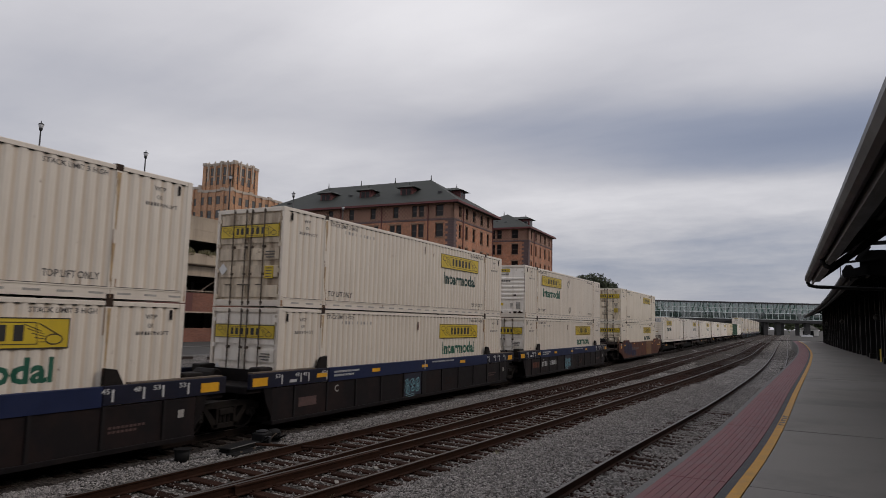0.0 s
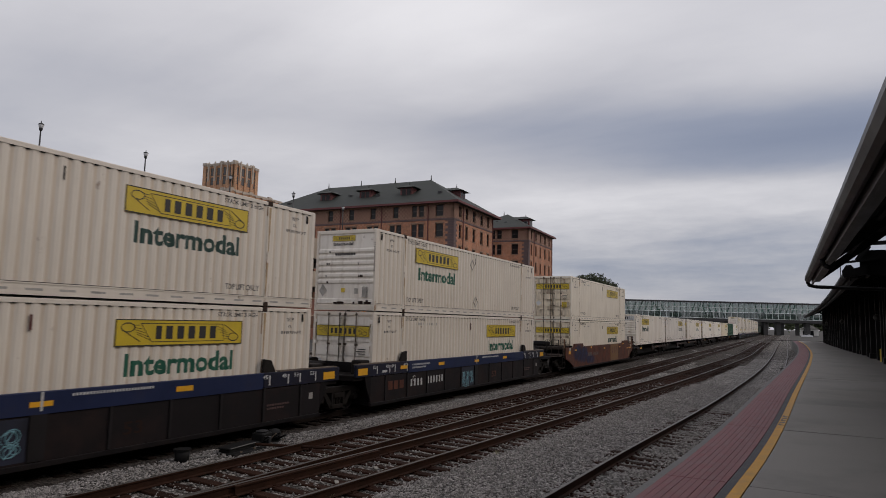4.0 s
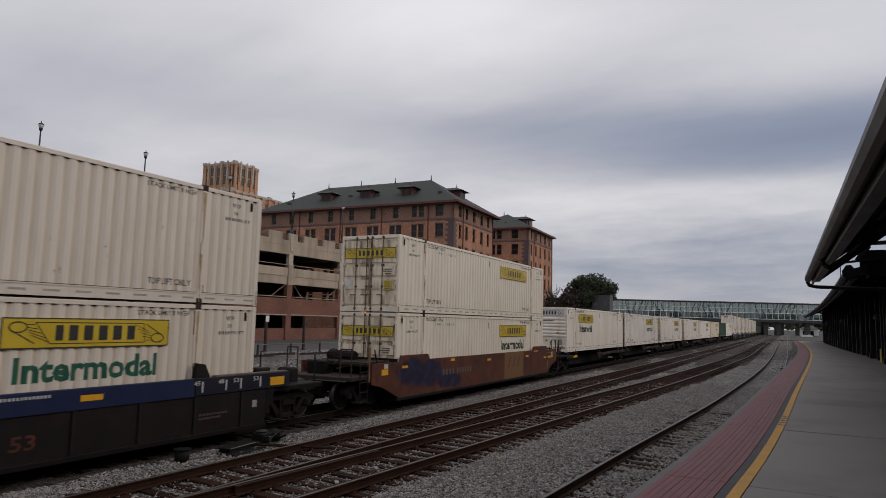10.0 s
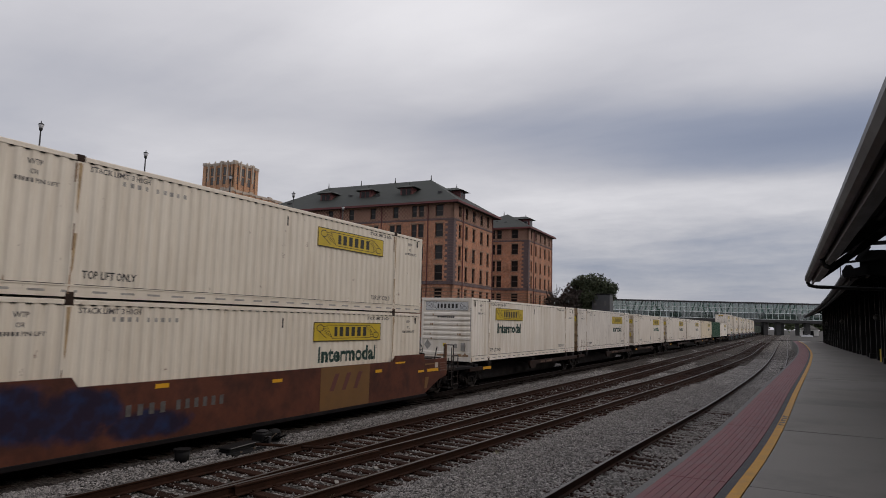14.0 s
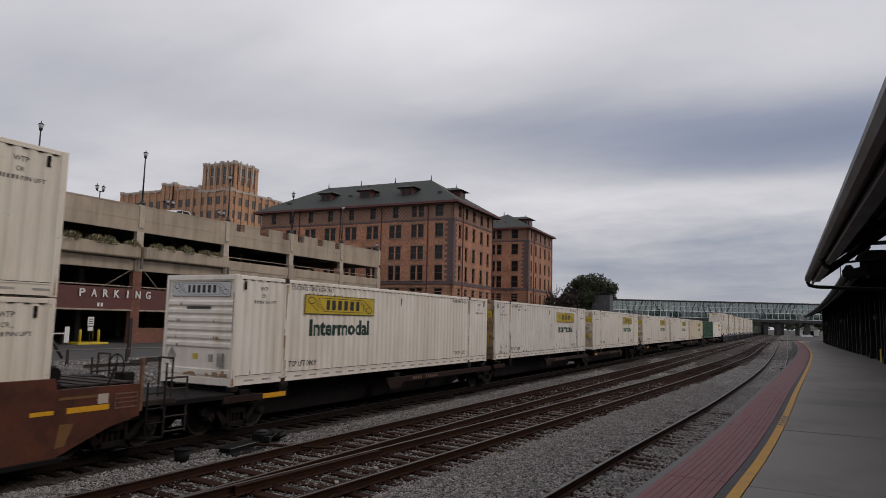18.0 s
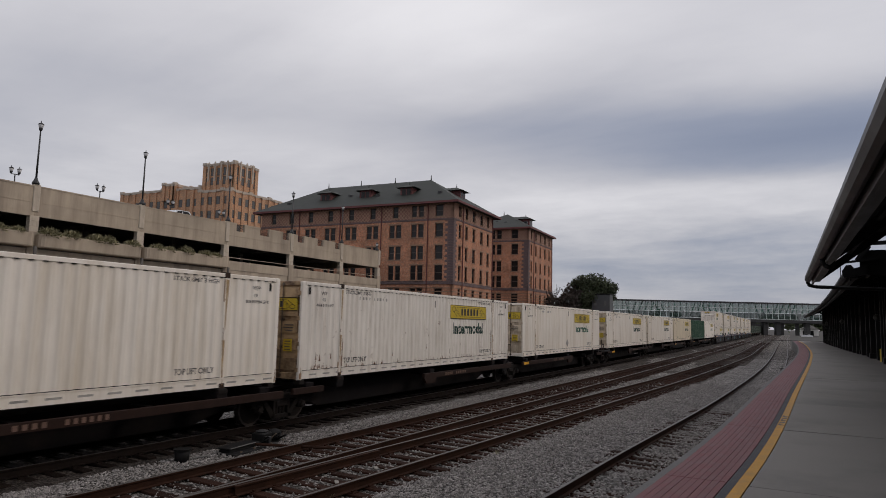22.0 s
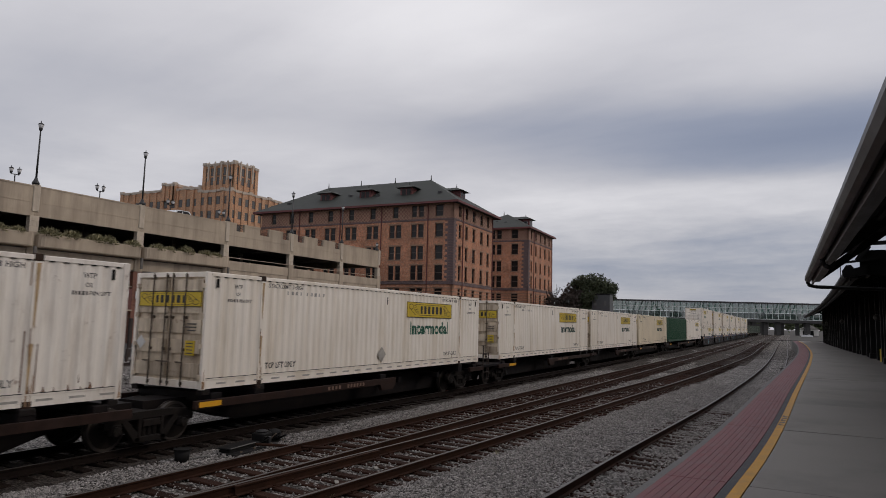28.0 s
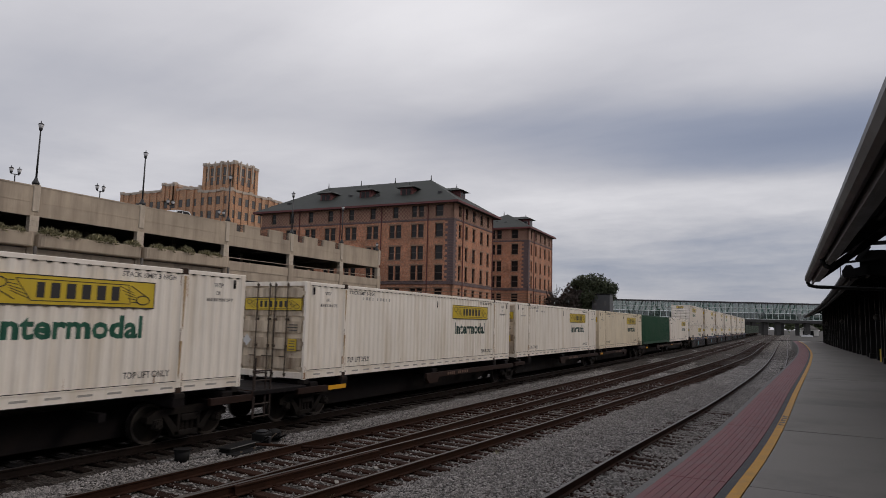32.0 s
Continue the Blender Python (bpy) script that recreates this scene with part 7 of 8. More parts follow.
    for pts in PANELS:
        g.box(X - 0.05, X - 0.006, pts[0][0], pts[-1][0], 0.262, 0.276)
    part("seam", g, CASTING, c, "dark strip for the shade line over the bottom rail")
    g = Geo()
    for y, top, low in ((-6.095, 2.74, 1.7), (6.095, 2.74, 1.45), (-6.10, 1.3, 0.5), (6.07, 1.2, 0.3)):
        g.add([(0, y - 0.045, top), (0, y + 0.045, top), (0, y + 0.03, top - (top - low) * 0.5), (0, y + 0.012, low), (0, y - 0.02, low + 0.1), (0, y - 0.03, top - (top - low) * 0.4)], [(0, 1, 2, 3, 4, 5)])
    part("rust_run", painted(g, 0.004), OCHRE_RUN, c, "ochre rust runs below the castings", fix=False, kind="stuff")
    for y in (-6.145, 6.035):
        part("post_slot", painted(patch(Geo(), y, y + 0.022, 0.95, 1.5), 0.005), RUST_DARK, c, "dark slot in the lifting post", fix=False)
    for y0, y1, z0, z1 in ((-7.75, -7.68, 2.52, 2.74), (7.65, 7.72, 2.52, 2.74), (0.2, 0.225, 2.34, 2.62))[:2 if extra is red_mark else 3]:
        part("vent", Geo().box(xs - 0.01, xs + 0.004, y0, y1, z0, z1), CASTING, c, "small dark vent")
    rng = random.Random(len(label) * 7 + front_near)
    g = Geo()
    for y in (-6.095, 6.095):
        for k in range(4):
            o, w = rng.uniform(-0.12, 0.10), rng.uniform(0.012, 0.03)
            top = rng.choice((2.74, 0.62, 0.45))
            patch(g, y + o, y + o + w, max(0.03, top - rng.uniform(0.2, 0.6)), top)
    for y in (-HALF + 0.05, HALF - 0.09, -7.4, 3.3, -2.6, 5.4):
        w = rng.uniform(0.015, 0.04)
        drip(g, y, 0.03, w * 1.5, rng.uniform(0.2, 0.5))
    patch(g, -HALF + 0.02, -HALF + 0.10, 0.02, 0.20)
    part("rust_run", painted(g), RUST_STAIN, c, "thin brown rust runs", fix=False, kind="stuff")
    if extra:
        extra(c, xs)
    return c


def diamonds(c, xs):
    for y, z in ((-0.15, 2.28), (0.25, 0.62)):
        g = Geo()
        for a, b in (((0, 0.22), (0.22, 0)), ((0.22, 0), (0, -0.22)), ((0, -0.22), (-0.22, 0)), ((-0.22, 0), (0, 0.22))):
            p, q = Vector((xs + 0.004, y + a[0], z + a[1])), Vector((xs + 0.004, y + b[0], z + b[1]))
            g.cyl(p, q, 0.016, n=4)
        part("placard_outline", g, GREYMARK, c, "diamond placard holder")


def red_mark(c, xs):
    part("mark", Geo().box(xs - 0.02, xs + 0.003, -0.2, -0.155, 2.28, 2.58), FASCIA, c, "short red mark")


def grey_diamond(c, xs):
    g = Geo().add([(xs + 0.003, -0.07, 0.33), (xs + 0.003, 0.2, 0.6), (xs + 0.003, -0.07, 0.87), (xs + 0.003, -0.34, 0.6)], [(0, 1, 2, 3)])
    part("placard", g, GREYMARK, c, "grey diamond placard")


def scuffs(c, xs):
    g = Geo()
    rng = random.Random(6)
    for i in range(16):
        y, z = rng.choice([rng.uniform(-7.6, -6.3), rng.uniform(-7.6, 7.6)]), rng.uniform(0.25, 0.75)
        drip(g, y, z, rng.uniform(0.03, 0.09), rng.uniform(0.08, 0.26))
    for i in range(70):
        y, w, h = rng.uniform(-7.7, 7.7), rng.uniform(0.02, 0.09), rng.uniform(0.02, 0.11)
        drip(g, y, 0.27, w * 1.2, h * 1.4)
    for y in (-6.03, -5.98, 5.95, 6.2):
        patch(g, y, y + 0.022, 0.3, rng.uniform(1.0, 1.8))
    part("rust_scuff", painted(g, 0.004), RUST_DARK, c, "brown rust scuffs", kind="stuff", fix=False)


def make_wheelset():
    g = Geo()
    for s in (-1, 1):
        x = s * 0.70
        pr = [(0.10, -0.09), (0.40, -0.05), (0.40, -0.065), (0.46, -0.065), (0.455, 0.05), (0.485, 0.06), (0.48, 0.08), (0.40, 0.08), (0.38, 0.03), (0.14, 0.0), (0.12, 0.10)]
        g.lathe((x, 0, 0), [(r, -s * h) for r, h in pr], 20, "X")
        g.lathe((s * 1.02, 0, 0), [(0.11, -0.14), (0.12, 0.05), (0.10, 0.13)], 10, "X")
        for k in range(3):
            a = k * 2.094
            g.box(s * 1.14 - 0.015, s * 1.14 + 0.03, math.cos(a) * 0.06 - 0.02, math.cos(a) * 0.06 + 0.02, math.sin(a) * 0.06 - 0.02, math.sin(a) * 0.06 + 0.02)
    g.cyl((-1.1, 0, 0), (1.1, 0, 0), 0.08, n=10)
    me = g.mesh("wheelset", WHEEL)
    me.materials.append(RAIL_TOP)
    index, n = [0] * len(me.polygons), 20
    one = 10 * n + 2 + 2 * 10 + 2 + 3 * 6
    for s in range(2):
        for k in (2, 3, 5):
            index[s * one + k * n:s * one + (k + 1) * n] = [1] * n
    me.polygons.foreach_set("material_index", index)
    return me


def make_side_frame():
    g = Geo()
    x0, x1 = -0.09, 0.09
    g.prism([(-1.18, 0.52), (-1.18, 0.66), (-0.95, 0.78), (-0.4, 0.82), (0.4, 0.82), (0.95, 0.78), (1.18, 0.66), (1.18, 0.52), (0.98, 0.50), (0.7, 0.66), (-0.7, 0.66), (-0.98, 0.50)], x0, x1, "X")
    g.prism([(-0.78, 0.66), (-0.62, 0.66), (-0.28, 0.30), (-0.28, 0.16), (-0.42, 0.18)], x0, x1, "X")
    g.prism([(0.78, 0.66), (0.62, 0.66), (0.28, 0.30), (0.28, 0.16), (0.42, 0.18)], x0, x1, "X")
    g.cbox(x0, x1, -0.42, 0.42, 0.15, 0.27, 0.02)
    g.cbox(x0 - 0.01, x1 + 0.01, -0.34, -0.25, 0.27, 0.67, 0.01)
    g.cbox(x0 - 0.01, x1 + 0.01, 0.25, 0.34, 0.27, 0.67, 0.01)
    for y in (-0.14, 0.0, 0.14):
        g.lathe((0.0, y, 0.27), [(0.062, 0), (0.062, 0.22)], 8)
    g.cbox(x0 - 0.03, x1 + 0.03, -0.24, 0.24, 0.49, 0.64, 0.02)
    for y in (-0.89, 0.89):
        g.cbox(x0, x1 + 0.02, y - 0.16, y + 0.16, 0.40, 0.62, 0.04)
    return g.mesh("side_frame", TRUCK)


WHEELSET, SIDE_FRAME = make_wheelset(), make_side_frame()
SPINNING = []


def add_truck(car, y, spin=True):
    tk = part("truck", Geo().cbox(-1.0, 1.0, -0.22, 0.22, 0.5, 0.78, 0.03), TRUCK, car, "four-wheeled freight truck", m=pose(0, y, 0))
    for s in (-1, 1):
        part("side_frame", SIDE_FRAME, None, tk, m=pose(1.0 * s, 0, 0, 0, 0, 0 if s > 0 else 180))
    for dy in (-0.89, 0.89):
        w = part("wheelset", WHEELSET, None, tk, m=pose(0, dy, 0.46))
        if spin:
            SPINNING.append((w, dy))
    return tk


def bars(g, x, y, z, n, w, gap, h):
    for i in range(n):
        g.box(x, x + 0.004, y + i * (w + gap), y + i * (w + gap) + w, z, z + h)


def scrawl(g, x, y, z, w, h, seed):
    """Loops and strokes of spray paint, readable as no word."""
    rng = random.Random(seed)
    def ring(cy, cz, r, squash=1.0):
        pts = [Vector((x + 0.006, cy + r * math.cos(i * 0.7), cz + r * squash * math.sin(i * 0.7))) for i in range(10)]
        for p, q in zip(pts, pts[1:]):
            g.cyl(p, q, 0.010, n=4)
    for row, zz in ((0, z + 0.72 * h), (1, z + 0.28 * h)):
        for k in range(3):
            cy = y + w * (0.16 + 0.33 * k)
            for j in range(3):
                ring(cy + rng.uniform(-0.09, 0.09), zz + rng.uniform(-0.03, 0.03), rng.uniform(0.08, 0.15), rng.uniform(0.7, 1.2))
            g.cyl((x + 0.006, cy - 0.12, zz - 0.12), (x + 0.006, cy + rng.uniform(0.0, 0.15), zz + 0.14), 0.014, n=4)
    for i in range(2):
        g.cyl((x + 0.006, y + 0.1, z - 0.05 - i * 0.07), (x + 0.006, y + w * 0.6, z - i * 0.07), 0.012, n=4)


def well_car_blue(tag, end_truck, first, number):
    """One unit of a blue well car, about the middle of its container; y from -8.075 to 8.075 is the well."""
    c = thing("well_car", "grimy well car with a dark blue top sill, carrying two containers", "railway car", "well cars")
    for s in (-1, 1):
        a, b = (1.42, 1.52) if s > 0 else (-1.52, -1.42)
        part("side_sheet", Geo().cbox(min(s * 1.44, s * 1.49), max(s * 1.44, s * 1.49), -8.4, 8.4, 0.14, 1.08, 0.01), WELL_SIDE, c, "grimy brown black side sheet")
        part("top_sill", Geo().cbox(min(a, b), max(a, b), -5.95, 5.95, 1.08, 1.50, 0.015), BLUE_SILL, c, "dark blue top sill")
        for e in (-1, 1):
            y0, y1 = sorted((e * 5.97, e * 9.3))
            part("end_sill", Geo().cbox(min(a, b), max(a, b), y0, y1, 1.10, 1.50, 0.015), SILL_END, c)
            part("end_web", Geo().prism([(e * 8.4, 0.3), (e * 8.4, 1.1), (e * 8.75, 1.1), (e * 8.65, 0.75)], min(s * 1.44, s * 1.49), max(s * 1.44, s * 1.49), "X"), DARK_CAR, c)
            g = Geo().prism([(e * 6.0, 1.5), (e * 6.45, 1.5), (e * 6.42, 1.58), (e * 6.28, 1.82), (e * 6.02, 1.86)], min(s * 1.36, s * 1.46), max(s * 1.36, s * 1.46), "X")
            part("container_guide", g, CASTING, c, "dark container guide")
        for k in range(11):
            y, w = -7.5 + k * 1.5, 0.16 if k == 5 else 0.035
            part("side_rib", Geo().box(min(s * 1.49, s * 1.525), max(s * 1.49, s * 1.525), y - w, y + w, 0.22, 1.08), CAR_RIB, c)
        part("bottom_flange", Geo().cbox(min(s * 1.2, s * 1.53), max(s * 1.2, s * 1.53), -8.4, 8.4, 0.10, 0.20, 0.01), DARK_CAR, c)
    part("well_floor", Geo().box(-1.3, 1.3, -8.3, 8.3, 0.12, 0.28), DARK_CAR, c)
    for e in (-1, 1):
        y0, y1 = sorted((e * 8.2, e * 9.3))
        part("end_deck", Geo().cbox(-1.42, 1.42, y0, y1, 0.98, 1.16, 0.02), DARK_CAR, c, "end deck over the truck")
        part("stub_sill", Geo().cbox(-0.35, 0.35, *sorted((e * 8.3, e * 9.75)), 0.62, 1.0, 0.02), DARK_CAR, c)
        part("bulkhead", Geo().box(-1.4, 1.4, *sorted((e * 8.12, e * 8.22)), 0.28, 1.5), DARK_CAR, c)
        for x in (-1.1, 1.1):
            part("corner_bracket", Geo().cbox(x - 0.2, x + 0.2, *sorted((e * 8.2, e * 8.75)), 1.16, 1.62, 0.03), CASTING, c, "dark corner bracket")
        part("hose_reel", Geo().lathe((-0.55, e * 8.85, 1.3), [(0.2, -0.4), (0.24, -0.35), (0.24, 0.35), (0.2, 0.4)], 10, "X"), CASTING, c)
    X = 1.523
    for y in (-9.2, 8.5):
        part("reflector", Geo().box(X, X + 0.006, y, y + 0.55, 1.16, 1.38), REFLECT, c, "orange yellow reflector")
    for y in (-6.55, -3.61, 3.1):
        part("reflector", Geo().box(X, X + 0.006, y, y + 0.48, 1.24, 1.36), REFLECT, c, "small yellow reflector")
    part("centre_mark", Geo().box(X, X + 0.006, -0.2, 0.24, 1.22, 1.32), REFLECT, c, "yellow cross bar")
    part("centre_mark", Geo().box(X + 0.006, X + 0.009, 0.0, 0.05, 1.14, 1.50), MARK_WHITE, c, "white upright mark")
    g = Geo()
    for y in (-8.1, -7.3, -6.95, -6.1, 6.15, 6.9, 7.4, 8.1):
        g.box(X, X + 0.004, y, y + 0.05, 1.16, 1.42)
        side_letters(g, "45" if abs(y) < 6.5 else "48" if abs(y) < 7.35 else "53", X + 0.004, y - 0.24, 1.33, 0.19, 0.11)
    g.box(X, X + 0.004, -7.75, -7.45, 1.18, 1.26)
    bars(g, X, -5.7, 1.33, 18, 0.045, 0.03, 0.06)
    bars(g, X, -5.7, 1.22, 14, 0.045, 0.03, 0.06)
    bars(g, X, 0.62, 1.37, 26, 0.045, 0.028, 0.055)
    part("stencil_mark", g, MARK_WHITE, c, "white stencilled marks", kind="stuff")
    g = Geo()
    side_letters(g, "C", X - 0.027, -5.62, 0.74, 0.2, 0.22)
    part("lettering", g, FAINT, c, "pale stencilled letter C", fix=False)
    if not number:
        part("worn_mark", Geo().box(X - 0.032, X - 0.028, -7.3, -6.5, 0.46, 0.72), PINK_MARK, c, "worn pink painted patch")
    part("label_plate", Geo().box(X - 0.032, X - 0.026, 7.9, 8.06, 0.64, 0.82), FAINT, c, "small pale label plate")
    g = Geo()
    bars(g, X - 0.03, 6.15, 0.60, 9, 0.07, 0.03, 0.05)
    bars(g, X - 0.03, 6.15, 0.51, 7, 0.07, 0.03, 0.05)
    part("worn_mark", g, PINK_MARK, c, kind="stuff")
    for e in (-1, 1):
        part("walk_plate", Geo().cbox(1.32, 1.50, *sorted((e * 6.6, e * 9.2)), 1.50, 1.53, 0.01), LOCK_ROD, c, "worn grey walkway plate")
    if number:
        g = Geo()
        bars(g, X - 0.028, -5.75, 0.57, 4, 0.11, 0.14, 0.26)
        bars(g, X - 0.028, -4.45, 0.59, 6, 0.10, 0.13, 0.26)
        part("number_mark", g, MARK_WHITE, c, "white car number as bars", kind="stuff")
        g = Geo()
        bars(g, X - 0.028, -7.3, 0.55, 3, 0.28, 0.1, 0.3)
        part("worn_mark", g, BROWN_CAR, c)
    g = Geo()
    side_letters(g, "53", X - 0.027, 1.82, 0.44, 0.48, 0.28)
    part("lettering", g, RUSTY if not number else BROWN_CAR, c, "faded number 53", fix=False)
    g = Geo()
    scrawl(g, X - 0.03, -1.42, 0.30, 1.2, 0.58, 7 + tag)
    part("spray_scrawl", g, GRAFFITI, c, "pale blue spray paint scrawl")
    part("spray_patch", Geo().box(X - 0.034, X - 0.03, -1.44, -0.18, 0.24, 1.04), GRAFFITI_DARK, c)
    add_truck(c, -9.65)
    if end_truck:
        add_truck(c, 9.75)
        part("coupler", Geo().cbox(-0.14, 0.14, 9.7, 11.75, 0.68, 0.95, 0.03), CASTING, c, "coupler")
        part("end_platform", Geo().cbox(-1.35, 1.35, 9.3, 11.0, 0.95, 1.08, 0.02), DARK_CAR, c, "end walkway")
        for x in (-1.1, 1.1):
            part("hand_rail", Geo().cyl((x, 10.9, 1.08), (x, 10.9, 1.9), 0.025, n=6), CASTING, c)
        part("brake_stand", Geo().cbox(0.2, 0.75, 10.2, 10.6, 1.08, 1.5, 0.05), CASTING, c)
    return c


def well_car_brown():
    c = thing("well_car", "faded brown well car with dark blue spray paint, carrying two containers", "railway car", "well cars")
    for s in (-1, 1):
        lo, hi = sorted((s * 1.44, s * 1.52))
        out = [(-9.95, 0.82), (-9.95, 1.5), (-8.1, 1.5), (-8.05, 1.72), (-6.05, 1.72), (-5.9, 1.52), (5.9, 1.52), (6.05, 1.72), (8.05, 1.72), (8.1, 1.5), (9.95, 1.5), (9.95, 0.82), (9.25, 0.66), (8.15, 0.22), (-8.15, 0.22), (-9.25, 0.66)]
        part("side_sheet", Geo().prism(out, lo, hi, "X"), BROWN_SPRAYED, c, "faded brown side sheet")
        part("bottom_flange", Geo().cbox(*sorted((s * 1.2, s * 1.54)), -8.3, 8.3, 0.12, 0.22, 0.01), DARK_CAR, c)
    part("well_floor", Geo().box(-1.3, 1.3, -8.3, 8.3, 0.12, 0.28), DARK_CAR, c)
    for e in (-1, 1):
        part("end_deck", Geo().cbox(-1.42, 1.42, *sorted((e * 8.25, e * 11.0)), 0.98, 1.10, 0.02), DECK, c, "dark end platform")
        part("upper_deck", Geo().cbox(-1.3, 1.3, *sorted((e * 8.25, e * 9.6)), 1.36, 1.46, 0.02), DECK, c)
        part("stub_sill", Geo().cbox(-0.35, 0.35, *sorted((e * 8.3, e * 11.2)), 0.6, 0.98, 0.02), DARK_CAR, c)
        part("bulkhead", Geo().box(-1.4, 1.4, *sorted((e * 8.12, e * 8.24)), 0.28, 1.6), DARK_CAR, c)
        part("coupler", Geo().cbox(-0.14, 0.14, *sorted((e * 11.2, e * 12.1)), 0.68, 0.95, 0.03), CASTING, c, "coupler")
        for x0, x1 in ((-1.35, -0.9), (0.9, 1.35)):
            rail = Geo()
            for x in (x0, x1):
                rail.cyl((x, e * 10.9, 1.1), (x, e * 10.9, 2.0), 0.025, n=6)
            rail.cyl((x0, e * 10.9, 2.0), (x1, e * 10.9, 2.0), 0.025, n=6)
            part("hand_rail", rail, POST_BROWN, c, "rusty brown hand rail")
        lad = Geo()
        for y in (10.15, 10.6):
            lad.cyl((1.5, e * y, 0.25), (1.5, e * y, 1.5), 0.022, n=6)
        for z in (0.28, 0.6, 0.92, 1.25):
            lad.cyl((1.5, e * 10.15, z), (1.5, e * 10.6, z), 0.018, n=6)
        part("ladder", lad, CASTING, c, "steel step ladder")
        part("grab_post", Geo().cbox(1.40, 1.48, *sorted((e * 9.98, e * 10.06)), 0.9, 2.05, 0.01), RUST_DARK, c, "rusty upright post")
        for k in range(4):
            part("deck_step", Geo().cbox(-1.25, 1.25, *sorted((e * (8.45 + 0.42 * k), e * (8.72 + 0.42 * k))), 1.50, 1.535, 0.008), DECK, c, "worn deck tread")
        part("cut_lever", Geo().cyl((-1.3, e * 11.1, 0.95), (1.3, e * 11.1, 0.98), 0.02, n=6), LOCK_ROD, c)
        part("brake_box", Geo().cbox(-0.9, -0.2, *sorted((e * 9.8, e * 10.4)), 1.1, 1.55, 0.05), DARK_CAR, c)
        add_truck(c, e * 9.7)
    part("brake_wheel", brake_wheel(0.65, -10.95, 1.75), CASTING, c)
    for e in (-1, 1):
        part("air_tank", Geo().lathe((-0.5, e * 8.9, 1.66), [(0.16, -0.6), (0.2, -0.5), (0.2, 0.5), (0.16, 0.6)], 10, "X"), DARK_CAR, c, "dark air tank")
        part("deck_pipe", Geo().cyl((1.2, e * 8.4, 1.52), (1.2, e * 9.9, 1.5), 0.03, n=6), CASTING, c)
        part("deck_pipe", Geo().cyl((0.75, e * 8.4, 1.56), (0.3, e * 10.3, 1.3), 0.03, n=6), CASTING, c)
        part("lever", Geo().cyl((1.3, e * 9.3, 1.46), (1.3, e * 9.5, 1.95), 0.025, n=6), CASTING, c)
        part("end_step", Geo().box(1.1, 1.5, *sorted((e * 10.15, e * 10.6)), 0.24, 0.28), CASTING, c)
    X = 1.522
    for y, z, w, h in ((-9.35, 1.08, 0.42, 0.2), (-8.0, 1.26, 0.42, 0.09), (-4.1, 1.36, 0.36, 0.1), (-0.35, 1.22, 0.4, 0.09), (4.7, 1.2, 0.4, 0.1), (8.32, 1.03, 0.9, 0.11), (7.61, 1.04, 0.45, 0.08), (5.98, 1.44, 0.66, 0.06)):
        part("reflector", Geo().box(X, X + 0.006, y, y + w, z, z + h), REFLECT, c, "yellow reflector")
    part("label_plate", Geo().box(X, X + 0.006, -9.2, -8.95, 1.3, 1.46), MARK_WHITE, c)
    part("label_plate", Geo().box(X, X + 0.006, 8.96, 9.19, 1.16, 1.36), STONE, c, "pale label plate")
    part("ochre_line", Geo().box(X, X + 0.004, 8.15, 8.94, 1.30, 1.35), ORANGE, c)
    part("ochre_patch", Geo().prism([(8.13, 0.40), (8.32, 0.42), (8.48, 0.83), (8.2, 0.84)], X, X + 0.004, "X"), ORANGE, c, "ochre paint patch")
    fr = Geo()
    for z0, z1 in ((1.02, 1.05), (1.13, 1.15), (1.22, 1.24), (1.31, 1.34)):
        fr.box(X, X + 0.012, 9.36, 9.86, z0, z1)
    for y in (9.34, 9.86):
        fr.box(X, X + 0.012, y, y + 0.025, 1.02, 1.34)
    part("grille", fr, GRILLE, c, "worn grille frame")
    part("ochre_panel", Geo().box(X, X + 0.004, 1.75, 4.35, 0.23, 1.515), ORANGE, c, "ochre panel on the side")
    g = Geo()
    for k in range(3):
        y = 2.2 + k * 0.62
        g.prism([(y, 0.78), (y + 0.2, 0.78), (y + 0.48, 1.30), (y + 0.26, 1.30)], X + 0.004, X + 0.007, "X")
    part("panel_mark", g, FASCIA, c, "faded red slanted marks")
    g = Geo()
    bars(g, X, -4.8, 0.82, 4, 0.13, 0.16, 0.24)
    bars(g, X, -3.5, 0.84, 6, 0.12, 0.14, 0.22)
    part("number_mark", g, FADED, c, "worn car number as bars", kind="stuff")
    return c


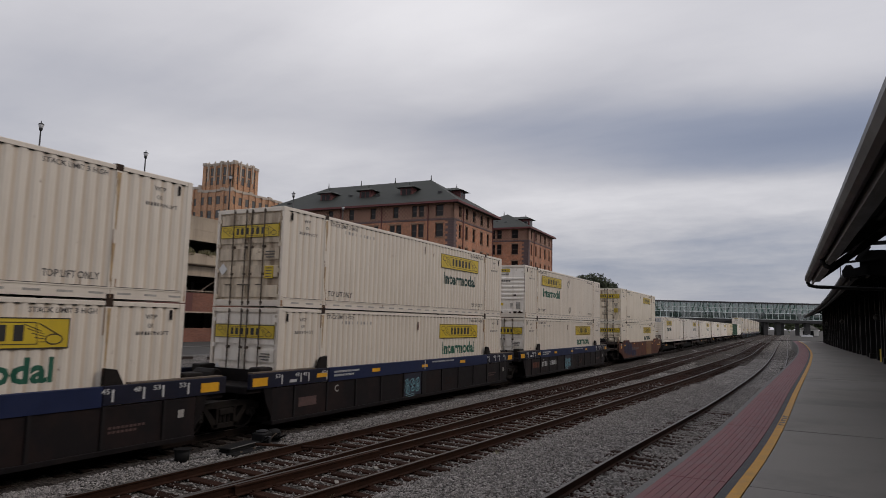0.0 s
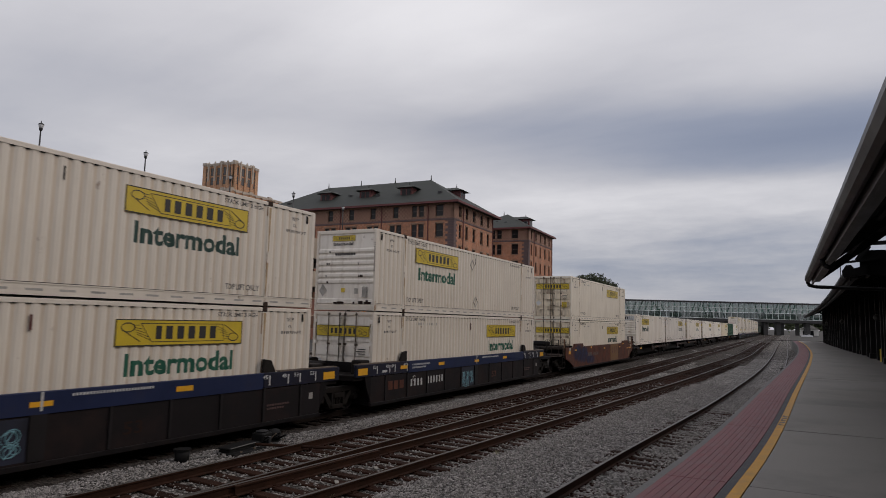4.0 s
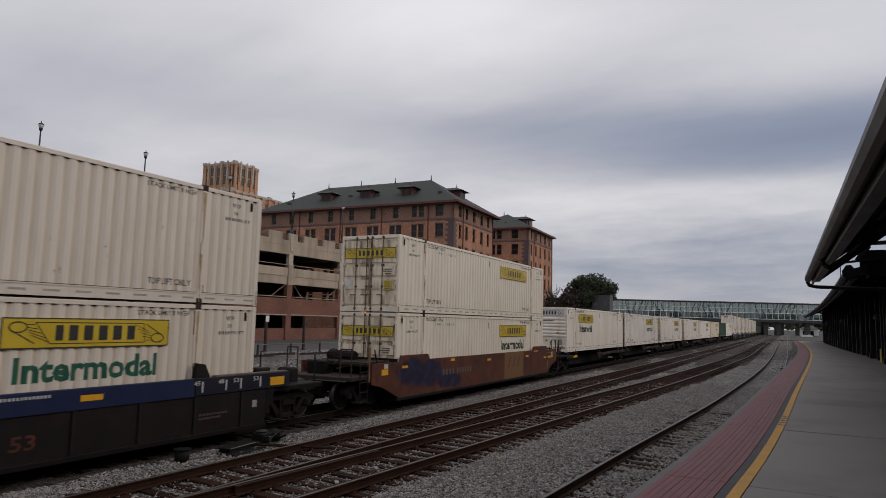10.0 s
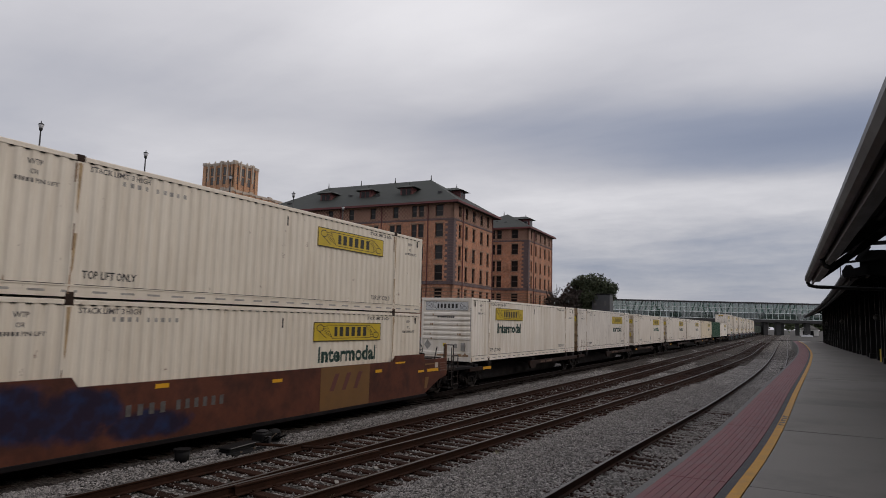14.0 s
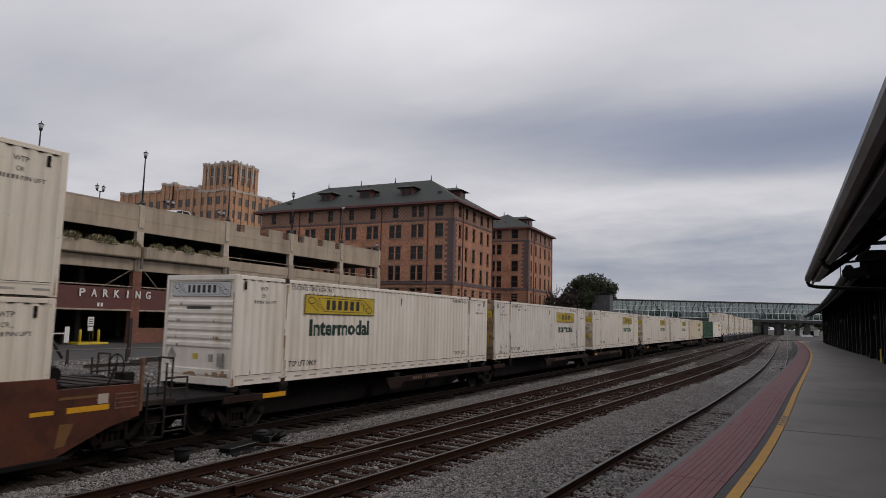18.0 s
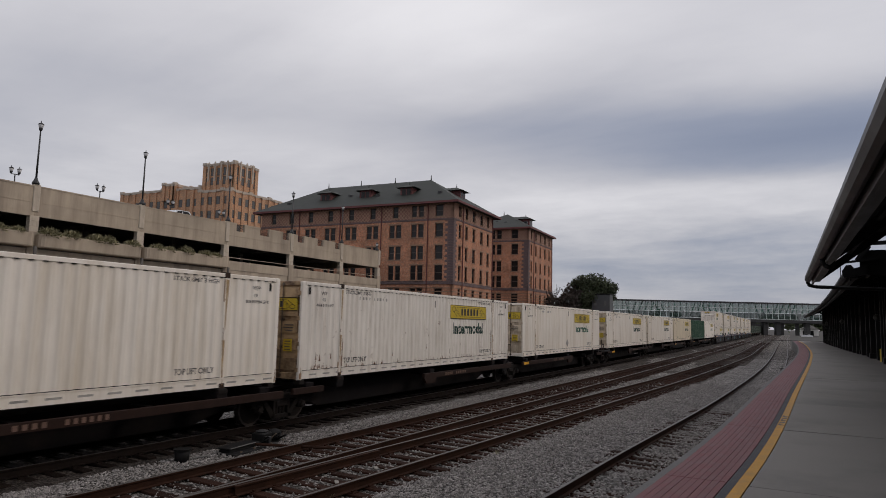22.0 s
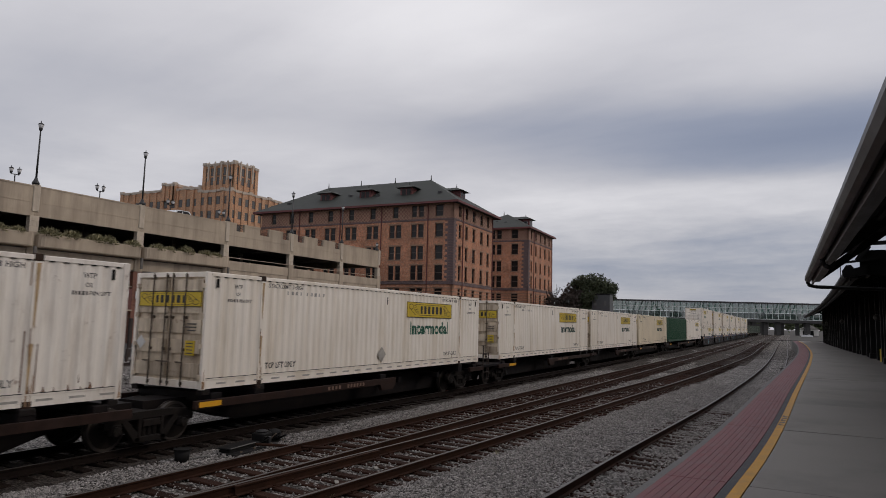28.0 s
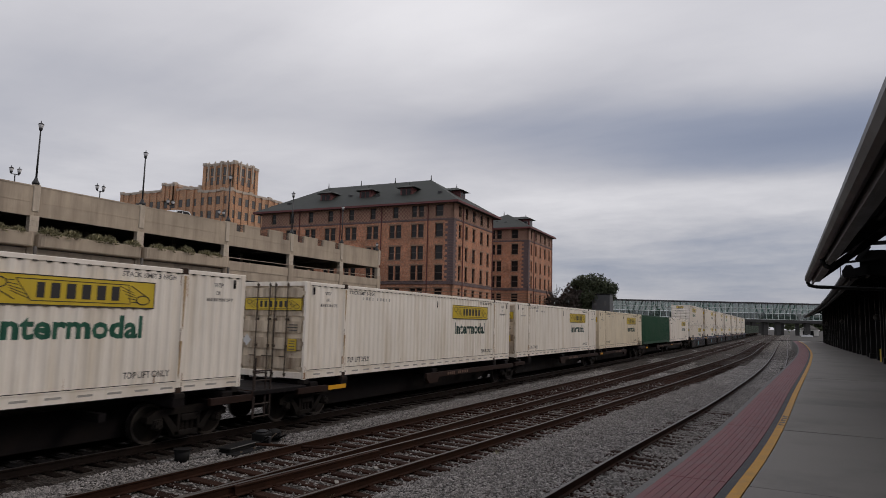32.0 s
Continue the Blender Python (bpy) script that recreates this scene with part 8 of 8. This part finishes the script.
def spine_car(first, last, label, truck=-8.5):
    """One platform of a spine car under a single container."""
    c = thing("spine_car", label, "railway car", "spine cars")
    part("centre_sill", Geo().prism([(-9.0, 0.95), (9.0, 0.95), (9.0, 0.62), (7.4, 0.6), (6.0, 0.2), (-6.0, 0.2), (-7.4, 0.6), (-9.0, 0.62)], -0.45, 0.45, "X"), DARK_CAR, c, "black centre sill")
    for y in (-7.6, -6.1, 0.0, 6.1, 7.6):
        part("cross_arm", Geo().cbox(-1.35, 1.35, y - 0.18, y + 0.18, 0.86, 1.10, 0.02), DARK_CAR, c)
    for y in (-6.095, 6.095):
        for s in (-1, 1):
            part("container_pedestal", Geo().cbox(s * 1.22 - 0.15, s * 1.22 + 0.15, y - 0.16, y + 0.16, 1.06, 1.18, 0.02), CASTING, c)
    for y in (-7.9, 7.9):
        for s in (-1, 1):
            part("container_pedestal", Geo().cbox(s * 1.18 - 0.12, s * 1.18 + 0.12, y - 0.12, y + 0.12, 1.06, 1.185, 0.02), CASTING, c)
    for s in (-1, 1):
        lo, hi = sorted((s * 1.30, s * 1.42))
        k = -1 if last else 1
        part("side_sill", Geo().cbox(lo, hi, *sorted((k * -8.4, k * -7.0)), 0.80, 0.97, 0.01), RUSTY, c, "rusty side sill")
        part("side_sill", Geo().cbox(lo, hi, *sorted((k * -0.75, k * 8.3)), 0.76, 0.95, 0.01), RUSTY, c, "rusty side sill")
        part("sill_foot", Geo().prism([(k * -0.75, 0.76), (k * 0.25, 0.76), (k * 0.15, 0.56), (k * -0.55, 0.56)], lo, hi, "X"), RUSTY, c)
        for y in (-7.2, 1.2, 4.2, 7.2):
            part("outrigger", Geo().box(*sorted((s * 0.36, s * 1.3)), y - 0.08, y + 0.08, 0.74, 0.92), DARK_CAR, c)
    X = 1.423
    if first:
        part("reflector", Geo().box(X, X + 0.006, -7.0, -6.1, 0.82, 0.95), REFLECT, c, "yellow reflector")
    if last:
        part("reflector", Geo().box(X, X + 0.006, -8.2, -7.5, 0.79, 0.92), REFLECT, c, "yellow reflector")
    g = Geo()
    bars(g, X, 1.0 if k > 0 else -3.2, 0.80, 4, 0.10, 0.08, 0.11)
    bars(g, X, 2.0 if k > 0 else -2.2, 0.80, 6, 0.09, 0.08, 0.11)
    part("number_mark", g, GRILLE, c, kind="stuff")
    add_truck(c, truck if not first else -7.6)
    if first:
        part("end_platform", Geo().cbox(-1.4, 1.4, -10.2, -8.0, 0.92, 1.04, 0.02), DARK_CAR, c, "end walkway")
        for x in (-1.35, 1.35):
            h = Geo()
            for y in (-10.1, -9.5):
                h.cyl((x, y, 0.3), (x, y, 1.9 if y < -10 else 1.55), 0.025, n=6)
            h.cyl((x, -10.1, 1.55), (x, -9.5, 1.55), 0.025, n=6)
            for z in (0.35, 0.68, 1.3):
                h.cyl((x, -10.1, z), (x, -9.5, z), 0.02, n=6)
            part("hand_rail", h, POST_BROWN, c, "rusty hand rail and steps")
        part("brake_wheel", brake_wheel(-0.3, -10.18, 1.75, 0.28), CASTING, c)
        for y in (-9.8, -9.2, -8.6):
            part("hose", Geo().cyl((0.5, y, 0.6), (0.9, y + 0.3, 0.9), 0.03, n=6), CASTING, c)
        part("end_plate", Geo().cbox(-1.42, 1.42, -10.26, -10.2, 0.86, 1.06, 0.01), RUSTY, c, "rusty end plate")
        part("brake_stand", Geo().cbox(-0.5, -0.1, -10.1, -9.8, 1.04, 1.6, 0.03), CASTING, c)
        part("coupler", Geo().cbox(-0.14, 0.14, -11.0, -9.0, 0.66, 0.93, 0.03), CASTING, c, "coupler")
    if last:
        add_truck(c, 6.65)
        part("end_platform", Geo().cbox(-1.4, 1.4, 8.2, 9.0, 0.92, 1.04, 0.02), DARK_CAR, c)
        part("coupler", Geo().cbox(-0.14, 0.14, 9.0, 9.6, 0.66, 0.93, 0.03), CASTING, c, "coupler")
        for x in (-1.35, 1.35):
            h = Geo()
            for y in (8.5, 8.95):
                h.cyl((x, y, 0.3), (x, y, 1.5), 0.022, n=6)
            h.cyl((x, 8.5, 1.5), (x, 8.95, 1.5), 0.022, n=6)
            part("hand_rail", h, POST_BROWN, c)
    return c


RIDING = []


def ride(ob, near, z=0.0):
    """near: where the container's near end stands along the track at the start."""
    RIDING.append((ob, near + HALF, z))
    ob.matrix_basis = pose(TRAIN_X, near + HALF, z)
    return ob


def build_train():
    low, high, single = 0.36, 3.285, 1.185
    A = "stacked white containers"
    def box(label, paint, near_front, ink, doors_, group=A, extra=None, **kw):
        return make_container(label, paint, near_front, ink, doors_, group, extra, **kw)
    door_up = box("white corrugated container with grimy doors and yellow sign, stacked on top", WHITE, 0, LETTER_DARK, DOOR_WHITE)
    door_low = box("white corrugated container with yellow sign, low in a well car", WHITE, 0, LETTER_GREEN, WHITE_DIRTY, extra=red_mark)
    front_up = box("white corrugated container with ribbed front wall, stacked on top", WHITE, 1, LETTER_GREEN, DOOR_WHITE, extra=diamonds)
    # units of the blue articulated car, then the brown car
    units = []
    for k, near in enumerate((-5.15, 14.27, 33.78)):
        units.append(ride(well_car_blue(k, k == 2, k == 0, k == 2), near))
    ride(copy_thing(front_up, pose(0, 0, 0)), -5.15, high)
    ride(copy_thing(door_low, pose(0, 0, 0)), -5.15, low)
    ride(door_up, 14.27, high)
    ride(door_low, 14.27, low)
    ride(front_up, 33.78, high)
    ride(copy_thing(door_low, pose(0, 0, 0)), 33.78, low)
    ride(well_car_brown(), 57.15)
    worn = box("white corrugated container with rust stained doors on a brown car", WARM, 0, LETTER_DARK, DOOR_CREAM)
    ride(worn, 57.15, low)
    ride(box("white container with rust stained doors and an unlettered side", WARM, 0, LETTER_DARK, DOOR_CREAM, word=False), 57.15, high)
    # single containers on spine cars
    S = "single white containers on spine cars"
    d = box("clean white container with a ribbed front and a pale sign", CLEAN, 2, LETTER_DARK, DOOR_WHITE, S, stack="STACKING THREE HIGH ONLY")
    e = box("weathered white container with very rusty doors and scuffed side", WHITE_DIRTY, 0, LETTER_DARK, DOOR_RUSTY, S, scuffs)
    f = box("white container with rust stained doors and a grey diamond placard", CLEAN, 0, LETTER_GREEN, DOOR_WHITE, S, grey_diamond)
    g = box("white container with stained doors and a dark lettered side", CLEAN, 0, LETTER_DARK, DOOR_WHITE, S)
    i = box("cream container with a yellow sign on its side", CREAM, 0, LETTER_DARK, CREAM, S)
    dull = box("dull green container far down the train", DULL_GREEN, 0, LETTER_DARK, DULL_GREEN, S, plain=True, sign=False)
    gr = box("dark green corrugated container on a spine car", GREEN, 0, LETTER_DARK, GREEN, S, plain=True, sign=False)
    first = spine_car(True, False, "black spine car with rusty side sills, carrying single containers")
    mid = spine_car(False, False, "black articulated spine car unit with rusty side sills")
    last = spine_car(False, True, "black spine car unit with rusty sills and a coupler end", -9.25)
    ride(first, 77.99), ride(mid, 95.1), ride(last, 113.41)
    for ob, near in ((d, 77.99), (e, 95.1), (f, 113.41), (g, 132.05), (copy_thing(g, pose(0, 0, 0)), 149.1), (i, 166.3), (gr, 182.9), (copy_thing(g, pose(0, 0, 0)), 199.9)):
        ride(ob, near, single)
    firsts = lambda ob: copy_thing(ob, pose(0, 0, 0))
    for ob, near in ((firsts(first), 132.05), (firsts(mid), 149.1), (firsts(last), 166.3), (firsts(first), 182.9), (firsts(last), 199.9)):
        ride(ob, near)
        if near < 160:
            SPINNING.extend((w, w.matrix_basis.translation.y) for w in ob.children_recursive if w.name.startswith("wheelset"))
    # the stacks that follow far off
    for k in range(7):
        near = 218.3 + k * 19.6
        ride(copy_thing(units[1], pose(0, 0, 0)), near)
        ride(copy_thing(front_up if k % 3 == 0 else door_up, pose(0, 0, 0)), near, high)
        ride(copy_thing(door_low, pose(0, 0, 0)), near, low)
    for k in range(6):
        near = 357.5 + k * 17.4
        ride(firsts(mid), near)
        ride(firsts(dull) if k else dull, near, single)


build_train()
build_platform()


def motions():
    times = [0.0, 2.0, 4.0, 7.0, 10.0, 13.0, 16.0, 19.0, 22.0, 25.0, 28.0, 30.0, 32.0]
    for ob, y, z in RIDING:
        walk(ob, [(t, pose(TRAIN_X, y - travelled(t), z)) for t in times])
    for w, dy in SPINNING:
        ts = [32.0 * k / 216 for k in range(217)]
        walk(w, [(t, pose(0, dy, 0.46, math.degrees(travelled(t) / 0.46))) for t in ts])


motions()
